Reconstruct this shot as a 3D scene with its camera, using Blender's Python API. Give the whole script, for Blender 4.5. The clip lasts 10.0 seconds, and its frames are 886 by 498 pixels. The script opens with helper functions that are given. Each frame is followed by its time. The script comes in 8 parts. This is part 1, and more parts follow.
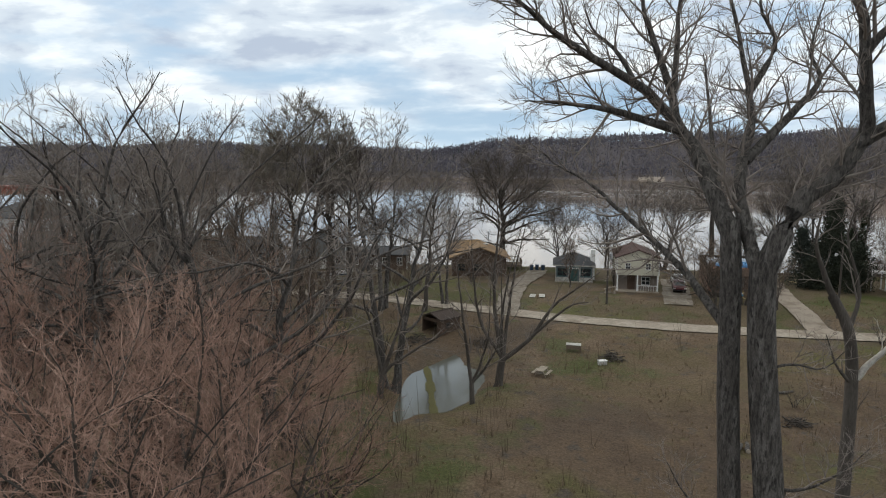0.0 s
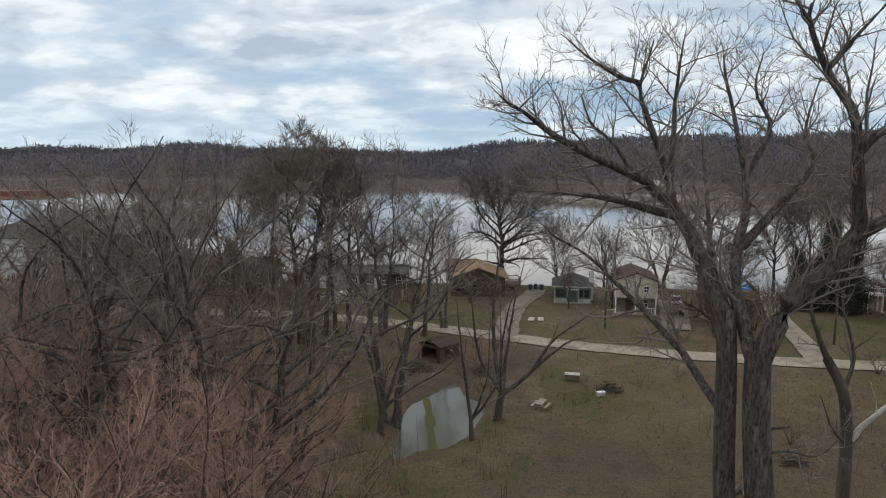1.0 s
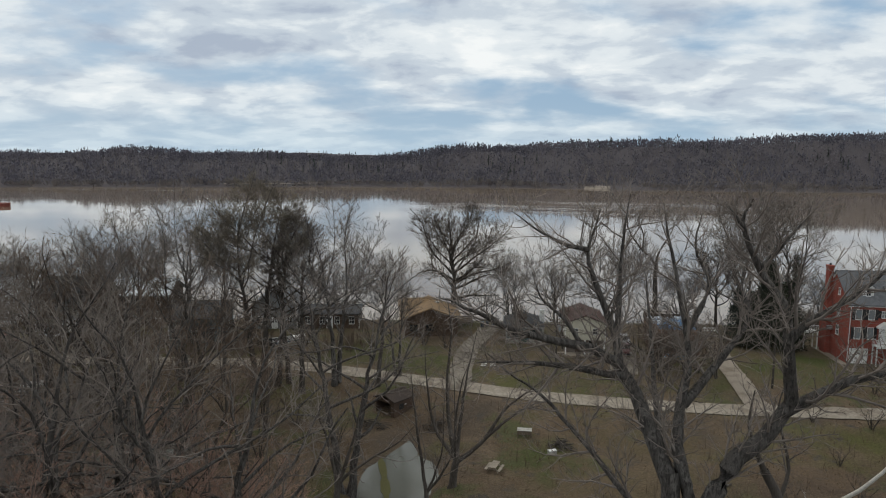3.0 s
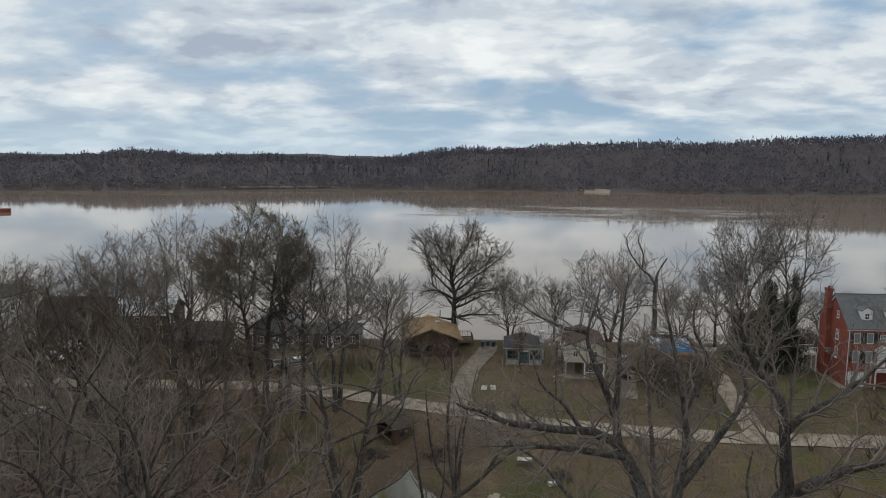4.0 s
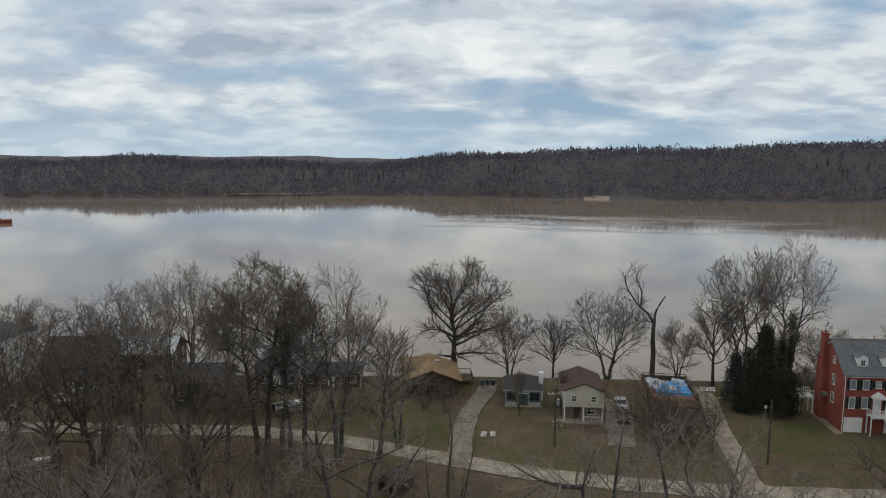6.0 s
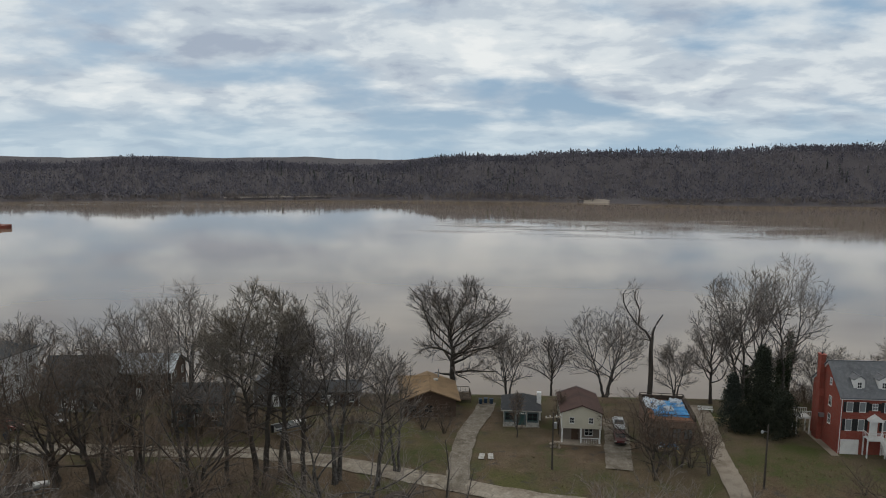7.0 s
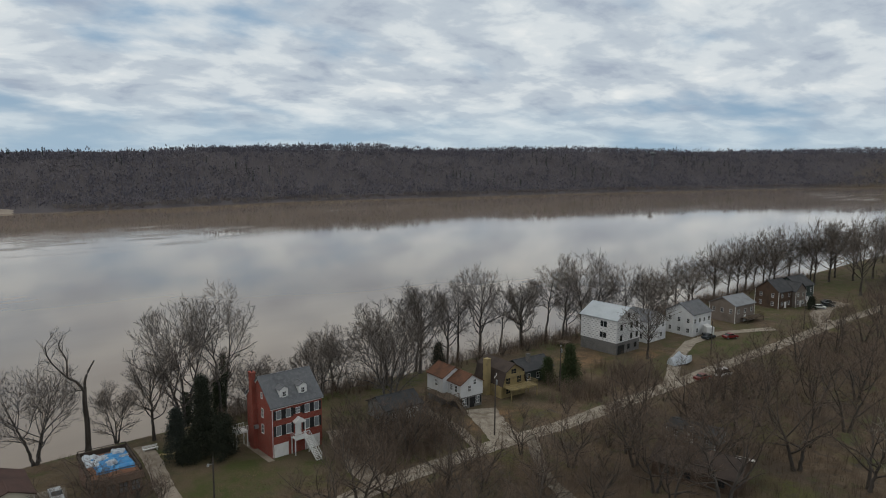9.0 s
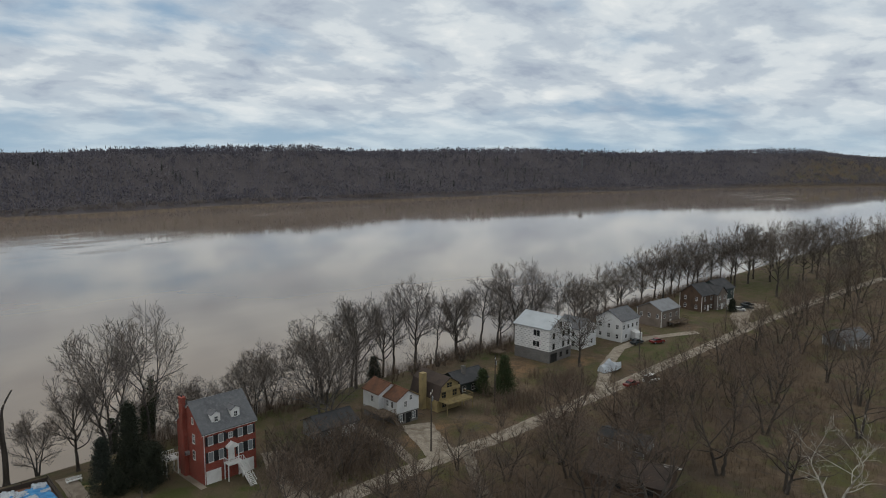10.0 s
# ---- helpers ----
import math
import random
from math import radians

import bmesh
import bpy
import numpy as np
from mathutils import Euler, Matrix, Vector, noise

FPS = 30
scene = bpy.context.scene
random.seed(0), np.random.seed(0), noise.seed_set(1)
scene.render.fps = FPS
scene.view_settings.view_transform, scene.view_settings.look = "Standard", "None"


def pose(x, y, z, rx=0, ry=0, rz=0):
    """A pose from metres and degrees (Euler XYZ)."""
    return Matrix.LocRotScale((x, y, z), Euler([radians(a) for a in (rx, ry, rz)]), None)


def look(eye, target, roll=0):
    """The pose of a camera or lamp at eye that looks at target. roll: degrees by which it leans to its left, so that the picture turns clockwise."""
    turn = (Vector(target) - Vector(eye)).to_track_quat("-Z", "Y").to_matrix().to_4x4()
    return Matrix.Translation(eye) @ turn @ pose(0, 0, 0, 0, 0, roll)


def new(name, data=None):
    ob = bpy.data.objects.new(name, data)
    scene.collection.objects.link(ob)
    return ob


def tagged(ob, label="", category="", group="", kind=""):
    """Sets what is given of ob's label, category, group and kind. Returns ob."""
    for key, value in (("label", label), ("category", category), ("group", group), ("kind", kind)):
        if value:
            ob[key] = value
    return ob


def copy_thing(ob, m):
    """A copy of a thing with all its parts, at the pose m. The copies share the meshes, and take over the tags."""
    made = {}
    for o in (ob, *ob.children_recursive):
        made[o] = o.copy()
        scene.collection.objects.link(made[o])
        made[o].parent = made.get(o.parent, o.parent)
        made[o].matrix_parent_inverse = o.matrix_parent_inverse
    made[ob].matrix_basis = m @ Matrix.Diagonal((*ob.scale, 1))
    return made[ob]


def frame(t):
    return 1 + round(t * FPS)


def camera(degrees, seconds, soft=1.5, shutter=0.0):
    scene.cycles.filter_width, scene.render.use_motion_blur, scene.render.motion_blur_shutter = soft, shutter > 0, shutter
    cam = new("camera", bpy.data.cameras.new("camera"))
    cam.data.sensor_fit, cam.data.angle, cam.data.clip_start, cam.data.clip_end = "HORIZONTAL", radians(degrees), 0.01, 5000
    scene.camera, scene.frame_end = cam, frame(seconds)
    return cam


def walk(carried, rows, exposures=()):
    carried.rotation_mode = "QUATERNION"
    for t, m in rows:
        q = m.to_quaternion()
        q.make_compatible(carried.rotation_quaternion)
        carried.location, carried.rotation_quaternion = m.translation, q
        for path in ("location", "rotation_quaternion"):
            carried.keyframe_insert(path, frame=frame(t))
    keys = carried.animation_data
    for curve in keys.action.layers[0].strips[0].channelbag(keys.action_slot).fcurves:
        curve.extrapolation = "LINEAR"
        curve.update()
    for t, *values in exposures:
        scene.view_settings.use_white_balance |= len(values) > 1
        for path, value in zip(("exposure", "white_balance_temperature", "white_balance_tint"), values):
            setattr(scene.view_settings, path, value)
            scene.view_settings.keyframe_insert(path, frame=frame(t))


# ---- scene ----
cam = camera(63.74, 10.0, soft=1.05)
PITCH, ROLL = -7.79, -0.40
ROWS = [
    (0, 0.21, -0.19, 21.00, 4.07),
    (0.5, 0.18, -0.20, 22.75, 4.07),
    (1, 0.09, -0.23, 24.53, 3.95),
    (1.1, 0.07, -0.24, 24.90, 2.70),
    (1.2, 0.05, -0.25, 25.26, 1.03),
    (1.3, 0.04, -0.25, 25.62, 0.20),
    (1.4, 0.02, -0.25, 25.98, 0.02),
    (1.5, 0.00, -0.25, 26.34, 0.01),
    (2, -0.07, -0.21, 28.04, -0.03),
    (2.5, -0.11, -0.12, 29.80, -0.00),
    (4, -0.27, -0.12, 35.28, -0.01),
    (4.5, -0.30, -0.10, 37.12, -0.01),
    (5, -0.32, -0.16, 38.96, -0.01),
    (5.5, -0.33, -0.20, 40.80, -0.01),
    (7, -0.04, -0.12, 46.14, -0.01),
    (7.1, 0.07, -0.12, 46.49, -0.05),
    (7.2, 0.18, -0.11, 46.84, -0.38),
    (7.3, 0.29, -0.10, 47.18, -4.45),
    (7.4, 0.40, -0.09, 47.53, -9.81),
    (7.5, 0.50, -0.05, 47.88, -15.31),
    (7.6, 0.57, -0.00, 48.23, -21.16),
    (7.7, 0.61, 0.05, 48.58, -26.64),
    (7.8, 0.62, 0.11, 48.94, -32.24),
    (7.9, 0.60, 0.18, 49.30, -37.91),
    (8, 0.54, 0.25, 49.67, -42.64),
    (8.1, 0.48, 0.33, 50.03, -43.90),
    (8.2, 0.42, 0.40, 50.39, -44.05),
    (8.5, 0.25, 0.54, 51.44, -44.23),
    (9, 0.21, 0.65, 53.16, -44.31),
    (9.25, 0.27, 0.68, 54.01, -44.60),
    (9.5, 0.31, 0.69, 54.86, -45.82),
    (9.75, 0.32, 0.69, 55.72, -47.70),
    (10, 0.31, 0.69, 56.57, -49.62),]
walk(cam, [(t, pose(x, y, z, 90 + PITCH, ROLL, yaw)) for t, x, y, z, yaw in ROWS],
     exposures=[(0, 0.36), (1.0, 0.23), (2.5, 0.06), (4.5, -0.05), (7.0, -0.12), (8.0, -0.17), (10.0, -0.17)])

# ---- world: broken high overcast over a cool sky ----
SUN_ELEVATION, SUN_AZIMUTH = 38.0, -35.0  # degrees; azimuth from +Y towards +X


def build_world():
    world = bpy.data.worlds.new("world")
    scene.world = world
    world.use_nodes = True
    nt = world.node_tree
    nt.nodes.clear()
    N, L = nt.nodes.new, nt.links.new

    def math_node(op, a, b=None, clamp=False):
        n = N("ShaderNodeMath")
        n.operation, n.use_clamp = op, clamp
        for i, v in enumerate((a, b)):
            if v is None:
                continue
            if isinstance(v, (int, float)):
                n.inputs[i].default_value = v
            else:
                L(v, n.inputs[i])
        return n.outputs[0]

    coord = N("ShaderNodeTexCoord").outputs["Generated"]
    sep = N("ShaderNodeSeparateXYZ")
    L(coord, sep.inputs[0])
    up = math_node("MAXIMUM", sep.outputs[2], 0.0)
    # the cloud sheet lies flat overhead, so it closes up towards the horizon
    far = math_node("DIVIDE", 1.0, math_node("ADD", up, 0.24))
    flat = N("ShaderNodeCombineXYZ")
    L(math_node("MULTIPLY", sep.outputs[0], far), flat.inputs[0])
    L(math_node("MULTIPLY", sep.outputs[1], far), flat.inputs[1])
    azimuth = math_node("ARCTAN2", sep.outputs[0], sep.outputs[1])

    def cloud(scale, stretch, detail, rough, shift, turn, twist):
        mp = N("ShaderNodeMapping")
        mp.inputs["Location"].default_value = shift
        mp.inputs["Rotation"].default_value = (0, 0, radians(turn))
        mp.inputs["Scale"].default_value = stretch
        L(flat.outputs[0], mp.inputs["Vector"])
        nz = N("ShaderNodeTexNoise")
        nz.inputs["Scale"].default_value, nz.inputs["Detail"].default_value = scale, detail
        nz.inputs["Roughness"].default_value, nz.inputs["Distortion"].default_value = rough, twist
        L(mp.outputs[0], nz.inputs["Vector"])
        return nz.outputs["Fac"]

    def reach_of(v, centre, half):
        d = math_node("ABSOLUTE", math_node("SUBTRACT", v, centre))
        n = N("ShaderNodeMapRange")
        n.interpolation_type = "SMOOTHSTEP"
        for k, x in zip(("From Min", "From Max", "To Min", "To Max"), (0.0, half, 1.0, 0.0)):
            n.inputs[k].default_value = x
        L(d, n.inputs["Value"])
        return n.outputs[0]

    def lobe(az, az_half, el, el_half, amount):
        return math_node("MULTIPLY", math_node("MULTIPLY", reach_of(azimuth, radians(az), radians(az_half)), reach_of(up, math.sin(radians(el)), radians(el_half))), amount)

    def ramp(fac, stops):
        r = N("ShaderNodeValToRGB")
        r.color_ramp.interpolation = "EASE"
        while len(r.color_ramp.elements) < len(stops):
            r.color_ramp.elements.new(0.5)
        for e, (p, c) in zip(r.color_ramp.elements, stops):
            e.position, e.color = p, (*c, 1)
        L(fac, r.inputs[0])
        return r.outputs[0]

    def mix(fac, a, b):
        m = N("ShaderNodeMix")
        m.data_type = "RGBA"
        if isinstance(fac, float):
            m.inputs[0].default_value = fac
        else:
            L(fac, m.inputs[0])
        for i, v in ((6, a), (7, b)):
            if isinstance(v, tuple):
                m.inputs[i].default_value = (*v, 1)
            else:
                L(v, m.inputs[i])
        return m.outputs[2]

    sky = N("ShaderNodeTexSky")
    sky.sky_type, sky.sun_disc = "NISHITA", False
    sky.sun_elevation, sky.sun_rotation = radians(SUN_ELEVATION), radians(SUN_AZIMUTH)
    sky.air_density, sky.dust_density = 1.2, 2.0
    blue = N("ShaderNodeVectorMath")
    blue.operation = "SCALE"
    blue.inputs["Scale"].default_value = 0.055
    L(sky.outputs[0], blue.inputs[0])
    # thinner cloud low over the hills, a thick bright bank above it, shaded cloud to the west
    thick = cloud(1.5, (1, 1.1, 1), 8.0, 0.52, (1.7, 5.2, 0), 8, 0.15)
    for row in ((1, 15, 3.0, 2.2, -0.12), (-20, 14, 2.2, 1.8, -0.06), (0, 22, 8.5, 4, 0.12), (46, 34, 7, 7, 0.14)):
        thick = math_node("ADD", thick, lobe(*row))
    cover = ramp(thick, [(0.34, (0, 0, 0)), (0.54, (1, 1, 1))])
    shade = cloud(3.4, (1, 1.1, 1), 8.0, 0.54, (4.4, 0.9, 0), 6, 0.2)
    for row in ((-20, 13, 8.5, 4, -0.10), (4, 17, 7.5, 4, 0.07), (-20, 16, 4.2, 2.2, 0.08), (36, 16, 9, 4, -0.05)):
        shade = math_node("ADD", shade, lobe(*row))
    tone = ramp(shade, [(0.30, (0.425, 0.495, 0.60)), (0.45, (0.59, 0.665, 0.74)), (0.57, (0.78, 0.84, 0.875)), (0.70, (0.94, 0.97, 0.97))])
    gap = mix(0.8, blue.outputs[0], (0.33, 0.51, 0.72))
    body = mix(cover, gap, tone)
    low = ramp(up, [(0.0, (1, 1, 1)), (0.085, (0, 0, 0))])
    thin = math_node("MULTIPLY", low, 0.55)
    final = mix(thin, body, (0.49, 0.65, 0.77))
    over = ramp(up, [(0.20, (0, 0, 0)), (0.50, (1, 1, 1))])
    dull = mix(cover, (0.64, 0.665, 0.675), (0.84, 0.855, 0.84))
    final = mix(over, final, dull)
    bg = N("ShaderNodeBackground")
    bg.inputs["Strength"].default_value = 0.95
    L(final, bg.inputs[0])
    L(bg.outputs[0], N("ShaderNodeOutputWorld").inputs[0])


build_world()
sun = new("sun", bpy.data.lights.new("sun", "SUN"))
sun.data.energy, sun.data.angle, sun.data.color = 0.6, radians(22), (1.0, 0.94, 0.86)
sa, se = radians(SUN_AZIMUTH), radians(SUN_ELEVATION)
sun.matrix_world = look((0, 0, 200), (-math.sin(sa) * math.cos(se) * 10, -math.cos(sa) * math.cos(se) * 10, 200 - math.sin(se) * 10))

# ---- materials ----
def material(name, base, rough=0.8, metal=0.0, tones=(), scale=1.0, fine=0.0, bump=0.0, stretch=(1, 1, 1), pattern="noise", per_object=0.0, coords="Object"):
    """A surface with its base colour, tones mixed in by a coarse noise, a fine grain and relief. per_object: how far brightness varies from thing to thing."""
    m = bpy.data.materials.new(name)
    m.use_nodes = True
    nt = m.node_tree
    N, L = nt.nodes.new, nt.links.new
    bsdf = nt.nodes["Principled BSDF"]
    bsdf.inputs["Roughness"].default_value, bsdf.inputs["Metallic"].default_value = rough, metal
    bsdf.inputs["Specular IOR Level"].default_value = 0.3
    if coords == "World":
        src = N("ShaderNodeNewGeometry").outputs["Position"]
    else:
        src = N("ShaderNodeTexCoord").outputs[coords]
    mp = N("ShaderNodeMapping")
    mp.inputs["Scale"].default_value = stretch
    L(src, mp.inputs["Vector"])

    def nz(sc, detail):
        n = N("ShaderNodeTexNoise")
        n.inputs["Scale"].default_value, n.inputs["Detail"].default_value = sc, detail
        L(mp.outputs[0], n.inputs["Vector"])
        return n.outputs["Fac"]

    def mixed(fac, a, b):
        x = N("ShaderNodeMix")
        x.data_type = "RGBA"
        if isinstance(fac, float):
            x.inputs[0].default_value = fac
        else:
            L(fac, x.inputs[0])
        for i, v in ((6, a), (7, b)):
            if isinstance(v, tuple):
                x.inputs[i].default_value = (*v, 1)
            else:
                L(v, x.inputs[i])
        return x.outputs[2]

    col = base
    for i, tone in enumerate(tones):
        r = N("ShaderNodeValToRGB")
        r.color_ramp.elements[0].position, r.color_ramp.elements[1].position = 0.46, 0.66
        L(nz(scale * (1 + 2.3 * i), 5.0), r.inputs[0])
        col = mixed(r.outputs[0], col, tone)
    if fine:
        g = N("ShaderNodeMapRange")
        g.inputs["From Min"].default_value, g.inputs["From Max"].default_value = 0.25, 0.75
        g.inputs["To Min"].default_value, g.inputs["To Max"].default_value = 1 - fine, 1 + fine
        L(nz(scale * 14, 4.0), g.inputs["Value"])
        hsv = N("ShaderNodeHueSaturation")
        L(g.outputs[0], hsv.inputs["Value"])
        if isinstance(col, tuple):
            hsv.inputs["Color"].default_value = (*col, 1)
        else:
            L(col, hsv.inputs["Color"])
        col = hsv.outputs[0]
    if per_object:
        info = N("ShaderNodeObjectInfo")
        g = N("ShaderNodeMapRange")
        g.inputs["To Min"].default_value, g.inputs["To Max"].default_value = 1 - per_object, 1 + per_object
        L(info.outputs["Random"], g.inputs["Value"])
        hsv = N("ShaderNodeHueSaturation")
        L(g.outputs[0], hsv.inputs["Value"])
        if isinstance(col, tuple):
            hsv.inputs["Color"].default_value = (*col, 1)
        else:
            L(col, hsv.inputs["Color"])
        col = hsv.outputs[0]
    if isinstance(col, tuple):
        bsdf.inputs["Base Color"].default_value = (*col, 1)
    else:
        L(col, bsdf.inputs["Base Color"])
    if bump:
        b = N("ShaderNodeBump")
        b.inputs["Strength"].default_value, b.inputs["Distance"].default_value = bump, 0.05
        if pattern == "lap":
            w = N("ShaderNodeTexWave")
            w.bands_direction, w.wave_profile = "Z", "SAW"
            w.inputs["Scale"].default_value = 2.2
            L(src, w.inputs["Vector"])
            L(w.outputs["Fac"], b.inputs["Height"])
        else:
            L(nz(scale * 9, 6.0), b.inputs["Height"])
        L(b.outputs[0], bsdf.inputs["Normal"])
    return m


def brick_material(name, a, b, mortar):
    m = material(name, a, 0.85)
    nt = m.node_tree
    N, L = nt.nodes.new, nt.links.new
    src = N("ShaderNodeTexCoord").outputs["Object"]
    sep = N("ShaderNodeSeparateXYZ")
    L(src, sep.inputs[0])
    add = N("ShaderNodeMath")
    L(sep.outputs[0], add.inputs[0])
    L(sep.outputs[1], add.inputs[1])
    comb = N("ShaderNodeCombineXYZ")
    L(add.outputs[0], comb.inputs[0])
    L(sep.outputs[2], comb.inputs[1])
    br = N("ShaderNodeTexBrick")
    br.inputs["Scale"].default_value = 1.0
    br.inputs["Brick Width"].default_value, br.inputs["Row Height"].default_value = 0.21, 0.075
    br.inputs["Mortar Size"].default_value = 0.008
    for k, c in (("Color1", a), ("Color2", b), ("Mortar", mortar)):
        br.inputs[k].default_value = (*c, 1)
    L(comb.outputs[0], br.inputs["Vector"])
    nz = N("ShaderNodeTexNoise")
    nz.inputs["Scale"].default_value, nz.inputs["Detail"].default_value = 0.7, 6
    L(src, nz.inputs["Vector"])
    mr = N("ShaderNodeMapRange")
    mr.inputs["To Min"].default_value, mr.inputs["To Max"].default_value = 0.72, 1.25
    L(nz.outputs["Fac"], mr.inputs["Value"])
    hsv = N("ShaderNodeHueSaturation")
    L(mr.outputs[0], hsv.inputs["Value"])
    L(br.outputs["Color"], hsv.inputs["Color"])
    L(hsv.outputs[0], nt.nodes["Principled BSDF"].inputs["Base Color"])
    return m


def water_material(name, base, rough, ripple, scale, stretch, patches):
    m = bpy.data.materials.new(name)
    m.use_nodes = True
    nt = m.node_tree
    N, L = nt.nodes.new, nt.links.new
    bsdf = nt.nodes["Principled BSDF"]
    bsdf.inputs["IOR"].default_value = 1.44
    pos = N("ShaderNodeNewGeometry").outputs["Position"]

    def nz(sc, st, detail, ro=0.5):
        mp = N("ShaderNodeMapping")
        mp.inputs["Scale"].default_value = st
        mp.inputs["Rotation"].default_value = (0, 0, radians(4))
        L(pos, mp.inputs["Vector"])
        n = N("ShaderNodeTexNoise")
        n.inputs["Scale"].default_value, n.inputs["Detail"].default_value, n.inputs["Roughness"].default_value = sc, detail, ro
        L(mp.outputs[0], n.inputs["Vector"])
        return n.outputs["Fac"]

    def rng(v, a, b, c, d):
        r = N("ShaderNodeMapRange")
        for k, x in zip(("From Min", "From Max", "To Min", "To Max"), (a, b, c, d)):
            r.inputs[k].default_value = x
        L(v, r.inputs["Value"])
        return r.outputs[0]

    swirl = nz(0.012, (0.5, 1.6, 1), 4.0, 0.5)
    mixc = N("ShaderNodeMix")
    mixc.data_type = "RGBA"
    silt = nz(0.009, (0.6, 1.6, 1), 5.0, 0.55) if patches else swirl
    L(rng(silt, 0.36, 0.66, 0, 1), mixc.inputs[0])
    mixc.inputs[6].default_value = (*[c * 0.88 for c in base], 1)
    mixc.inputs[7].default_value = (*[c * 1.15 for c in base], 1)
    L(mixc.outputs[2], bsdf.inputs["Base Color"])
    L(rng(swirl, 0.4, 0.62, rough * 0.8, rough * 1.3), bsdf.inputs["Roughness"])
    b1 = N("ShaderNodeBump")
    b1.inputs["Distance"].default_value = 1.0
    L(nz(scale, stretch, 5.0, 0.55), b1.inputs["Height"])
    if patches:
        # wind-roughened streaks, gathered in a few reaches of the river: (x, y, half length, half width)
        streak = rng(nz(0.05, (0.3, 1.3, 1), 7.0, 0.62), 0.46, 0.58, 0, 1)
        sep = N("ShaderNodeSeparateXYZ")
        L(pos, sep.inputs[0])

        def calc(op, a, b):
            n = N("ShaderNodeMath")
            n.operation = op
            for i, v in enumerate((a, b)):
                if isinstance(v, float):
                    n.inputs[i].default_value = v
                else:
                    L(v, n.inputs[i])
            return n.outputs[0]

        reach = None
        ragged = nz(0.012, (0.6, 1.4, 1), 4.0, 0.55)
        for cx, cy, rx, ry in ((125.0, 505.0, 190.0, 85.0), (-310.0, 690.0, 190.0, 45.0), (1150.0, 330.0, 150.0, 110.0), (480.0, 585.0, 150.0, 26.0)):
            dx, dy = calc("DIVIDE", calc("SUBTRACT", sep.outputs[0], cx), rx), calc("DIVIDE", calc("SUBTRACT", sep.outputs[1], cy), ry)
            r2 = calc("ADD", calc("ADD", calc("MULTIPLY", dx, dx), calc("MULTIPLY", dy, dy)), calc("MULTIPLY", ragged, 1.2))
            one = rng(r2, 0.75, 1.5, 1, 0)
            reach = one if reach is None else calc("MAXIMUM", reach, one)
        L(rng(calc("MULTIPLY", streak, reach), 0, 1, ripple * 0.04, ripple * 26.0), b1.inputs["Strength"])
    else:
        b1.inputs["Strength"].default_value = ripple
    L(b1.outputs[0], bsdf.inputs["Normal"])
    return m


def glass_material(name, tint):
    m = bpy.data.materials.new(name)
    m.use_nodes = True
    b = m.node_tree.nodes["Principled BSDF"]
    b.inputs["Base Color"].default_value = (*tint, 1)
    b.inputs["Roughness"].default_value = 0.06
    b.inputs["Specular IOR Level"].default_value = 0.6
    return m


GRASS, EARTH, STRAW, MUD = (0.062, 0.071, 0.025), (0.20, 0.125, 0.07), (0.094, 0.073, 0.042), (0.078, 0.056, 0.040)
LAWNS = [(318, 88, 26, 12, GRASS), (-3, 103, 9, 4.5, GRASS), (-14, 109, 8, 5, GRASS), (52, 100, 9, 9, GRASS), (188, 87, 18, 5, GRASS), (46, 121, 3.5, 5, GRASS), (88, 112, 9, 4, GRASS), (196, 80, 16, 4, GRASS),
         (152, 103, 9, 8, EARTH), (168, 94, 8, 4, EARTH), (104, 92, 10, 5, EARTH), (18, 66, 16, 9, STRAW), (22, 78, 14, 6, STRAW), (168, 83, 7, 3, STRAW), (30, 48, 30, 16, MUD), (40, 62, 22, 14, MUD), (14, 56, 16, 10, MUD), (112, 56, 34, 16, MUD), (158, 62, 36, 14, MUD), (205, 58, 40, 16, MUD), (84, 70, 20, 10, MUD), (78, 99, 10, 7, MUD), (11, 74, 6, 7, GRASS), (-4, 85, 9, 3, MUD), (-8, 48, 8, 10, GRASS)]


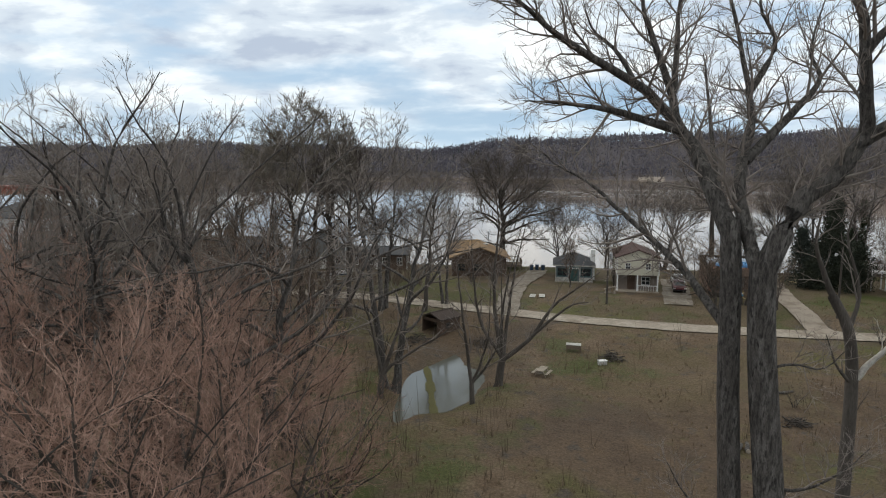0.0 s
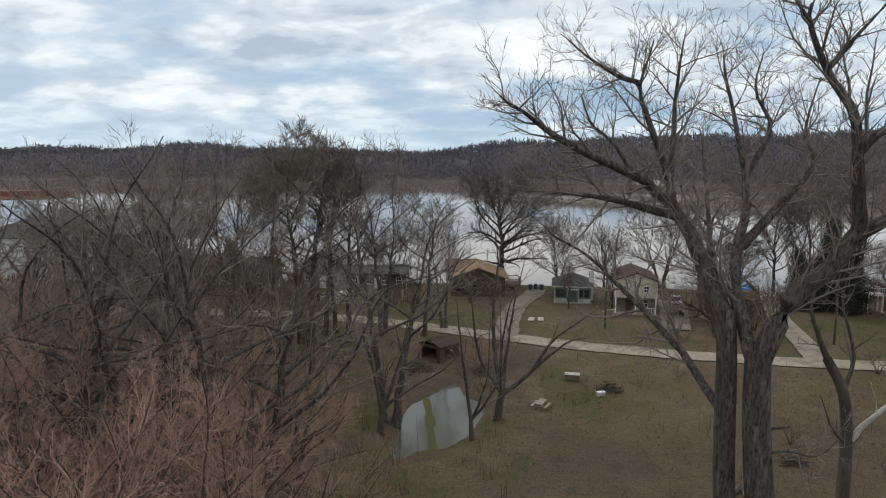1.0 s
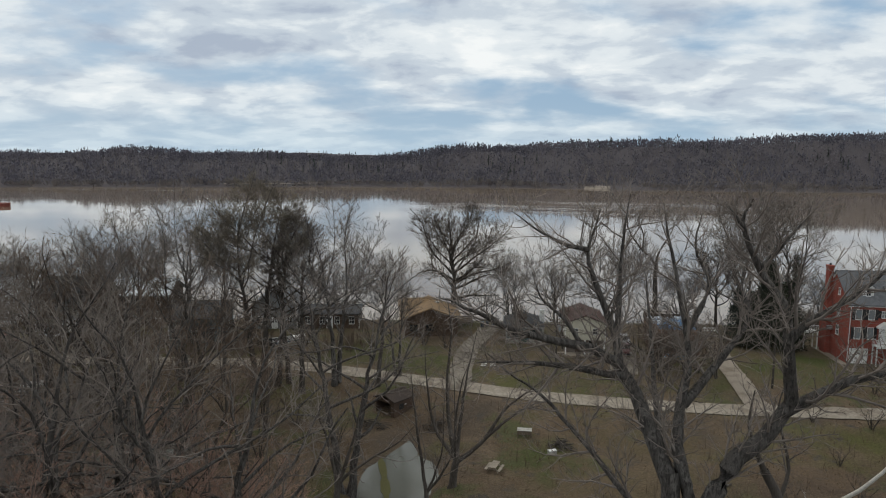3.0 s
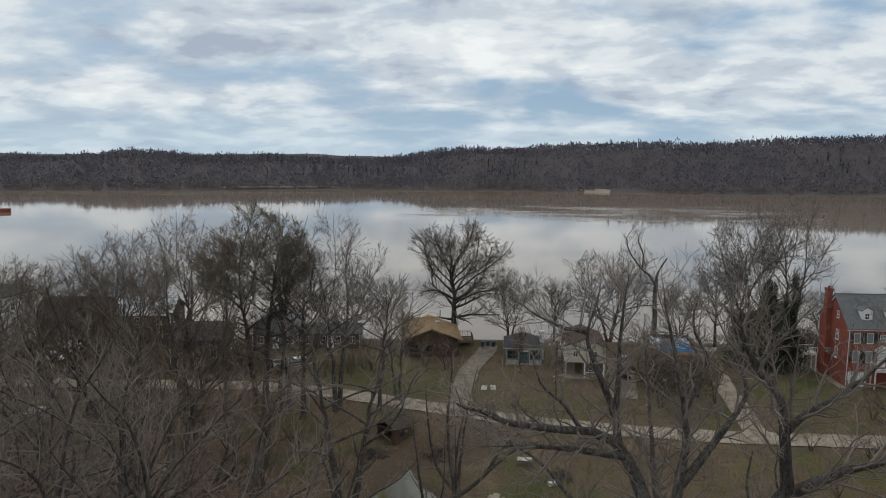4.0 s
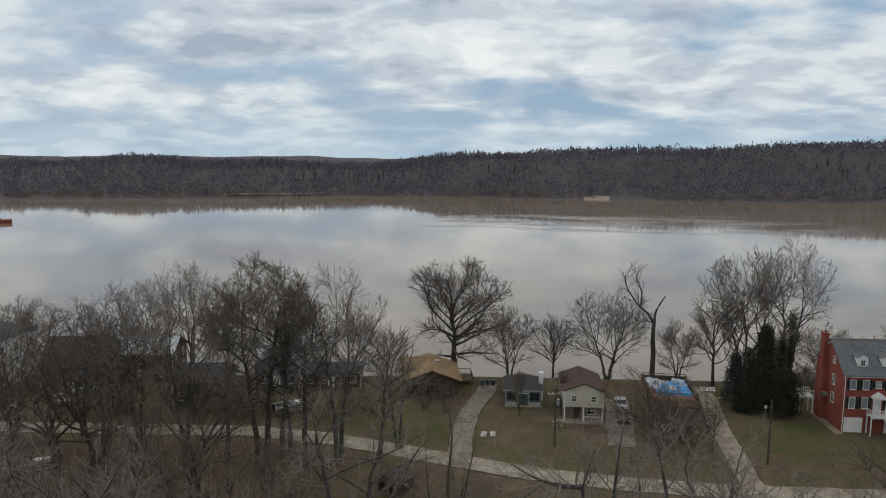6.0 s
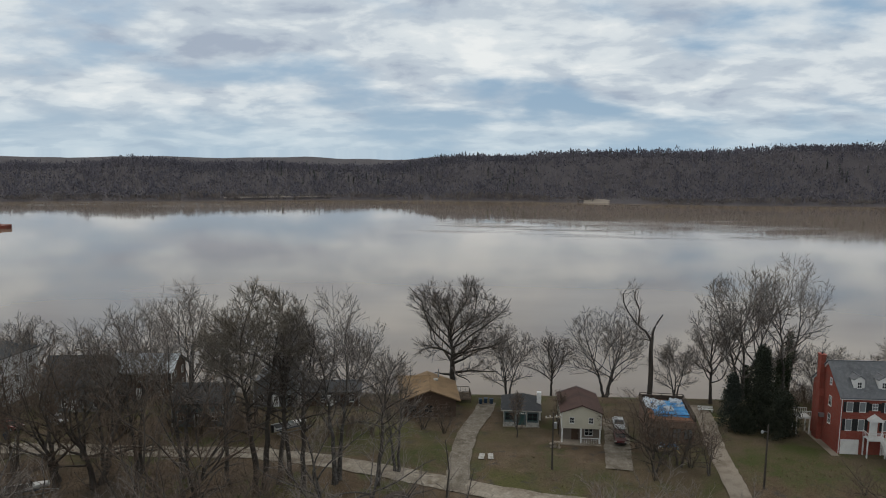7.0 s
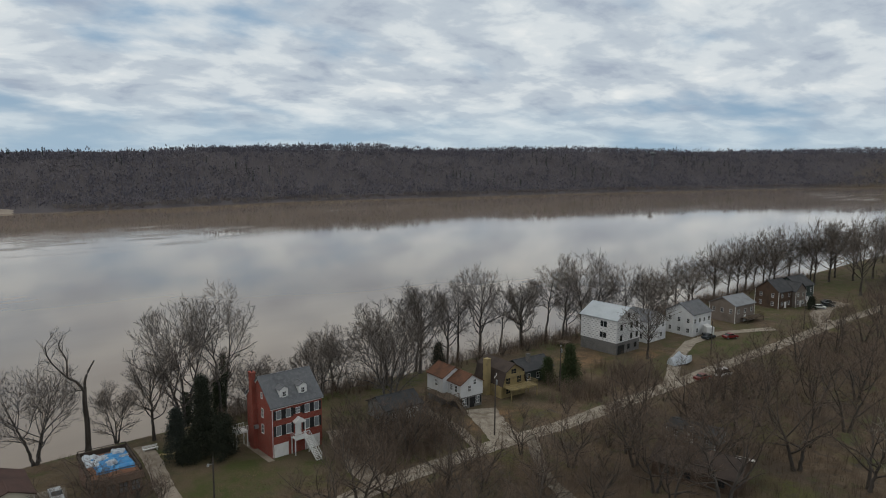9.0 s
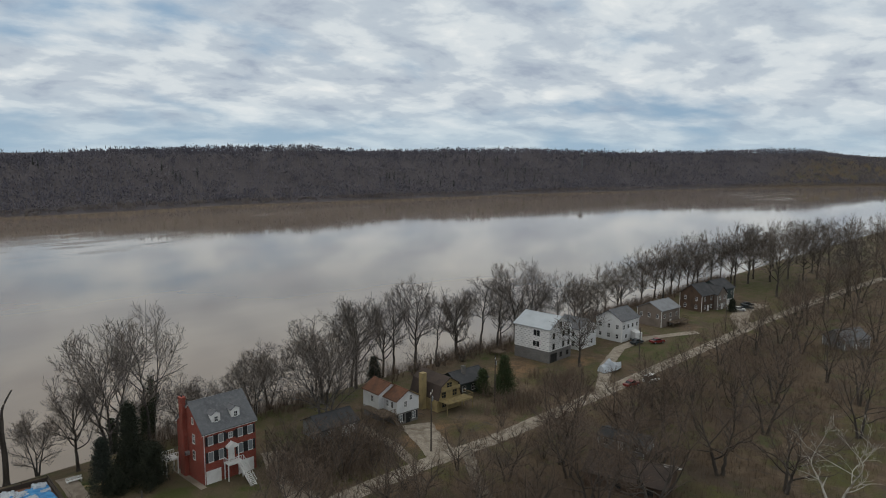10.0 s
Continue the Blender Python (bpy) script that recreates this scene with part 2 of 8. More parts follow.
def ground_material():
    """Winter ground: brown litter and mud in the low field, worn green lawns on the shelf by the houses."""
    m = bpy.data.materials.new("winter_ground")
    m.use_nodes = True
    nt = m.node_tree
    N, L = nt.nodes.new, nt.links.new
    bsdf = nt.nodes["Principled BSDF"]
    bsdf.inputs["Roughness"].default_value = 0.95
    bsdf.inputs["Specular IOR Level"].default_value = 0.15
    pos = N("ShaderNodeNewGeometry").outputs["Position"]
    sep = N("ShaderNodeSeparateXYZ")
    L(pos, sep.inputs[0])

    def nz(sc, detail, ro=0.55):
        n = N("ShaderNodeTexNoise")
        n.inputs["Scale"].default_value, n.inputs["Detail"].default_value, n.inputs["Roughness"].default_value = sc, detail, ro
        L(pos, n.inputs["Vector"])
        return n.outputs["Fac"]

    def rng(v, a, b, c=0.0, d=1.0):
        r = N("ShaderNodeMapRange")
        for k, x in zip(("From Min", "From Max", "To Min", "To Max"), (a, b, c, d)):
            r.inputs[k].default_value = x
        L(v, r.inputs["Value"])
        return r.outputs[0]

    def mul(a, b, op="MULTIPLY"):
        x = N("ShaderNodeMath")
        x.operation, x.use_clamp = op, True
        for i, v in enumerate((a, b)):
            if isinstance(v, float):
                x.inputs[i].default_value = v
            else:
                L(v, x.inputs[i])
        return x.outputs[0]

    def mul2(a, b, op="MULTIPLY"):
        x = N("ShaderNodeMath")
        x.operation = op
        for i, v in enumerate((a, b)):
            if isinstance(v, float):
                x.inputs[i].default_value = v
            else:
                L(v, x.inputs[i])
        return x.outputs[0]

    def mix(fac, a, b):
        x = N("ShaderNodeMix")
        x.data_type = "RGBA"
        L(fac, x.inputs[0])
        for i, v in ((6, a), (7, b)):
            if isinstance(v, tuple):
                x.inputs[i].default_value = (*v, 1)
            else:
                L(v, x.inputs[i])
        return x.outputs[2]

    litter = mix(rng(nz(0.35, 6), 0.4, 0.62), (0.106, 0.076, 0.050), (0.142, 0.106, 0.073))
    litter = mix(rng(nz(0.09, 5), 0.5, 0.66), litter, (0.082, 0.065, 0.05))
    litter = mix(rng(nz(0.06, 4, 0.6), 0.53, 0.64), litter, (0.088, 0.086, 0.034))
    litter = mix(rng(nz(0.14, 6, 0.62), 0.55, 0.63), litter, (0.082, 0.084, 0.04))
    litter = mix(rng(nz(0.5, 5, 0.65), 0.56, 0.66), litter, (0.075, 0.064, 0.054))
    lawn = mix(rng(nz(0.22, 6), 0.36, 0.56), (0.062, 0.072, 0.024), (0.102, 0.082, 0.052))
    shelf = mul(rng(sep.outputs[2], -0.75, -0.25), rng(nz(0.045, 5), 0.44, 0.60))
    near = mul(shelf, rng(sep.outputs[1], 300.0, 200.0))
    col = mix(near, litter, lawn)
    # fresher lawns and turned earth by the houses
    for cx, cy, rx, ry, tone in LAWNS:
        dx = mul2(mul2(sep.outputs[0], float(cx), "SUBTRACT"), 1.0 / rx)
        dy = mul2(mul2(sep.outputs[1], float(cy), "SUBTRACT"), 1.0 / ry)
        r2 = mul2(mul2(dx, dx), mul2(dy, dy), "ADD")
        spot = mul(rng(mul2(r2, nz(0.16, 5), "ADD"), 1.5, 0.7), rng(nz(0.35, 7, 0.65), 0.38, 0.62))
        col = mix(spot, col, tone)
    mud = rng(sep.outputs[2], -3.4, -5.0)
    col = mix(mud, col, (0.085, 0.064, 0.046))
    # across the river the ground colour takes on the painted haze of the woods
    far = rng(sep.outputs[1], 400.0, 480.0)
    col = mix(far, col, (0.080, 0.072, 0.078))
    grain = rng(nz(5.0, 5), 0.3, 0.7, 0.65, 1.35)
    hsv = N("ShaderNodeHueSaturation")
    L(grain, hsv.inputs["Value"])
    L(col, hsv.inputs["Color"])
    L(hsv.outputs[0], bsdf.inputs["Base Color"])
    b = N("ShaderNodeBump")
    b.inputs["Strength"].default_value, b.inputs["Distance"].default_value = 0.8, 0.25
    L(nz(1.4, 8, 0.65), b.inputs["Height"])
    L(b.outputs[0], bsdf.inputs["Normal"])
    return m


GROUND = ground_material()
RIVER = water_material("muddy_river", (0.232, 0.180, 0.132), 0.045, 0.018, 0.16, (0.8, 1.2, 1), True)
DIRT = material("worn_dirt_drive", (0.185, 0.160, 0.130), 0.95, tones=((0.110, 0.092, 0.066), (0.235, 0.210, 0.175)), scale=0.3, fine=0.3, bump=0.5, coords="World")
DEAD_STEM = material("dead_brown_stems", (0.120, 0.090, 0.062), 0.95, tones=((0.080, 0.060, 0.043),), scale=0.3)
POND = water_material("still_pond", (0.115, 0.118, 0.10), 0.05, 0.03, 0.8, (1, 1, 1), False)
GRAVEL = material("pale_gravel", (0.27, 0.235, 0.19), 0.95, tones=((0.175, 0.142, 0.108), (0.32, 0.285, 0.235)), scale=0.22, fine=0.25, bump=0.4, coords="World")
CONCRETE = material("concrete", (0.28, 0.24, 0.195), 0.9, tones=((0.18, 0.147, 0.113),), scale=0.4, fine=0.15, bump=0.2, coords="World")
BARK = material("grey_brown_bark", (0.082, 0.074, 0.068), 0.95, tones=((0.155, 0.145, 0.134), (0.032, 0.029, 0.027)), scale=3.2, fine=0.5, bump=1.0, stretch=(1, 1, 0.25), per_object=0.15)
DARK_BARK = material("dark_bark", (0.062, 0.053, 0.046), 0.95, tones=((0.1, 0.088, 0.077),), scale=0.9, fine=0.3, bump=0.8, stretch=(1, 1, 0.25), per_object=0.15)
PALE_BARK = material("pale_sycamore_bark", (0.48, 0.455, 0.41), 0.9, tones=((0.17, 0.145, 0.115), (0.46, 0.44, 0.40)), scale=0.6, fine=0.2, bump=0.4)
TWIG = material("bare_twigs", (0.205, 0.177, 0.157), 0.95, tones=((0.145, 0.124, 0.110),), scale=0.3, per_object=0.18)
DARK_TWIG = material("dark_twigs", (0.13, 0.11, 0.095), 0.95, tones=((0.09, 0.076, 0.066),), scale=0.3, per_object=0.15)
RED_TWIG = material("reddish_budding_twigs", (0.365, 0.236, 0.185), 0.95, tones=((0.265, 0.176, 0.138),), scale=0.3, per_object=0.15)
OLIVE_TWIG = material("dark_olive_twigs", (0.175, 0.15, 0.12), 0.95, tones=((0.13, 0.112, 0.09),), scale=0.3, per_object=0.1)
BROWN_TWIG = material("brown_twigs", (0.150, 0.112, 0.086), 0.95, tones=((0.098, 0.074, 0.057),), scale=0.3, per_object=0.2)
PALE_TWIG = material("pale_twigs", (0.50, 0.47, 0.42), 0.9, tones=((0.19, 0.17, 0.145),), scale=0.5)
# distance haze is painted into this colour: lifted and turned bluish
HAZED_WOOD = material("hazed_bare_woods", (0.128, 0.120, 0.140), 1.0, tones=((0.170, 0.153, 0.165), (0.098, 0.095, 0.118)), scale=0.014, fine=0.15, coords="World")
SHORE_WOOD = material("pale_shore_thicket", (0.165, 0.145, 0.14), 1.0, tones=((0.115, 0.10, 0.10), (0.21, 0.185, 0.165)), scale=0.03, fine=0.3, coords="World")
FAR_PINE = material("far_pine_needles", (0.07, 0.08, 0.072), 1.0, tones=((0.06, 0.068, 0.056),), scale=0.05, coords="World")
EVERGREEN = material("evergreen_needles", (0.026, 0.032, 0.021), 0.95, tones=((0.042, 0.046, 0.03),), scale=0.7, fine=0.3)
BLUE_CEDAR = material("blue_grey_cedar_needles", (0.036, 0.044, 0.036), 0.95, tones=((0.024, 0.03, 0.022),), scale=0.7, fine=0.3)
CEDAR = material("young_cedar_needles", (0.042, 0.062, 0.024), 0.9, tones=((0.06, 0.066, 0.03),), scale=0.7, fine=0.3)
IVY = material("ivy_leaves", (0.022, 0.031, 0.015), 0.8, tones=((0.036, 0.045, 0.02),), scale=0.9, fine=0.3)
WEED = material("dry_weeds", (0.20, 0.15, 0.095), 1.0, tones=((0.12, 0.09, 0.06),), scale=0.2, coords="World")
RED_BRICK = brick_material("red_brick", (0.27, 0.052, 0.036), (0.21, 0.042, 0.030), (0.24, 0.12, 0.09))
GREY_BRICK = brick_material("grey_block", (0.16, 0.155, 0.15), (0.13, 0.127, 0.124), (0.20, 0.19, 0.18))
WEATHERED_BRICK = brick_material("weathered_brick", (0.17, 0.085, 0.06), (0.12, 0.07, 0.055), (0.28, 0.24, 0.20))
WHITE_SIDING = material("white_lap_siding", (0.66, 0.67, 0.68), 0.6, tones=((0.56, 0.57, 0.575),), scale=0.35, fine=0.04, bump=0.5, pattern="lap")
CREAM_SIDING = material("cream_lap_siding", (0.56, 0.53, 0.43), 0.65, tones=((0.46, 0.43, 0.35),), scale=0.35, fine=0.05, bump=0.5, pattern="lap")
GREY_SIDING = material("grey_lap_siding", (0.20, 0.21, 0.215), 0.7, tones=((0.155, 0.162, 0.166),), scale=0.4, fine=0.06, bump=0.5, pattern="lap")
BLUE_SIDING = material("blue_grey_siding", (0.15, 0.185, 0.20), 0.7, tones=((0.12, 0.15, 0.165),), scale=0.4, fine=0.06, bump=0.5, pattern="lap")
GREEN_SIDING = material("dark_green_siding", (0.045, 0.062, 0.058), 0.7, tones=((0.06, 0.075, 0.07),), scale=0.4, fine=0.08, bump=0.5, pattern="lap")
BROWN_SIDING = material("brown_wood_siding", (0.095, 0.062, 0.044), 0.8, tones=((0.065, 0.044, 0.033),), scale=0.4, fine=0.12, bump=0.5, pattern="lap")
TAN_SIDING = material("tan_grey_siding", (0.205, 0.17, 0.145), 0.75, tones=((0.16, 0.135, 0.115),), scale=0.4, fine=0.06, bump=0.5, pattern="lap")
YELLOW_WOOD = material("faded_yellow_wood", (0.31, 0.245, 0.12), 0.8, tones=((0.22, 0.175, 0.095),), scale=0.6, fine=0.12, bump=0.3)
WHITE_PAINT = material("white_paint", (0.74, 0.74, 0.73), 0.5, tones=((0.62, 0.62, 0.60),), scale=0.8, fine=0.04)
BLACK_PAINT = material("black_painted_shutter", (0.018, 0.02, 0.021), 0.6, tones=((0.03, 0.03, 0.03),), scale=1.5)
TEAL_PAINT = material("dark_teal_paint", (0.04, 0.095, 0.09), 0.6, tones=((0.055, 0.12, 0.115),), scale=1.5)
DECK_WOOD = material("weathered_deck_wood", (0.15, 0.115, 0.085), 0.9, tones=((0.105, 0.08, 0.06),), scale=0.8, fine=0.25, bump=0.3, stretch=(1, 1, 1))
DARK_TIMBER = material("dark_wet_timber", (0.058, 0.044, 0.035), 0.85, tones=((0.038, 0.030, 0.025),), scale=0.8, fine=0.3, bump=0.4)
GREY_BOARD = material("weathered_white_boards", (0.44, 0.43, 0.40), 0.7, tones=((0.27, 0.26, 0.235),), scale=1.5, fine=0.25, bump=0.2)
ORANGE_WOOD = material("orange_stained_boards", (0.19, 0.088, 0.05), 0.8, tones=((0.13, 0.062, 0.036),), scale=0.8, fine=0.2, bump=0.3)
SHINGLE_GREY = material("grey_shingles", (0.125, 0.13, 0.14), 0.9, tones=((0.10, 0.104, 0.112), (0.15, 0.153, 0.16)), scale=0.5, fine=0.22, bump=0.5)
SHINGLE_DARK = material("dark_shingles", (0.052, 0.054, 0.058), 0.9, tones=((0.072, 0.072, 0.074),), scale=0.5, fine=0.25, bump=0.5)
SHINGLE_BROWN = material("red_brown_shingles", (0.074, 0.043, 0.037), 0.9, tones=((0.056, 0.035, 0.031),), scale=0.5, fine=0.2, bump=0.5)
DARK_BROWN_SHINGLE = material("dark_brown_shingles", (0.062, 0.047, 0.040), 0.9, tones=((0.046, 0.036, 0.032),), scale=0.5, fine=0.2, bump=0.5)
SHINGLE_RUST = material("rust_shingles", (0.135, 0.066, 0.040), 0.9, tones=((0.085, 0.046, 0.032),), scale=0.6, fine=0.2, bump=0.5)
SHINGLE_TAN = material("tan_shingles", (0.26, 0.175, 0.10), 0.9, tones=((0.20, 0.135, 0.08),), scale=0.5, fine=0.2, bump=0.5)
METAL_ROOF = material("pale_standing_seam_metal", (0.50, 0.54, 0.57), 0.4, 0.35, tones=((0.44, 0.48, 0.51),), scale=0.3, fine=0.05)
WORN_ROOF = material("worn_grey_roofing", (0.22, 0.23, 0.245), 0.8, tones=((0.18, 0.188, 0.2),), scale=0.4, fine=0.12, bump=0.3)
HOUSEWRAP = material("white_house_wrap", (0.70, 0.70, 0.70), 0.6, tones=((0.60, 0.60, 0.60),), scale=0.5, fine=0.04)
WRAP_PRINT = material("grey_printed_marks", (0.22, 0.23, 0.25), 0.7)
BLUE_TARP = material("blue_tarpaulin", (0.035, 0.20, 0.44), 0.45, tones=((0.06, 0.27, 0.52),), scale=0.8, fine=0.15, bump=0.6)
WHITE_TARP = material("white_plastic_sheeting", (0.48, 0.52, 0.56), 0.45, tones=((0.44, 0.48, 0.54),), scale=1.2, fine=0.12, bump=0.8)
CLOUDED_PANE = material("clouded_panes", (0.17, 0.18, 0.19), 0.35, tones=((0.12, 0.125, 0.135),), scale=1.0)
GALVANISED = material("galvanised_steel", (0.36, 0.37, 0.38), 0.5, 0.7, tones=((0.28, 0.29, 0.30),), scale=1.5)
TOWER_GREY = material("weathered_tank_paint", (0.16, 0.165, 0.17), 0.8, tones=((0.13, 0.135, 0.14),), scale=0.2)
RUBBER = material("black_rubber", (0.018, 0.018, 0.019), 0.8, tones=((0.03, 0.029, 0.028),), scale=3)
GLASS = glass_material("dark_window_glass", (0.022, 0.026, 0.03))
PALE_PANE = glass_material("pale_grey_window_pane", (0.20, 0.22, 0.23))
CLEAR_LAMP = material("lamp_lens", (0.55, 0.55, 0.52), 0.3)
CAR_RED = material("red_car_paint", (0.17, 0.018, 0.017), 0.3, tones=((0.14, 0.016, 0.015),), scale=1)
CAR_MAROON = material("maroon_car_paint", (0.075, 0.014, 0.016), 0.3, tones=((0.06, 0.012, 0.014),), scale=1)
CAR_SILVER = material("silver_car_paint", (0.46, 0.48, 0.50), 0.3, 0.3, tones=((0.40, 0.42, 0.44),), scale=1)
CAR_DARK = material("dark_car_paint", (0.03, 0.038, 0.042), 0.3, tones=((0.04, 0.046, 0.05),), scale=1)
BIN_BLUE = material("dark_blue_plastic", (0.025, 0.045, 0.075), 0.5, tones=((0.035, 0.055, 0.085),), scale=2)
SAND = material("pale_sand", (0.27, 0.232, 0.195), 0.95, tones=((0.2, 0.168, 0.14),), scale=0.05, fine=0.1, coords="World")
RUST_STEEL = material("rusty_red_steel", (0.20, 0.055, 0.04), 0.7, tones=((0.14, 0.045, 0.035),), scale=0.1, coords="World")
MOSS = material("yellow_green_weed", (0.098, 0.092, 0.036), 0.9, tones=((0.09, 0.085, 0.03),), scale=0.8, fine=0.2, coords="World")
OLD_TIMBER = material("sun_bleached_timber", (0.33, 0.29, 0.235), 0.9, tones=((0.24, 0.205, 0.165),), scale=1.2, fine=0.2, bump=0.3)


# ---- mesh helpers ----
def mesh_of(name, verts, faces, smooth=False):
    me = bpy.data.meshes.new(name)
    me.from_pydata([tuple(v) for v in verts], [], faces)
    if smooth:
        me.shade_smooth()
    me.update()
    return me


class Geo:
    """Gathers boxes, prisms and tubes into one mesh."""

    def __init__(self):
        self.v, self.f = [], []

    def add(self, verts, faces):
        k = len(self.v)
        self.v += [tuple(p) for p in verts]
        self.f += [tuple(i + k for i in f) for f in faces]
        return self

    def box(self, x0, x1, y0, y1, z0, z1, m=None):
        vs = [(x, y, z) for z in (z0, z1) for x, y in ((x0, y0), (x1, y0), (x1, y1), (x0, y1))]
        if m is not None:
            vs = [m @ Vector(p) for p in vs]
        return self.add(vs, [(3, 2, 1, 0), (4, 5, 6, 7), (0, 1, 5, 4), (1, 2, 6, 5), (2, 3, 7, 6), (3, 0, 4, 7)])

    def beam(self, a, b, w, h):
        """A bar from a to b with a w x h section."""
        a, b = Vector(a), Vector(b)
        m = Matrix.Translation(a) @ (b - a).to_track_quat("Z", "Y").to_matrix().to_4x4()
        return self.box(-w / 2, w / 2, -h / 2, h / 2, 0, (b - a).length, m)

    def prism(self, outline, z0, z1, m=None):
        """An upright prism over a flat outline (counter-clockwise)."""
        n = len(outline)
        vs = [(x, y, z) for z in (z0, z1) for x, y in outline]
        if m is not None:
            vs = [m @ Vector(p) for p in vs]
        return self.add(vs, [tuple(range(n - 1, -1, -1)), tuple(range(n, 2 * n))] + [(i, (i + 1) % n, n + (i + 1) % n, n + i) for i in range(n)])

    def tube(self, a, b, r0, r1, sides=8):
        a, b = Vector(a), Vector(b)
        q = (b - a).to_track_quat("Z", "Y").to_matrix()
        ring = [Vector((math.cos(6.2832 * i / sides), math.sin(6.2832 * i / sides), 0)) for i in range(sides)]
        vs = [a + q @ (p * r0) for p in ring] + [b + q @ (p * r1) for p in ring]
        return self.add(vs, [tuple(range(sides - 1, -1, -1)), tuple(range(sides, 2 * sides))] + [(i, (i + 1) % sides, sides + (i + 1) % sides, sides + i) for i in range(sides)])

    def mesh(self, name, smooth=False):
        return mesh_of(name, self.v, self.f, smooth)


def part(name, geo, mat, parent, label="", m=None, smooth=False):
    me = geo if isinstance(geo, bpy.types.Mesh) else geo.mesh(name, smooth)
    if not me.materials:
        me.materials.append(mat)
    ob = new(name, me)
    ob.parent = parent
    if m is not None:
        ob.matrix_basis = m
    return tagged(ob, label)


def thing(name, m, label, category, group=""):
    ob = new(name)
    ob.matrix_basis = m
    ob.empty_display_size = 0.3
    return tagged(ob, label, category, group)


def lone(name, geo, mat, m, label, category, group="", kind="", smooth=False):
    me = geo if isinstance(geo, bpy.types.Mesh) else geo.mesh(name, smooth)
    if not me.materials:
        me.materials.append(mat)
    ob = new(name, me)
    ob.matrix_basis = m
    return tagged(ob, label, category, group, kind)


# ---- terrain ----
ROAD = [(-330, 122), (-180, 113), (-110, 108.5), (-70, 106.8), (-48, 106), (-29, 105.6), (-17, 102.8), (-7, 99), (6, 93.6), (13, 91.2), (22, 88.9), (36.7, 86.6), (54.6, 85.4), (72, 85.6),
        (92, 84), (112, 80.8), (131.6, 79.4), (153, 77.9), (181, 76.2), (213, 74), (244, 72.4), (281, 69), (340, 62), (460, 45)]
RX, RY = np.array([p[0] for p in ROAD], float), np.array([p[1] for p in ROAD], float)
BANK = [(-900, 160), (-300, 150), (-100, 141), (0, 142), (50, 140), (100, 136), (187, 129), (300, 122), (422, 116), (700, 98), (1100, 60), (1600, -60), (2600, -500)]
BX, BY = np.array([p[0] for p in BANK], float), np.array([p[1] for p in BANK], float)
SHORE = [(-2600, 330), (-1300, 560), (-445, 712), (-282, 734), (-114, 774), (71, 772), (200, 742), (294, 728), (456, 728), (708, 660), (964, 596), (1326, 470), (1705, 262), (2300, -120), (3000, -700)]
FX, FY = np.array([p[0] for p in SHORE], float), np.array([p[1] for p in SHORE], float)
WATER_Z = -6.5
PONDS = [(-5.0, 69.6, 4.1, 11.3, -5), (-34.0, 77.5, 4.6, 5.2, 0)]


def step01(t):
    t = np.clip(t, 0.0, 1.0)
    return t * t * (3 - 2 * t)


def ripple(x, y):
    return (np.sin(x * 0.13 + 1.3) * np.cos(y * 0.11 + 0.4) * 0.22 + np.sin(x * 0.37 + y * 0.29) * 0.08 + np.sin(x * 0.05 - y * 0.07) * 0.25)


def height(x, y):
    x, y = np.asarray(x, float), np.asarray(y, float)
    yr, yb, yf = np.interp(x, RX, RY), np.interp(x, BX, BY), np.interp(x, FX, FY)
    s = y - yr
    h = -1.9 + ripple(x, y) * (1 - step01((s + 14) / 9))
    h = h + 1.25 * step01((s + 13) / 10) + 0.65 * step01((s - 3) / 7)
    h = h - 7.6 * step01((y - (yb - 11)) / 15)
    h = h + 1.5 * step01((-y - 10) / 120)
    for px, py, a, b, turn in PONDS:
        ct, st = math.cos(radians(turn)), math.sin(radians(turn))
        dx, dy = (x - px) * ct + (y - py) * st, -(x - px) * st + (y - py) * ct
        t = np.arctan2(dy / b, dx / a)
        rim = 1.35 + 0.14 * np.sin(2 * t + 0.8) + 0.12 * np.sin(3 * t + 2.1) + 0.09 * np.sin(5 * t)
        h = h - 1.5 * step01((rim - np.sqrt((dx / a) ** 2 + (dy / b) ** 2)) / 0.7)
    # far side: a low bench, then wooded hills
    az = np.degrees(np.arctan2(x, y))
    top = np.interp(az, [-60, -28, -15, -4.5, 2, 10, 20, 28, 45, 60, 70, 77, 81, 90], [13, 17, 21, 17, 27, 36, 43, 49, 51, 50, 52, 56, 44, 22])
    d = (y - yf) * np.interp(x, [400, 1300, 2000], [1.0, 0.9, 0.8])
    roll = np.sin(x * 0.011 + 0.6) * 3 + np.sin(x * 0.027 + y * 0.013) * 2.2
    far = -8.5 + 4.0 * step01((d + 8) / 20) + (top + 4.5 + roll) * step01((d - 55) / 230)
    return np.where(y > (yb + yf) / 2, far, h)


def gz(x, y):
    return float(height(x, y))


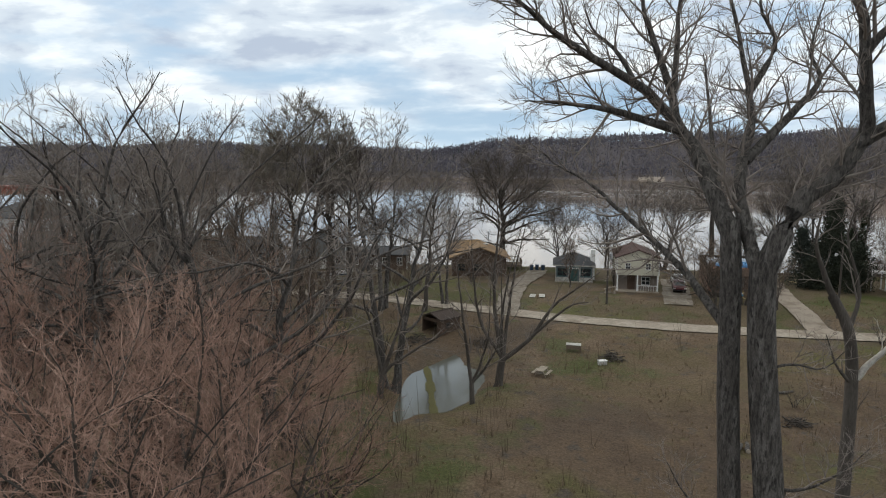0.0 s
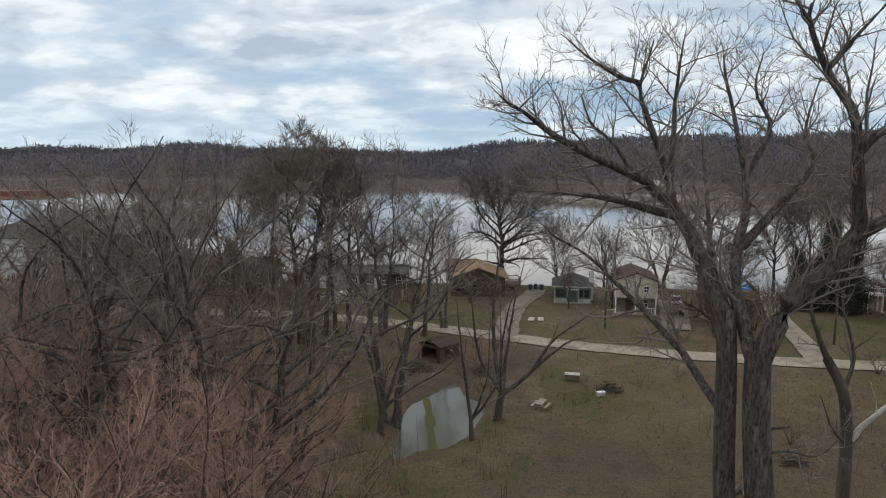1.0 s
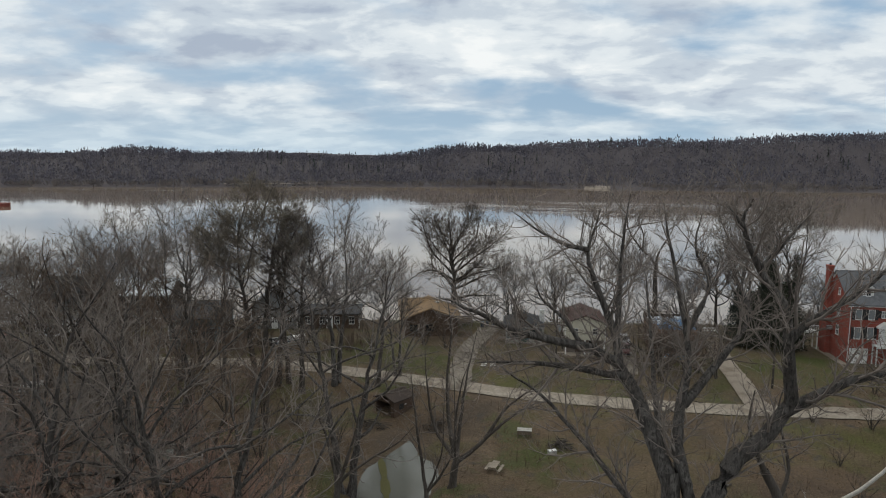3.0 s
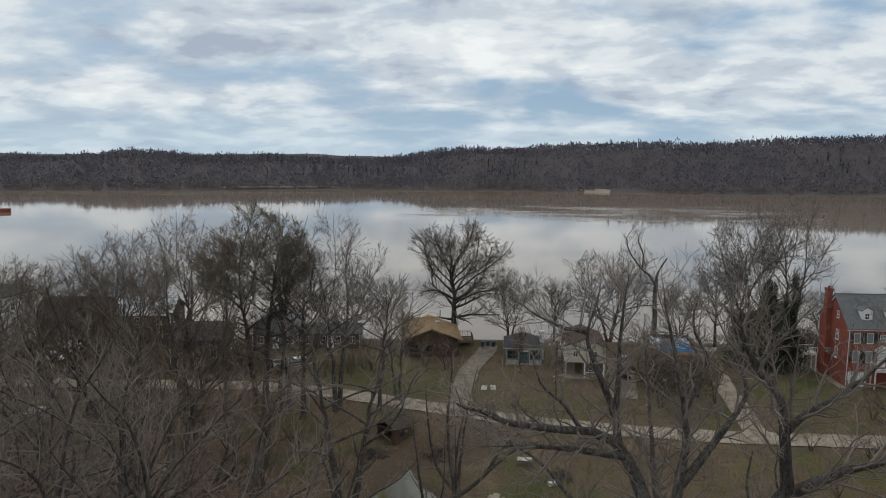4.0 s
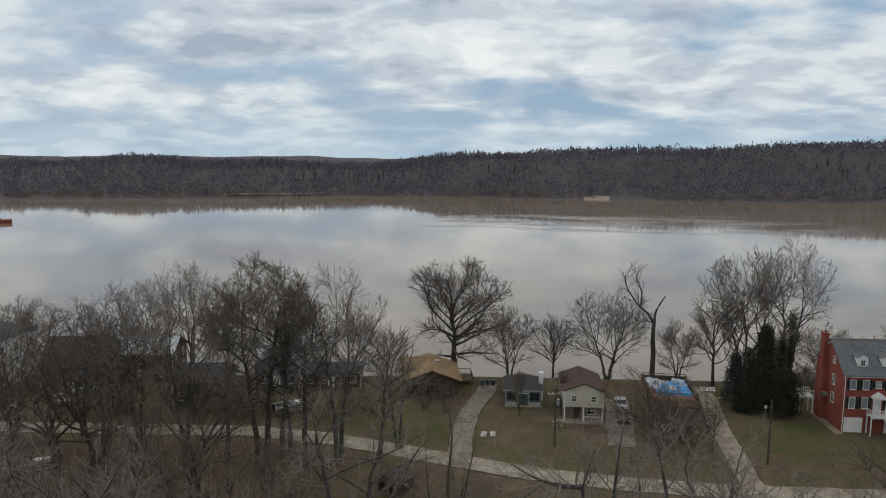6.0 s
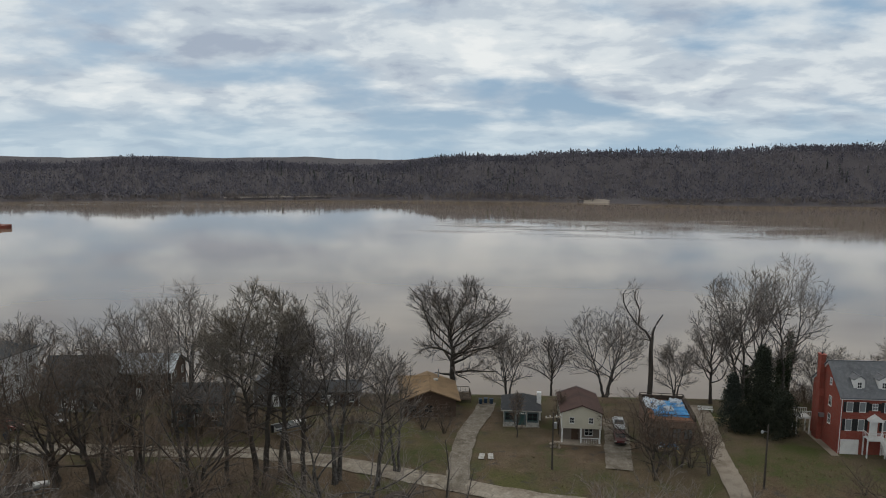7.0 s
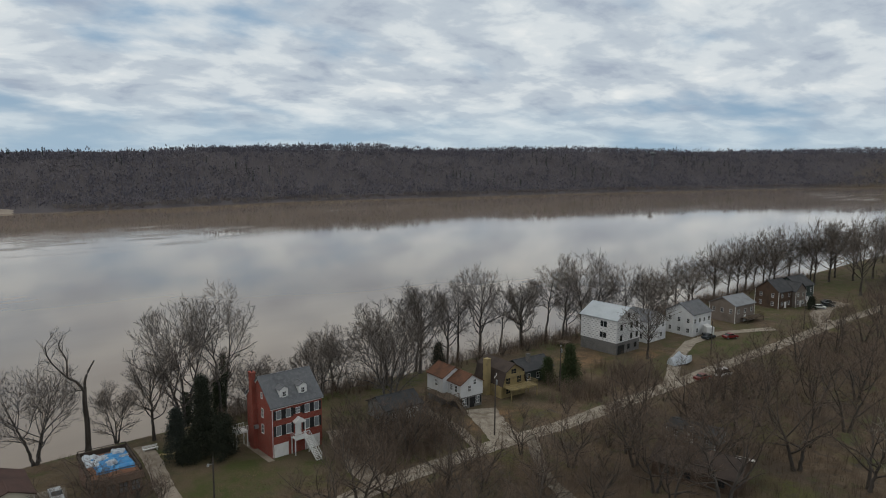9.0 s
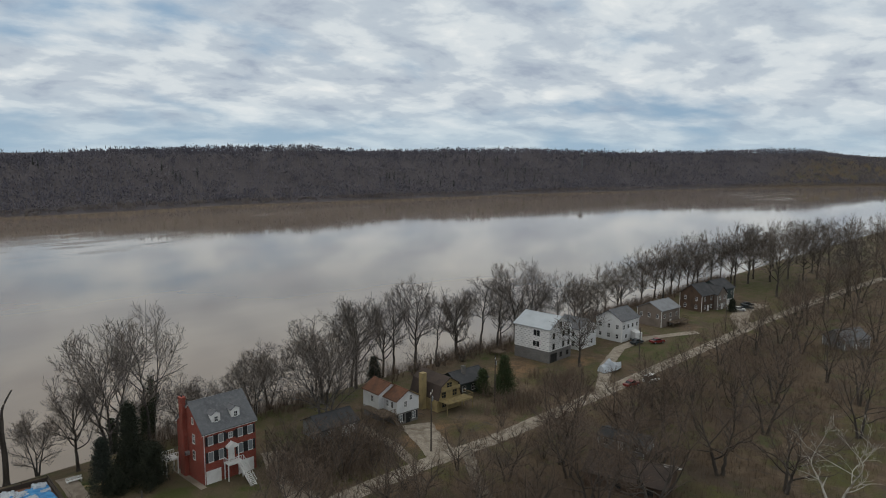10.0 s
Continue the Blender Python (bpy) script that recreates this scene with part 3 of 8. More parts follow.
def build_ground():
    xs = np.concatenate([np.linspace(-2600, -500, 22)[:-1], np.linspace(-500, -110, 27)[:-1], np.linspace(-110, 200, 156)[:-1], np.linspace(200, 420, 45)[:-1], np.linspace(420, 3000, 60)])
    ys = np.concatenate([np.linspace(-1500, -80, 15)[:-1], np.linspace(-80, 30, 23)[:-1], np.linspace(30, 150, 81)[:-1], np.linspace(150, 500, 12)[:-1], np.linspace(500, 1300, 49)[:-1], np.linspace(1300, 2600, 14)])
    X, Y = np.meshgrid(xs, ys)
    Z = height(X, Y)
    nx, ny = len(xs), len(ys)
    idx = np.arange(nx * ny).reshape(ny, nx)
    q = np.stack([idx[:-1, :-1], idx[:-1, 1:], idx[1:, 1:], idx[1:, :-1]], -1).reshape(-1, 4)
    me = quad_mesh("ground", np.stack([X, Y, Z], -1).reshape(-1, 3), q)
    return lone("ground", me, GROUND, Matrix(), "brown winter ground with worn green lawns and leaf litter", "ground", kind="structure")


def quad_mesh(name, verts, quads, tris=None):
    """A mesh of four-cornered faces, and three-cornered ones where given."""
    me = bpy.data.meshes.new(name)
    me.vertices.add(len(verts))
    me.vertices.foreach_set("co", np.ascontiguousarray(verts, dtype=np.float32).ravel())
    corners, starts = quads.ravel(), np.arange(0, quads.size, quads.shape[1])
    if tris is not None and len(tris):
        starts = np.concatenate([starts, quads.size + np.arange(0, tris.size, 3)])
        corners = np.concatenate([corners, tris.ravel()])
    me.loops.add(len(corners))
    me.loops.foreach_set("vertex_index", np.ascontiguousarray(corners, dtype=np.int32))
    me.polygons.add(len(starts))
    me.polygons.foreach_set("loop_start", np.ascontiguousarray(starts, dtype=np.int32))
    me.update(calc_edges=True)
    return me


build_ground()
lone("water", Geo().add([(-2600, 60, WATER_Z), (3000, -700, WATER_Z), (3000, 900, WATER_Z), (-2600, 900, WATER_Z)], [(0, 1, 2, 3)]), RIVER, Matrix(),
     "wide muddy brown river in flood, reflecting the cloudy sky", "river", kind="structure")


def strip(name, line, width, mat, label, lift=0.05, kind="structure", category="road"):
    """A ribbon that follows the ground along a line of points."""
    pts = []
    for (x0, y0), (x1, y1) in zip(line, line[1:]):
        n = max(1, int(math.hypot(x1 - x0, y1 - y0) / 1.1))
        pts += [(x0 + (x1 - x0) * i / n, y0 + (y1 - y0) * i / n) for i in range(n)]
    pts.append(line[-1])
    rnd = random.Random(len(pts))
    g = Geo()
    n = len(pts)
    rows = []
    for i, (x, y) in enumerate(pts):
        a, b = pts[max(0, i - 1)], pts[min(n - 1, i + 1)]
        dx, dy = b[0] - a[0], b[1] - a[1]
        k = math.hypot(dx, dy) or 1
        row = []
        for s in (-1, -0.33, 0.33, 1):
            w = width / 2 * (rnd.uniform(0.92, 1.08) if abs(s) == 1 else 1)
            px, py = x - dy / k * w * s, y + dx / k * w * s
            row.append((px, py, gz(px, py) + lift + 0.04 - 0.04 * abs(s)))
        rows.append(row)
    vs = [p for r in rows for p in r]
    fs = [(4 * i + j, 4 * i + j + 1, 4 * i + j + 5, 4 * i + j + 4) for i in range(n - 1) for j in range(3)]
    return lone(name, g.add(vs, [tuple(reversed(f)) for f in fs]), mat, Matrix(), label, category, kind=kind)


strip("road", ROAD, 4.0, GRAVEL, "narrow pale worn asphalt and gravel lane", lift=0.12)
strip("driveway", [(2, 93.5), (3.0, 104), (4.5, 113), (7.5, 122), (8.5, 127)], 3.3, DIRT, "worn grey dirt driveway beside the brown house", lift=0.14)
strip("driveway", [(40.5, 86.5), (41.5, 96), (43.5, 108), (46.0, 118), (47.2, 126)], 3.0, CONCRETE, "pale concrete boat ramp lane running down to the river", lift=0.14)
strip("driveway", [(70, 85), (70.5, 92), (74, 101), (77.5, 108)], 4.5, CONCRETE, "pale concrete driveway beside the brick house", lift=0.14)
strip("driveway", [(92, 84), (94.5, 92), (97, 105)], 2.2, CONCRETE, "narrow concrete drive with worn edges", lift=0.14)
strip("driveway", [(99, 84), (102, 91), (105.5, 97)], 6.5, GRAVEL, "grey gravel parking area before the white house", lift=0.15)
strip("driveway", [(150, 78), (170, 87), (188, 92), (204, 91), (222, 82)], 3.2, GRAVEL, "looping pale gravel driveway by the white house", lift=0.14)
strip("driveway", [(104.5, 83), (98.5, 76.5), (93.4, 70.1), (90.2, 63.7), (87, 57), (83.5, 47)], 2.4, DIRT, "worn dirt spur lane leaving the road", lift=0.13)
strip("driveway", [(26.2, 99), (27.6, 106), (29.0, 112), (30.2, 119)], 4.0, DIRT, "worn dark dirt drive beside the cream house", lift=0.12)
strip("driveway", [(240, 72.5), (252, 79), (266, 82), (280, 80)], 6.0, CONCRETE, "grey paved forecourt of the brown house", lift=0.15)


def pond(px, py, a, b, turn, z):
    rnd = random.Random(int(a * 10))
    ring = []
    for i in range(64):
        t = 6.2832 * i / 64
        k = 1.2 + 0.1 * math.sin(3 * t + a) + 0.06 * math.sin(7 * t) + rnd.uniform(-0.04, 0.04)
        ring.append(Matrix.Rotation(radians(turn), 4, "Z") @ Vector((a * k * math.cos(t), b * k * math.sin(t), 0)) + Vector((px, py, z)))
    lone("water", Geo().add(ring, [tuple(range(64))]), POND, Matrix(), "shallow grey-green pond in the hollow field", "pond", kind="structure")


for row in PONDS:
    pond(*row, -2.75)


def weed_strip(line, width):
    """A low raft of yellow-green weed lying on the pond."""
    rnd = random.Random(4)
    left, right = [], []
    for i in range(31):
        u = i / 30 * (len(line) - 1)
        k = min(len(line) - 2, int(u))
        x = line[k][0] + (line[k + 1][0] - line[k][0]) * (u - k)
        y = line[k][1] + (line[k + 1][1] - line[k][1]) * (u - k)
        w = width * rnd.uniform(0.5, 1.25) * (0.4 + 0.6 * math.sin(math.pi * (i + 1) / 32))
        left.append((x - w, y, -2.70))
        right.append((x + w, y, -2.70))
    lone("weed_raft", Geo().prism([(p[0], p[1]) for p in left[::-1] + right], -2.76, -2.70), MOSS, Matrix(), "raft of yellow-green weed floating on the pond", "water weed")


weed_strip([(-4.3, 58.5), (-5.3, 65.0), (-6.2, 72.0), (-7.6, 80.0)], 0.45)
weed_strip([(-7.6, 79.6), (-5.8, 80.6), (-4.4, 81.2)], 0.7)

# ---- trees ----
def tubes(name, branches, seed=0):
    """One mesh of tapered tubes; branches: (points, radii, sides). Two sides make a blade with a roll of its own."""
    rnd = np.random.default_rng(seed)
    groups = {}
    for p, r, s in branches:
        groups.setdefault((len(p), s), []).append((p, r))
    verts, quads, base = [], [], 0
    tris = np.zeros((0, 3), int)
    for (n, s), rows in groups.items():
        P = np.array([r[0] for r in rows])
        R = np.array([r[1] for r in rows])
        if n == 2 and s == 2:
            d = P[:, 1] - P[:, 0]
            w = np.cross(d, rnd.normal(0, 1, d.shape))
            w *= 1.35 * R[:, :1] / (np.linalg.norm(w, axis=1, keepdims=True) + 1e-9)
            verts.append(np.stack([P[:, 0] - w, P[:, 0] + w, P[:, 1]], 1).reshape(-1, 3))
            tris = base + np.arange(3 * len(rows)).reshape(-1, 3)
            base += 3 * len(rows)
            continue
        T = np.gradient(P, axis=1)
        T /= np.linalg.norm(T, axis=2, keepdims=True) + 1e-9
        ref = np.where(np.abs(T[..., 2:3]) < 0.9, np.array([0, 0, 1.0]), np.array([1.0, 0, 0]))
        U = np.cross(T, ref)
        U /= np.linalg.norm(U, axis=2, keepdims=True) + 1e-9
        V = np.cross(T, U)
        a = 2 * np.pi * np.arange(s) / s + rnd.uniform(0, 2 * np.pi, (len(rows), 1, 1))
        ring = P[:, :, None] + R[:, :, None, None] * (np.cos(a)[..., None] * U[:, :, None] + np.sin(a)[..., None] * V[:, :, None])
        verts.append(ring.reshape(-1, 3))
        b = len(rows)
        i = np.arange(b)[:, None, None] * n * s + np.arange(n - 1)[None, :, None] * s
        m = 1 if s == 2 else s
        k, k2 = np.arange(m)[None, None], (np.arange(m) + 1)[None, None] % s
        quads.append(np.stack([i + k, i + k2, i + s + k2, i + s + k], -1).reshape(-1, 4) + base)
        base += b * n * s
    return quad_mesh(name, np.concatenate(verts), np.concatenate(quads), tris)


def unit(v):
    return v / (math.sqrt(float(v @ v)) + 1e-9)


UP = np.array([0, 0, 1.0])


class Growth:
    """How a kind of tree fills its crown. For limbs, boughs and sprays in turn: the gap between side shoots, their longest span, angle, upward bend and kink; the twig's radius and the blades' sides."""

    def __init__(self, gap=(0.95, 0.55, 0.27), span=(6.0, 2.3, 0.95), angle=(42, 40, 34), rise=(0.30, 0.28, 0.25), kink=(0.10, 0.14, 0.16), first=(0.22, 0.15, 0.05), twig=0.016, sides=(7, 5, 2, 2), within=None):
        self.gap, self.span, self.angle, self.rise, self.kink, self.first, self.twig, self.sides, self.within = gap, span, angle, rise, kink, first, twig, sides, within


def around(rnd, t, turn, ang):
    """A direction that leaves t at an angle, turned round it."""
    ref = UP if abs(t[2]) < 0.9 else np.array([1.0, 0, 0])
    a = unit(np.cross(t, ref))
    b = np.cross(t, a)
    return t * math.cos(ang) + (a * math.cos(turn) + b * math.sin(turn)) * math.sin(ang)


def smooth_line(guide, n):
    """Points on a smooth curve through the guide's points."""
    g = np.array(guide, float)
    p = np.vstack([2 * g[0] - g[1], g, 2 * g[-1] - g[-2]])
    out = []
    m = len(g) - 1
    for u in np.linspace(0, m, n + 1):
        i = min(m - 1, int(u))
        t = u - i
        a, b, c, d = p[i], p[i + 1], p[i + 2], p[i + 3]
        out.append(0.5 * (2 * b + (c - a) * t + (2 * a - 5 * b + 4 * c - d) * t * t + (3 * b - a - 3 * c + d) * t ** 3))
    return np.array(out)


def grow(rnd, start, way, length, radius, level, G, out, guide=None, tip=0.22):
    """Grows a limb (level 1), bough (2) or spray (3) with all that it bears. guide: points that a shaped limb follows."""
    if guide is not None:
        n = 3 * (len(guide) - 1) + 1
        pts = smooth_line(guide, n)
        length = float(np.linalg.norm(np.diff(pts, axis=0), axis=1).sum())
        pts[1:-1] += rnd.normal(0, 0.008 * length / math.sqrt(n), (n - 1, 3))
    else:
        n = (0, 8, 4, 2)[level]
        d, p = unit(np.array(way, float)), np.array(start, float)
        pts = [p]
        sway = rnd.normal(0, G.kink[level - 1], 3)
        for i in range(n):
            sway = 0.35 * sway + rnd.normal(0, G.kink[level - 1], 3)
            d = unit(d + sway + UP * G.rise[level - 1] / n * (1.3 - d[2]))
            p = p + d * (length / n)
            pts.append(p)
        pts = np.array(pts)
        if G.within is not None:
            ok = G.within(pts)
            if not ok.all():
                k = float(np.argmin(ok)) / n
                if level > 1 and k < 0.3:
                    return
                k = max(0.2, k)
                pts = pts[0] + (pts - pts[0]) * k
                length *= k
    f = np.linspace(0, 1, n + 1)
    radii = np.maximum(radius * (1 - (1 - tip) * f ** 0.85), G.twig * (1.0, 1.0, 0.9, 0.75)[level])
    out[0 if level < 2 else 1].append((pts, radii, G.sides[level - 1]))
    kids = max(1, int(length * (1 - G.first[level - 1]) / G.gap[level - 1] + rnd.uniform(0, 1)))
    if level == 3:
        u = np.sort(rnd.uniform(G.first[2], 1.0, kids))
        x = u * n
        i = np.minimum(n - 1, x.astype(int))
        at = pts[i] + (pts[i + 1] - pts[i]) * (x - i)[:, None]
        t = pts[i + 1] - pts[i]
        t /= np.linalg.norm(t, axis=1, keepdims=True) + 1e-9
        side = rnd.normal(0, 1, (kids, 3))
        side -= (side * t).sum(1, keepdims=True) * t
        side /= np.linalg.norm(side, axis=1, keepdims=True) + 1e-9
        ang = np.radians(G.angle[2] * rnd.uniform(0.5, 1.2, kids))[:, None]
        v = t * np.cos(ang) + side * np.sin(ang) + UP * 0.15
        far = at + v * (G.span[2] * rnd.uniform(0.45, 1.1, kids) * (1.1 - 0.4 * u))[:, None]
        for a, b in zip(at, far):
            out[1].append((np.array([a, b]), np.array([G.twig * 0.75, G.twig * 0.3]), G.sides[3]))
        return
    turn = rnd.uniform(0, 6.28)
    for k in range(kids):
        u = G.first[level - 1] + (1 - G.first[level - 1]) * (k + rnd.uniform(0.1, 0.95)) / kids
        x = u * n
        i = min(n - 1, int(x))
        at = pts[i] + (pts[i + 1] - pts[i]) * (x - i)
        t = unit(pts[i + 1] - pts[i])
        turn += 2.4 + rnd.uniform(-0.6, 0.6)
        w = around(rnd, t, turn, radians(G.angle[level - 1] * rnd.uniform(0.65, 1.25)))
        ln = min(G.span[level - 1], 0.72 * length) * rnd.uniform(0.55, 1.1) * (1.12 - 0.5 * u)
        r = max(G.twig, min(float(radii[i]) * rnd.uniform(0.42, 0.62), 0.02 * ln + 0.012))
        grow(rnd, at, w, ln, r, level + 1, G, out)


def dome(rnd, low, size, wide, lobes, flat):
    """A test for points inside an uneven rounded crown."""
    ph = rnd.uniform(0, 6.28, 4)
    c = low + (size - low) * flat

    def inside(p):
        a = np.arctan2(p[:, 1], p[:, 0])
        h = np.where(p[:, 2] > c, (p[:, 2] - c) / (size - c), (c - p[:, 2]) / (c - low + 0.01))
        k = 1 + lobes * (0.5 * np.sin(2 * a + ph[0] + 2 * h) + 0.5 * np.sin(5 * a + ph[1] + 3 * h) + 0.4 * np.sin(3 * a - 5 * h + ph[2]))
        r = np.hypot(p[:, 0], p[:, 1]) / wide
        return r * r + h * np.abs(h) < k * k
    return inside


def grown_tree(seed, size, low, wide, radius, stems, limbs, bark, twigs, label, name="bare_tree", G=None, leader=0.6, bole=0.28, spread=(70, 24), lobes=0.16, flat=0.42, lean=0.02, splay=0.35):
    """A leafless tree at the origin: one trunk or several stems that bear rising limbs, and a rounded crown of boughs, sprays and twigs."""
    rnd = np.random.default_rng(seed)
    G = G or Growth()
    G.within = dome(rnd, low, size, wide, lobes, flat)
    out = ([], [])
    turn = rnd.uniform(0, 6.28)
    for s in range(stems):
        a = turn + 6.2832 * (s + rnd.uniform(-0.2, 0.2)) / stems
        off = 0.0 if stems == 1 else 1.0
        r0 = radius / math.sqrt(stems) * (1.1 if stems > 1 else 1.0)
        foot = np.array([math.cos(a) * r0 * 1.2 * off, math.sin(a) * r0 * 1.2 * off, -0.3])
        reach = leader * rnd.uniform(0.9, 1.08) if stems > 1 else leader
        top = foot + np.array([math.cos(a) * wide * splay * off + rnd.normal(0, lean) * size, math.sin(a) * wide * splay * off + rnd.normal(0, lean) * size, size * reach])
        mid = foot + (top - foot) * 0.5 - np.array([math.cos(a), math.sin(a), 0]) * wide * splay * 0.12 * off
        n = 10
        line = smooth_line([foot, mid, top], n)
        line[1:-1] += rnd.normal(0, 0.004 * size, (n - 1, 3)) * np.array([1, 1, 0.2])
        f = np.linspace(0, 1, n + 1)
        rad = r0 * (1 - 0.72 * f)
        rad[0] *= 1.4
        out[0].append((line, rad, 9))
        count = max(3, int(round(limbs / stems)))
        az = rnd.uniform(0, 6.28)
        for k in range(count):
            u = bole + (1 - bole) * ((k + rnd.uniform(0.05, 0.8)) / count) ** 0.85
            u = min(u, 0.99)
            x = u * n
            i = min(n - 1, int(x))
            at = line[i] + (line[i + 1] - line[i]) * (x - i)
            az += 2.4 + rnd.uniform(-0.5, 0.5)
            if stems > 1 and rnd.uniform() < 0.6:
                az = a + rnd.normal(0, 0.9)
            v = (u - bole) / (1 - bole)
            tilt = radians((spread[0] + (spread[1] - spread[0]) * v) * rnd.uniform(0.85, 1.15))
            w = np.array([math.cos(az) * math.sin(tilt), math.sin(az) * math.sin(tilt), math.cos(tilt)])
            r = max(G.twig * 2, min(float(rad[i]) * 0.62, r0 * (0.52 - 0.25 * v)))
            grow(rnd, at, w, size * 0.75, r, 1, G, out)
        grow(rnd, line[-1], line[-1] - line[-2], size * 0.5, float(rad[-1]), 1, G, out)
    tree = thing(name, Matrix(), label, "shrub" if "shrub" in name else "tree")
    part("trunk", tubes("trunk", out[0], seed), bark, tree)
    part("crown", tubes("crown", out[1], seed), twigs, tree)
    tree["top"] = max(float(b[0][:, 2].max()) for b in out[1])
    return tree


def leaf_cloud(name, rnd, centres, per, size, spread, flat=1.0):
    """Small leaf blades scattered about centres, as one mesh."""
    C = np.repeat(np.array(centres, float), per, axis=0)
    n = len(C)
    d = rnd.normal(0, 1, (n, 3))
    P = C + d * spread * np.array([1, 1, flat])
    a = rnd.normal(0, 1, (n, 3))
    a /= np.linalg.norm(a, axis=1, keepdims=True)
    b = np.cross(a, rnd.normal(0, 1, (n, 3)))
    b /= np.linalg.norm(b, axis=1, keepdims=True)
    s = size * rnd.uniform(0.6, 1.4, (n, 1))
    v = np.stack([P - a * s, P + b * s * 0.55, P + a * s, P - b * s * 0.55], 1).reshape(-1, 3)
    return quad_mesh(name, v, np.arange(4 * n).reshape(-1, 4))


def set_out(tree, places, group, seed=1):
    """Copies of a tree at (x, y, height) places; the tree itself takes the first."""
    rnd = random.Random(seed)
    top = tree["top"]
    del tree["top"]
    tagged(tree, group=group)
    first = None
    for x, y, h in places:
        k = h / top
        m = Matrix.Translation((x, y, gz(x, y) - 0.1)) @ Matrix.Rotation(rnd.uniform(0, 6.28), 4, "Z") @ Matrix.Diagonal((k * rnd.uniform(0.94, 1.14), k * rnd.uniform(0.94, 1.14), k, 1))
        if first is None:
            first = m
        else:
            copy_thing(tree, m)
    tree.matrix_basis = first


def shaped_tree(name, foot, seed, trunks, limbs, G, bark, twigs, label, group=""):
    """A tree whose main limbs follow lines of their own: trunks and limbs are (radius, radius at the tip as a share, points) in the world."""
    rnd = np.random.default_rng(seed)
    out = ([], [])
    for r, tip, pts in trunks:
        line = smooth_line(pts, 12)
        f = np.linspace(0, 1, 13)
        rad = r * (1 - (1 - tip) * f)
        rad[0] *= 1.35
        out[0].append((line, rad, 10))
    for r, tip, pts in limbs:
        grow(rnd, None, None, 1, r, 1, G, out, pts, tip)
    x, y = foot
    tree = thing(name, Matrix.Translation((x, y, 0)), label, "tree", group)
    inv = Matrix.Translation((-x, -y, 0))
    part("trunk", tubes("trunk", out[0], seed), bark, tree, m=inv)
    part("crown", tubes("crown", out[1], seed), twigs, tree, m=inv)
    return tree, inv


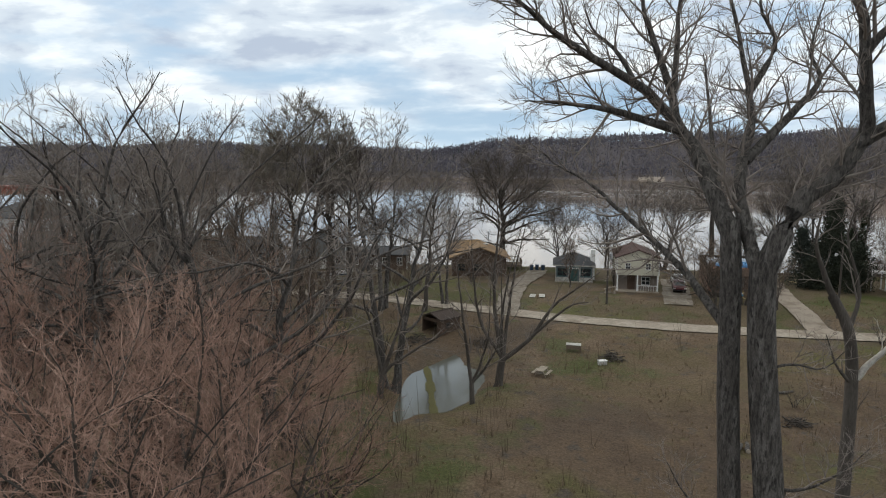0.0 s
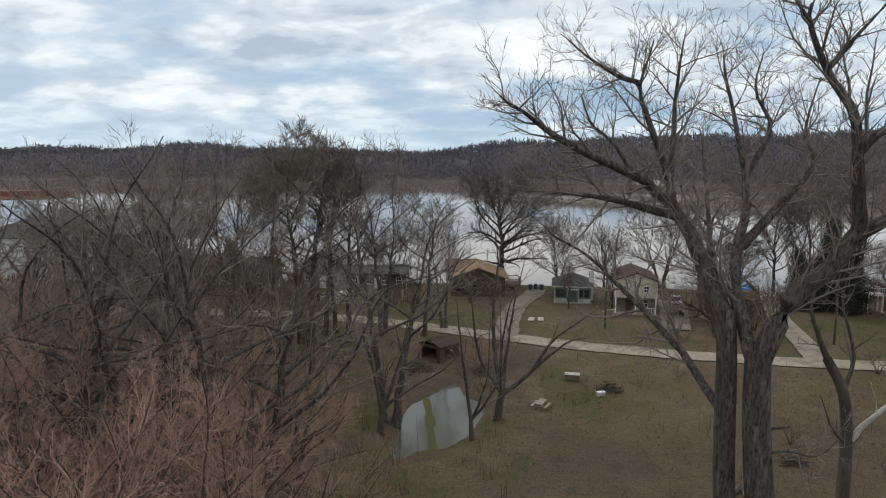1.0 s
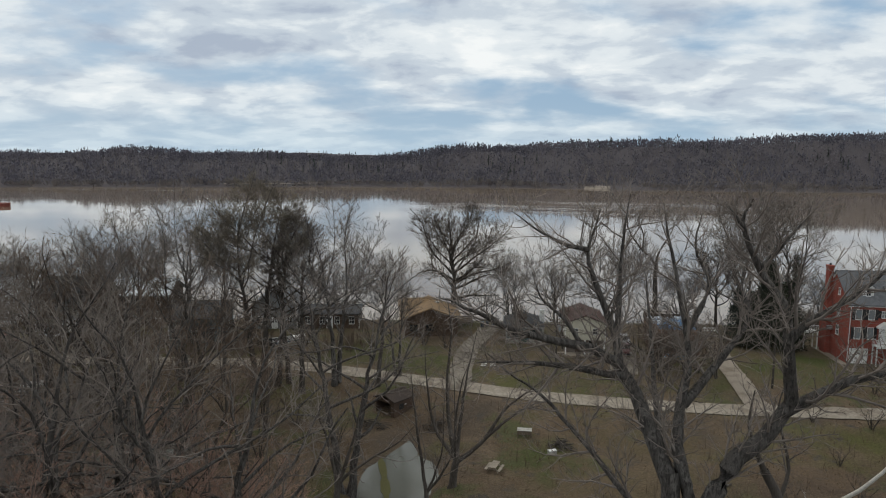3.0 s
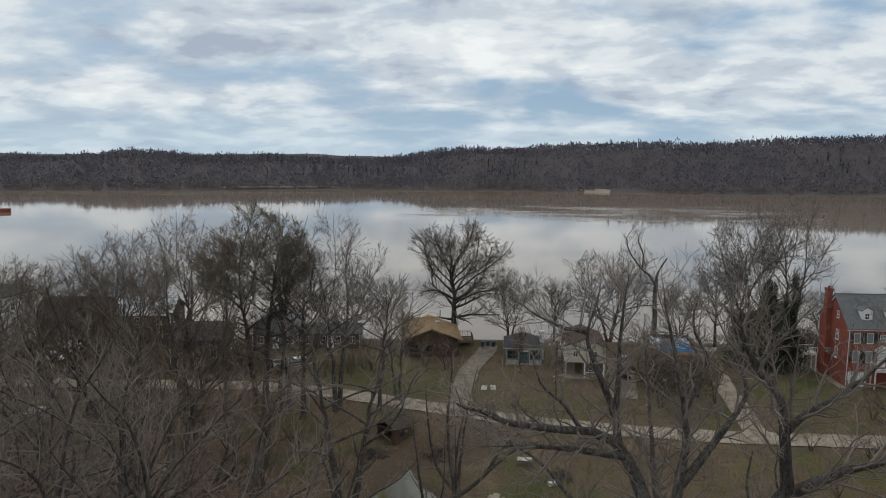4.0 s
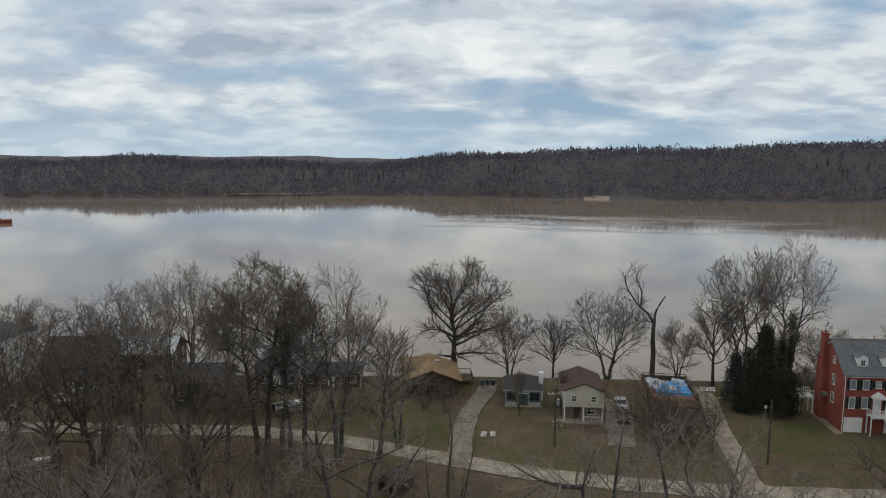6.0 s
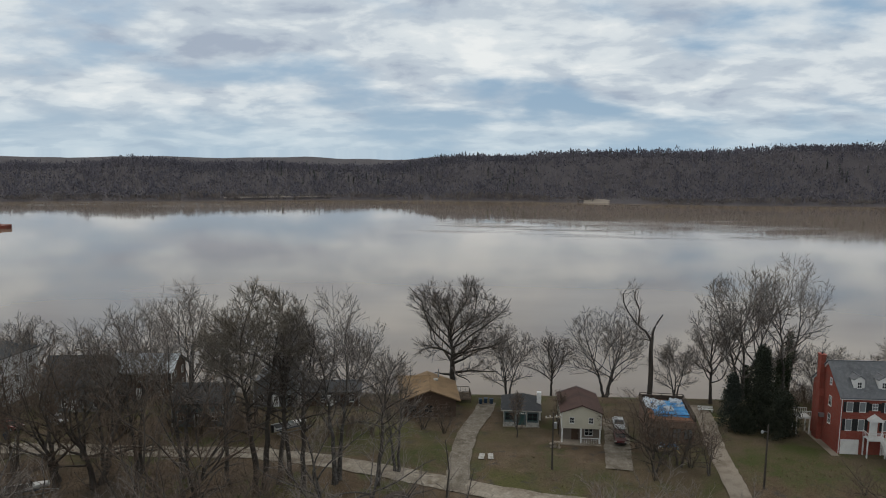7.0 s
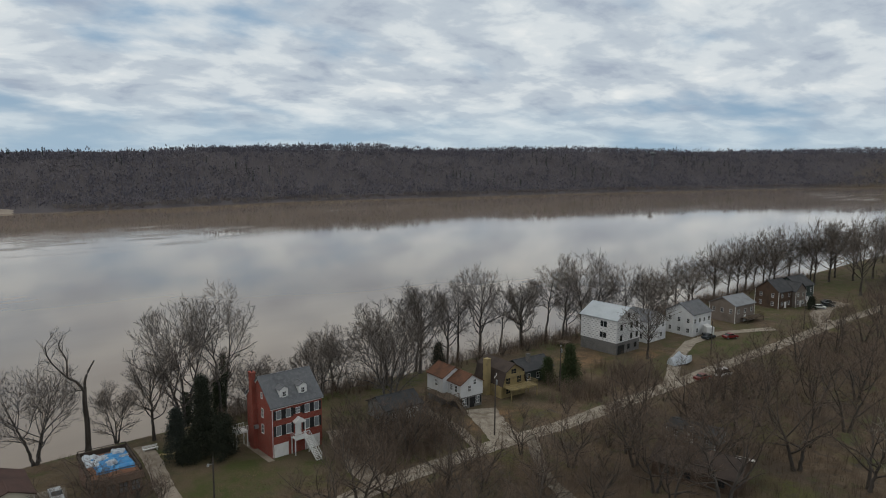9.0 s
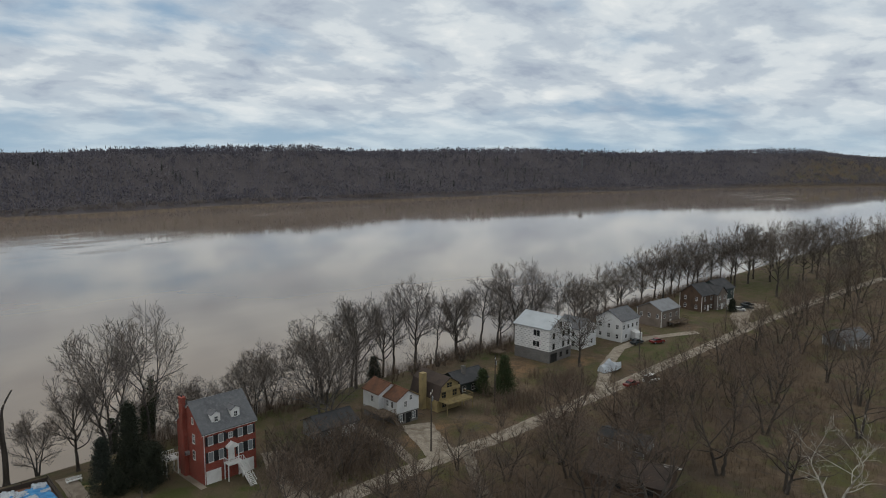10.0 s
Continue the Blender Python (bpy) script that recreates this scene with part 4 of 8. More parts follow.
# the great cottonwood close before the camera
def cottonwood():
    z0 = gz(11.6, 28.0) - 0.3
    G = Growth(gap=(0.42, 0.25, 0.13), span=(3.4, 1.4, 0.62), angle=(52, 48, 42), rise=(0.4, 0.35, 0.3), kink=(0.13, 0.18, 0.18), first=(0.1, 0.1, 0.05), twig=0.009, sides=(8, 5, 3, 2))
    trunks = [(0.66, 0.75, [(12.3, 27.9, z0), (11.9, 27.8, 2.6), (11.5, 27.8, 7.2), (10.9, 27.7, 12.1), (10.6, 27.5, 14.8), (10.5, 27.4, 17.0)]),
              (0.52, 0.72, [(10.6, 28.7, z0), (10.4, 28.7, 2.6), (10.2, 28.6, 6.8), (9.8, 28.4, 11.8), (9.6, 28.2, 16.0), (9.4, 28.1, 18.5)])]
    limbs = [(0.47, 0.6, [(10.5, 27.4, 16.4), (11.6, 27.3, 19.1), (12.9, 27.3, 20.3), (13.8, 27.2, 21.8)]),
             (0.30, 0.12, [(13.8, 27.2, 21.6), (13.3, 26.6, 23.6), (12.7, 26.0, 25.8), (11.5, 25.7, 27.4), (10.7, 25.5, 29.1), (11.0, 25.5, 30.0)]),
             (0.28, 0.12, [(13.4, 27.2, 21.3), (14.9, 26.8, 22.4), (16.0, 26.5, 23.0), (17.2, 26.4, 23.4), (18.7, 26.6, 24.1), (20.6, 27.0, 25.2)]),
             (0.20, 0.12, [(13.0, 26.3, 24.5), (13.7, 26.2, 25.3), (15.3, 26.2, 26.3), (16.4, 26.4, 27.1), (18.2, 26.8, 28.5)]),
             (0.13, 0.15, [(11.5, 25.7, 27.4), (12.3, 25.5, 28.5), (13.3, 25.6, 29.6)]),
             (0.10, 0.15, [(10.7, 25.5, 29.0), (9.9, 25.2, 29.9)]),
             (0.34, 0.10, [(10.4, 27.4, 16.4), (9.9, 28.4, 18.7), (10.2, 29.6, 20.7), (10.8, 30.6, 22.2), (10.9, 31.4, 23.6), (10.5, 32.6, 26.9), (10.3, 33.2, 28.9)]),
             (0.22, 0.12, [(10.4, 29.8, 20.7), (12.6, 31.0, 22.7), (14.0, 32.0, 24.1), (14.0, 33.0, 25.6), (14.9, 34.0, 28.0)]),
             (0.16, 0.12, [(10.9, 31.4, 23.5), (12.1, 32.0, 25.6), (11.5, 32.4, 27.3), (11.8, 32.6, 28.9)]),
             (0.38, 0.10, [(9.4, 28.1, 18.0), (8.4, 29.4, 20.8), (7.7, 30.4, 22.2), (5.9, 28.8, 23.6), (3.1, 26.4, 24.7), (1.5, 25.2, 25.6), (0.3, 24.2, 26.4)]),
             (0.24, 0.12, [(7.7, 30.4, 22.0), (7.6, 31.0, 23.5), (6.6, 30.8, 26.0), (6.2, 30.7, 27.2), (6.7, 30.8, 29.2)]),
             (0.13, 0.12, [(6.2, 30.7, 27.4), (5.1, 30.2, 27.7), (3.8, 29.6, 28.4), (2.7, 29.2, 29.2)]),
             (0.16, 0.12, [(7.7, 31.0, 23.5), (7.9, 31.6, 27.1), (8.3, 32.0, 29.8)]),
             (0.12, 0.12, [(5.7, 28.6, 23.6), (4.9, 28.4, 24.8), (3.9, 28.4, 25.7), (3.5, 28.4, 26.8)]),
             (0.20, 0.10, [(7.9, 30.1, 21.9), (5.1, 29.2, 22.6), (3.2, 28.8, 22.9), (1.3, 28.4, 23.0)]),
             (0.20, 0.10, [(9.6, 28.4, 14.1), (8.3, 30.5, 16.1), (7.3, 32.0, 17.2), (6.0, 33.6, 18.4), (4.7, 34.6, 19.6), (3.3, 35.2, 20.4), (1.9, 35.8, 21.5)]),
             (0.24, 0.10, [(9.5, 28.2, 17.8), (9.5, 30.0, 19.3), (9.9, 32.6, 21.1), (10.3, 35.0, 23.6), (10.2, 36.0, 25.8)]),
             (0.09, 0.15, [(10.2, 28.6, 6.8), (9.2, 28.2, 6.4), (8.2, 28.0, 7.2), (7.4, 27.8, 8.6)]),
             (0.09, 0.15, [(11.4, 27.8, 7.6), (12.8, 27.4, 7.9), (14.0, 27.2, 8.8), (14.8, 27.0, 9.8)]),
             (0.07, 0.2, [(10.8, 27.6, 12.6), (11.8, 27.2, 13.0), (12.8, 27.0, 12.9), (13.6, 26.8, 13.8)])]
    shaped_tree("cottonwood_tree", (11.6, 28.0), 11, trunks, limbs, G, BARK, TWIG, "tall bare two-stemmed cottonwood with thick grey furrowed limbs")


cottonwood()


def broken_tree():
    """A storm-broken stem with one pale torn limb."""
    z0 = gz(20.2, 39.5) - 0.3
    G = Growth(gap=(0.7, 0.4, 0.22), span=(2.6, 1.2, 0.55), twig=0.009, sides=(7, 5, 3, 2))
    trunks = [(0.42, 0.6, [(20.2, 39.5, z0), (20.2, 39.4, 3.4), (20.1, 39.3, 8.6), (19.6, 39.1, 11.5), (18.6, 39.1, 13.4)])]
    limbs = [(0.22, 0.15, [(18.9, 39.1, 12.8), (18.0, 38.9, 14.6), (17.5, 39.0, 16.4), (17.8, 39.2, 18.2)]), (0.15, 0.15, [(19.6, 39.1, 11.4), (20.2, 39.5, 13.6), (19.7, 40.2, 16.4), (20.3, 40.6, 18.6)]),
             (0.13, 0.15, [(20.1, 39.3, 8.4), (19.0, 38.8, 9.6), (18.2, 38.6, 11.4)])]
    tree, inv = shaped_tree("broken_tree", (20.2, 39.5), 5, trunks, limbs, G, DARK_BARK, TWIG, "storm-broken bare tree with a pale torn limb")
    rnd = np.random.default_rng(6)
    torn = ([], [])
    grow(rnd, None, None, 1, 0.2, 1, Growth(gap=(2.4, 1.0, 0.6), span=(1.8, 0.8, 0.4), twig=0.012), torn, [(20.3, 39.2, 8.8), (20.9, 38.9, 9.9), (22.3, 38.4, 11.6), (23.9, 37.8, 13.2), (25.4, 37.4, 15.2)], 0.4)
    part("torn_limb", tubes("torn_limb", torn[0] + torn[1]), PALE_BARK, tree, "pale torn limb with its bark stripped", m=inv)


broken_tree()


def leaning_tree():
    """A many-stemmed tree at the pond's edge with one long limb leaning out."""
    z0 = gz(1.0, 67.5) - 0.3
    f = (1.4, 67.4, 1.0)
    G = Growth(gap=(0.8, 0.5, 0.28), span=(3.4, 1.6, 0.7), kink=(0.13, 0.16, 0.17), twig=0.013, first=(0.2, 0.15, 0.05))
    limbs = [(0.28, 0.12, [f, (3.4, 67.3, 2.6), (5.4, 67.2, 4.6), (7.8, 67.0, 6.6), (9.4, 67.0, 6.9)]), (0.2, 0.12, [(4.2, 67.3, 3.4), (6.2, 67.6, 6.4), (8.6, 68.0, 8.2), (10.6, 68.4, 9.6)]),
             (0.28, 0.12, [f, (0.6, 67.8, 5.0), (0.4, 68.2, 9.0), (0.8, 68.6, 13.6), (0.4, 68.8, 17.2)]), (0.24, 0.12, [f, (1.8, 68.4, 5.0), (2.4, 68.8, 9.4), (3.4, 69.2, 14.0)]),
             (0.22, 0.12, [f, (-0.8, 67.2, 4.6), (-1.6, 67.4, 9.0), (-1.8, 67.8, 13.0)]), (0.18, 0.12, [f, (1.2, 66.2, 4.8), (1.6, 65.4, 9.0), (2.6, 64.8, 12.4)])]
    shaped_tree("leaning_tree", (1.0, 67.5), 21, [(0.42, 0.8, [(1.0, 67.5, z0), (1.2, 67.4, 0.2), (1.5, 67.4, 1.6)])], limbs, G, DARK_BARK, TWIG, "bare many-stemmed tree with a long limb leaning over the field")


leaning_tree()


def crooked_tree(seed, foot, radius, lines, label, bark):
    """A crooked bare tree of a few shaped limbs."""
    x, y = foot
    z0 = gz(x, y) - 0.3
    first = lines[0][0]
    G = Growth(gap=(0.8, 0.5, 0.28), span=(3.6, 1.6, 0.7), angle=(52, 48, 42), kink=(0.16, 0.18, 0.17), twig=0.013, first=(0.15, 0.15, 0.05))
    limbs = [(radius * (0.74, 0.62, 0.55, 0.5)[min(i, 3)], 0.12, pts if i == 0 else [first] + pts) for i, pts in enumerate(lines)]
    shaped_tree("crooked_tree", foot, seed, [(radius, 0.8, [(x, y, z0), ((x + first[0]) / 2, (y + first[1]) / 2, (z0 + first[2]) / 2), first])], limbs, G, bark, TWIG, label, "crooked trees round the pond")


crooked_tree(41, (-1.4, 62.8), 0.26, [[(-1.5, 62.7, 0.0), (-2.2, 62.8, 4.9), (-2.7, 62.7, 8.7), (-2.9, 62.5, 11.4)], [(-0.2, 62.8, 1.7), (0.9, 63.2, 3.9), (1.1, 63.6, 8.2), (0.8, 64, 13.0)], [(-0.5, 62.2, 2.7), (0.0, 61.6, 5.1), (0.2, 61.2, 10.6)]], "bare forked tree at the edge of the pond", DARK_BARK)
crooked_tree(42, (-10.2, 63.9), 0.34, [[(-9.9, 63.9, 0.3), (-9.0, 64.0, 2.8), (-8.3, 64.6, 5.2), (-7.4, 65.2, 9.6)], [(-8.9, 64.0, 1.2), (-6.7, 64.3, 2.7), (-4.3, 64.5, 4.1), (-2.6, 64.9, 5.8)], [(-10.9, 63.4, 5.4), (-11.5, 63.0, 7.6), (-10.4, 62.4, 11.0)]], "bare tree with a limb reaching over the pond", DARK_BARK)
crooked_tree(43, (-29.7, 81.9), 0.36, [[(-29.9, 81.8, 3.2), (-30.6, 81.6, 8.0), (-32.0, 81.0, 11.3), (-33.4, 80.4, 15.1)], [(-29.1, 82.1, 4.2), (-27.4, 82.7, 7.2), (-24.4, 83.6, 7.9)], [(-30.0, 81.7, 6.1), (-28.1, 82.4, 10.1), (-25.5, 83.3, 14.1)]], "pale grey crooked bare tree in the low field", BARK)
crooked_tree(44, (-25.2, 61.6), 0.34, [[(-25.0, 61.6, 2.2), (-23.7, 62.1, 4.6), (-22.7, 62.5, 7.9), (-20.4, 62.6, 11.6)], [(-26.2, 61.2, 5.2), (-28.4, 60.6, 8.4), (-29.4, 60, 12.6)], [(-24.6, 63.0, 5.0), (-24.2, 64.6, 10.0), (-25.0, 65, 14.0)]], "grey bare tree with a bent trunk in the low field", BARK)
crooked_tree(45, (-36.2, 54.8), 0.42, [[(-35.6, 55.0, 2.8), (-36.8, 55.2, 6.6), (-39.2, 55.4, 10.0), (-40.6, 55.2, 14.6)], [(-34.0, 55.2, 5.4), (-31.6, 55.4, 8.6), (-30.8, 55.6, 13.4)], [(-35.8, 53.8, 6.4), (-35.2, 52.8, 11.0), (-36.0, 52, 15.6)]], "old dark bare tree with a curved trunk", DARK_BARK)

def half_dead_tree():
    """A straight trunk with one long living limb and a broken stub."""
    x, y = 40.3, 132.9
    z0 = gz(x, y) - 0.3
    G = Growth(gap=(0.6, 0.42, 0.25), span=(3.4, 1.7, 0.8), twig=0.018)
    limbs = [(0.3, 0.12, [(x, y, 10), (x - 1.0, y, 12), (x - 2.8, y + 0.4, 13.6), (x - 5.0, y + 0.6, 16.6), (x - 5.8, y, 19.4), (x - 4.6, y - 0.4, 21.6)]), (0.2, 0.12, [(x - 2.6, y + 0.4, 13.4), (x - 2.4, y + 1, 16.4), (x - 3.4, y + 1.2, 19.0), (x - 2.6, y + 1, 21.0)]),
             (0.15, 0.12, [(x - 0.2, y, 10.5), (x - 2.2, y - 0.8, 11.0), (x - 4.2, y - 1.2, 10.2)])]
    trunks = [(0.52, 0.66, [(x, y, z0), (x + 0.1, y, 4), (x - 0.1, y, 8), (x, y, 11)]), (0.26, 0.5, [(x, y, 10.2), (x + 0.2, y, 12.4), (x + 0.9, y, 14.0), (x + 1.9, y, 15.6)])]
    shaped_tree("half_dead_tree", (x, y), 3, trunks, limbs, G, DARK_BARK, DARK_TWIG, "half-dead bare tree with one long limb and a broken stub")


half_dead_tree()


BANK_GROWTH = dict(gap=(0.62, 0.44, 0.3), span=(4.6, 2.1, 0.95), twig=0.023)
tree_a = grown_tree(1, 24, 4.0, 9.4, 0.62, 1, 25, DARK_BARK, DARK_TWIG, "bare spreading oak with a dark trunk on the riverbank", G=Growth(gap=(0.55, 0.4, 0.27), span=(5.0, 2.2, 1.0), kink=(0.13, 0.17, 0.17), rise=(0.2, 0.25, 0.2), twig=0.024), leader=0.6, bole=0.28, spread=(90, 26), lobes=0.08, flat=0.5)
tree_b = grown_tree(2, 22, 5.0, 6.2, 0.40, 1, 17, DARK_BARK, DARK_TWIG, "tall bare grey-brown tree on the riverbank", G=Growth(**BANK_GROWTH), leader=0.6, bole=0.4, spread=(60, 18))
tree_c = grown_tree(3, 18, 2.5, 7.4, 0.46, 3, 22, BARK, DARK_TWIG, "bare many-stemmed tree on the riverbank", G=Growth(**BANK_GROWTH), leader=0.44, bole=0.36, spread=(66, 24), splay=0.36, flat=0.58)
tree_e = grown_tree(5, 28, 15.0, 6.6, 0.56, 2, 34, DARK_BARK, OLIVE_TWIG, "large bare tree with a dense rounded crown of fine twigs", G=Growth(gap=(0.36, 0.26, 0.17), span=(4.4, 2.0, 1.1), twig=0.026), leader=0.62, bole=0.45, spread=(66, 42), lobes=0.05, flat=0.36, splay=0.38)
tree_f = grown_tree(6, 22, 7.0, 5.2, 0.34, 1, 13, DARK_BARK, DARK_TWIG, "slender dark bare tree with a high crown", G=Growth(**BANK_GROWTH), leader=0.72, bole=0.46, spread=(68, 34), lean=0.04, lobes=0.22)
tree_g = grown_tree(7, 18, 2.5, 7.8, 0.46, 2, 15, DARK_BARK, BROWN_TWIG, "bare two-stemmed tree with crooked limbs", G=Growth(gap=(0.8, 0.5, 0.3), span=(4.6, 2.0, 0.9), kink=(0.18, 0.2, 0.2), twig=0.019), leader=0.5, bole=0.32, spread=(76, 36), lobes=0.22)
tree_h = grown_tree(8, 19, 2.0, 7.0, 0.52, 4, 26, DARK_BARK, RED_TWIG, "bare maple with reddish budding twigs", G=Growth(gap=(0.5, 0.3, 0.12), span=(3.2, 1.5, 0.7), twig=0.0075, sides=(6, 4, 2, 2)), leader=0.6, bole=0.22, spread=(66, 32), splay=0.42)
tree_i = grown_tree(9, 18, 2.0, 6.2, 0.44, 3, 22, DARK_BARK, RED_TWIG, "young bare maple with fine reddish twigs", G=Growth(gap=(0.5, 0.3, 0.12), span=(3.0, 1.5, 0.7), twig=0.0075, sides=(6, 4, 2, 2)), leader=0.62, bole=0.22, spread=(64, 32), splay=0.42)
tree_j = grown_tree(10, 18, 2.0, 8.4, 0.48, 2, 16, DARK_BARK, BROWN_TWIG, "bare vase-shaped tree with arching limbs", G=Growth(gap=(0.72, 0.5, 0.34), span=(4.4, 2.0, 0.95), kink=(0.14, 0.18, 0.18), twig=0.019), leader=0.48, bole=0.3, spread=(74, 36), splay=0.38, flat=0.55)
tree_k = grown_tree(12, 17, 4.0, 6.4, 0.32, 2, 10, PALE_BARK, PALE_TWIG, "pale-barked bare sycamore in the low field", name="sycamore_tree", G=Growth(gap=(0.9, 0.6, 0.4), span=(3.6, 1.6, 0.8), kink=(0.22, 0.26, 0.2), twig=0.016, sides=(7, 5, 3, 2)), leader=0.5, bole=0.4, spread=(66, 24), lobes=0.25, splay=0.45)
tree_l = grown_tree(13, 27, 7.0, 7.4, 0.54, 2, 18, BARK, TWIG, "tall bare grey-barked tree close to the field edge", G=Growth(gap=(0.7, 0.4, 0.2), span=(3.8, 1.7, 0.75), kink=(0.14, 0.17, 0.17), twig=0.0105, sides=(7, 5, 3, 2)), leader=0.62, bole=0.36, spread=(70, 38), lobes=0.24, splay=0.35)
tree_m = grown_tree(14, 22, 5.0, 8.2, 0.40, 1, 16, DARK_BARK, DARK_TWIG, "bare rounded tree down the riverbank", G=Growth(gap=(0.95, 0.7, 0.5), span=(5.0, 2.4, 1.3), twig=0.04, sides=(5, 3, 2, 2)), leader=0.42, bole=0.5, spread=(66, 16))
tree_n = grown_tree(15, 18, 2.5, 8.0, 0.42, 2, 13, DARK_BARK, BROWN_TWIG, "bare brown tree in the woods beside the lane", G=Growth(gap=(0.95, 0.68, 0.5), span=(4.6, 2.1, 1.15), kink=(0.15, 0.18, 0.18), twig=0.03, sides=(5, 3, 2, 2)), leader=0.5, bole=0.3, spread=(76, 38), splay=0.38)
tree_o = grown_tree(16, 24, 8.5, 5.6, 0.42, 2, 20, BARK, TWIG, "bare grey tree with a rounded fan of fine twigs", G=Growth(gap=(0.55, 0.36, 0.24), span=(4.4, 2.0, 0.95), twig=0.019), leader=0.5, bole=0.5, spread=(56, 22), lobes=0.1, flat=0.5, splay=0.28)

BANK_ROW = "bare trees along the riverbank"
LANE_ROW = "bare trees along the lane"
FIELD = "bare trees in the low field"
set_out(tree_a, [(2.2, 132.5, 24)], BANK_ROW, 1)
set_out(tree_b, [(21.9, 136.8, 15), (50.0, 127.4, 17.5), (113.0, 123.5, 23.5), (127.7, 129.1, 22.7), (136.9, 126.1, 26), (156.4, 127.5, 22.5), (106, 130, 17), (149, 122, 19)], BANK_ROW, 2)
set_out(tree_c, [(12.4, 129.6, 15), (58.4, 132.6, 28), (31.3, 131.1, 18.5), (45.2, 132.7, 12.5), (80.3, 136.5, 13.5), (92.6, 130.3, 16.5), (91.4, 138.5, 15), (74, 134, 14), (-79.4, 132.9, 16), (-18.6, 137.0, 15), (177.7, 120.9, 26), (101.8, 122.2, 21.5), (90.7, 108.7, 22), (86, 126, 15), (67, 137, 14)], BANK_ROW, 3)
set_out(tree_e, [(-25.5, 95.0, 31.5)], LANE_ROW, 5)
set_out(tree_f, [(-23.3, 96.9, 26), (-21.6, 97.4, 24), (129.7, 127.1, 22.7), (144.9, 126.1, 19.5), (158.7, 121.2, 23), (164.8, 119.7, 21.5), (-9.1, 95.4, 21), (114.4, 126.9, 23.2), (-19.4, 94.6, 25)], LANE_ROW, 6)
set_out(tree_o, [(-14.8, 96.6, 29), (-50, 101, 25), (-31, 97.5, 26), (-55, 104, 22), (-63, 100, 22), (-6.5, 99.5, 19), (-37.6, 98.8, 29.5), (-44.2, 98.7, 27), (-57.9, 134.7, 20), (-48.4, 133.6, 23.5), (64.4, 128.6, 29)], LANE_ROW, 14)
set_out(tree_g, [(-49.2, 96.5, 23), (-45, 70, 15), (-30, 57, 13), (-52, 78, 14), (-21, 80, 12), (-44, 56, 15), (-60, 72, 15), (35.5, 100.5, 10), (31.2, 98.5, 8.5), (38.8, 97.5, 8), (123.4, 70.6, 16), (101.5, 54.6, 14.5), (-66, 92, 21), (143, 55, 16), (152, 66, 14), (104, 44, 18), (138, 57, 16), (158, 49, 18), (98, 50, 14)], LANE_ROW, 7)
set_out(tree_h, [(-14.6, 24.6, 19.6), (-19.8, 30.5, 20.4), (-13.4, 30.8, 18.0), (-27, 38, 20.4), (-25.5, 29, 19)], FIELD, 8)
set_out(tree_i, [(-14.8, 38.5, 17.4), (-19.5, 43, 18.0), (-31, 33, 18), (-10.8, 33, 14.0), (-9.2, 40, 10.5), (-25.5, 50.5, 17), (-36.5, 44, 19), (-15, 51, 12.5)], FIELD, 9)
set_out(tree_j, [(-33.0, 84, 24), (56, 78.5, 14.5), (131.0, 60.7, 15.5), (-54.9, 96.6, 22), (-24, 66, 20), (128.9, 31, 19), (90, 68.8, 11.5), 
                 (77, 78, 12), (108, 62, 15), (96, 78, 10), (119, 51, 17), (128, 42, 20), (90, 58, 12), (66, 80, 11), (84, 76, 11), (62.5, 82, 15), (74, 70, 13), (100, 70, 13), (112, 66, 14), (119.8, 70.5, 15), (130, 62.7, 17), (80, 62, 14), (68, 62, 14)], FIELD, 10)
for lx, ly, lean, head, size in ((33.4, 105.8, -38, 0.75, 0.5), (32.4, 103.2, -12, 2.2, 0.36)):
    copy_thing(tree_g, Matrix.Translation((lx, ly, gz(lx, ly) - 0.15)) @ Matrix.Rotation(radians(lean), 4, "Y") @ Matrix.Rotation(head, 4, "Z") @ Matrix.Scale(size, 4))
tree_p = grown_tree(17, 9, 1.4, 1.7, 0.13, 1, 16, DARK_BARK, BROWN_TWIG, "slender upright bare tree on the lawn", name="upright_tree", G=Growth(gap=(0.4, 0.26, 0.14), span=(1.8, 1.0, 0.5), twig=0.017), leader=0.75, bole=0.16, spread=(35, 12))
set_out(tree_p, [(12.4, 111.0, 8.2), (19.4, 112.4, 8.0)], "upright trees before the cottage", 17)
set_out(tree_l, [(-14.7, 40.6, 27.5), (-27.5, 45, 27), (-31, 40.5, 26.5), (-36, 50, 26), (-22, 47, 25.5), (-24.5, 36.0, 28.5), (-20.6, 39.4, 27.5), (-9.6, 67.0, 26)], FIELD, 12)
set_out(tree_k, [(126, 23, 17.5)], FIELD, 11)
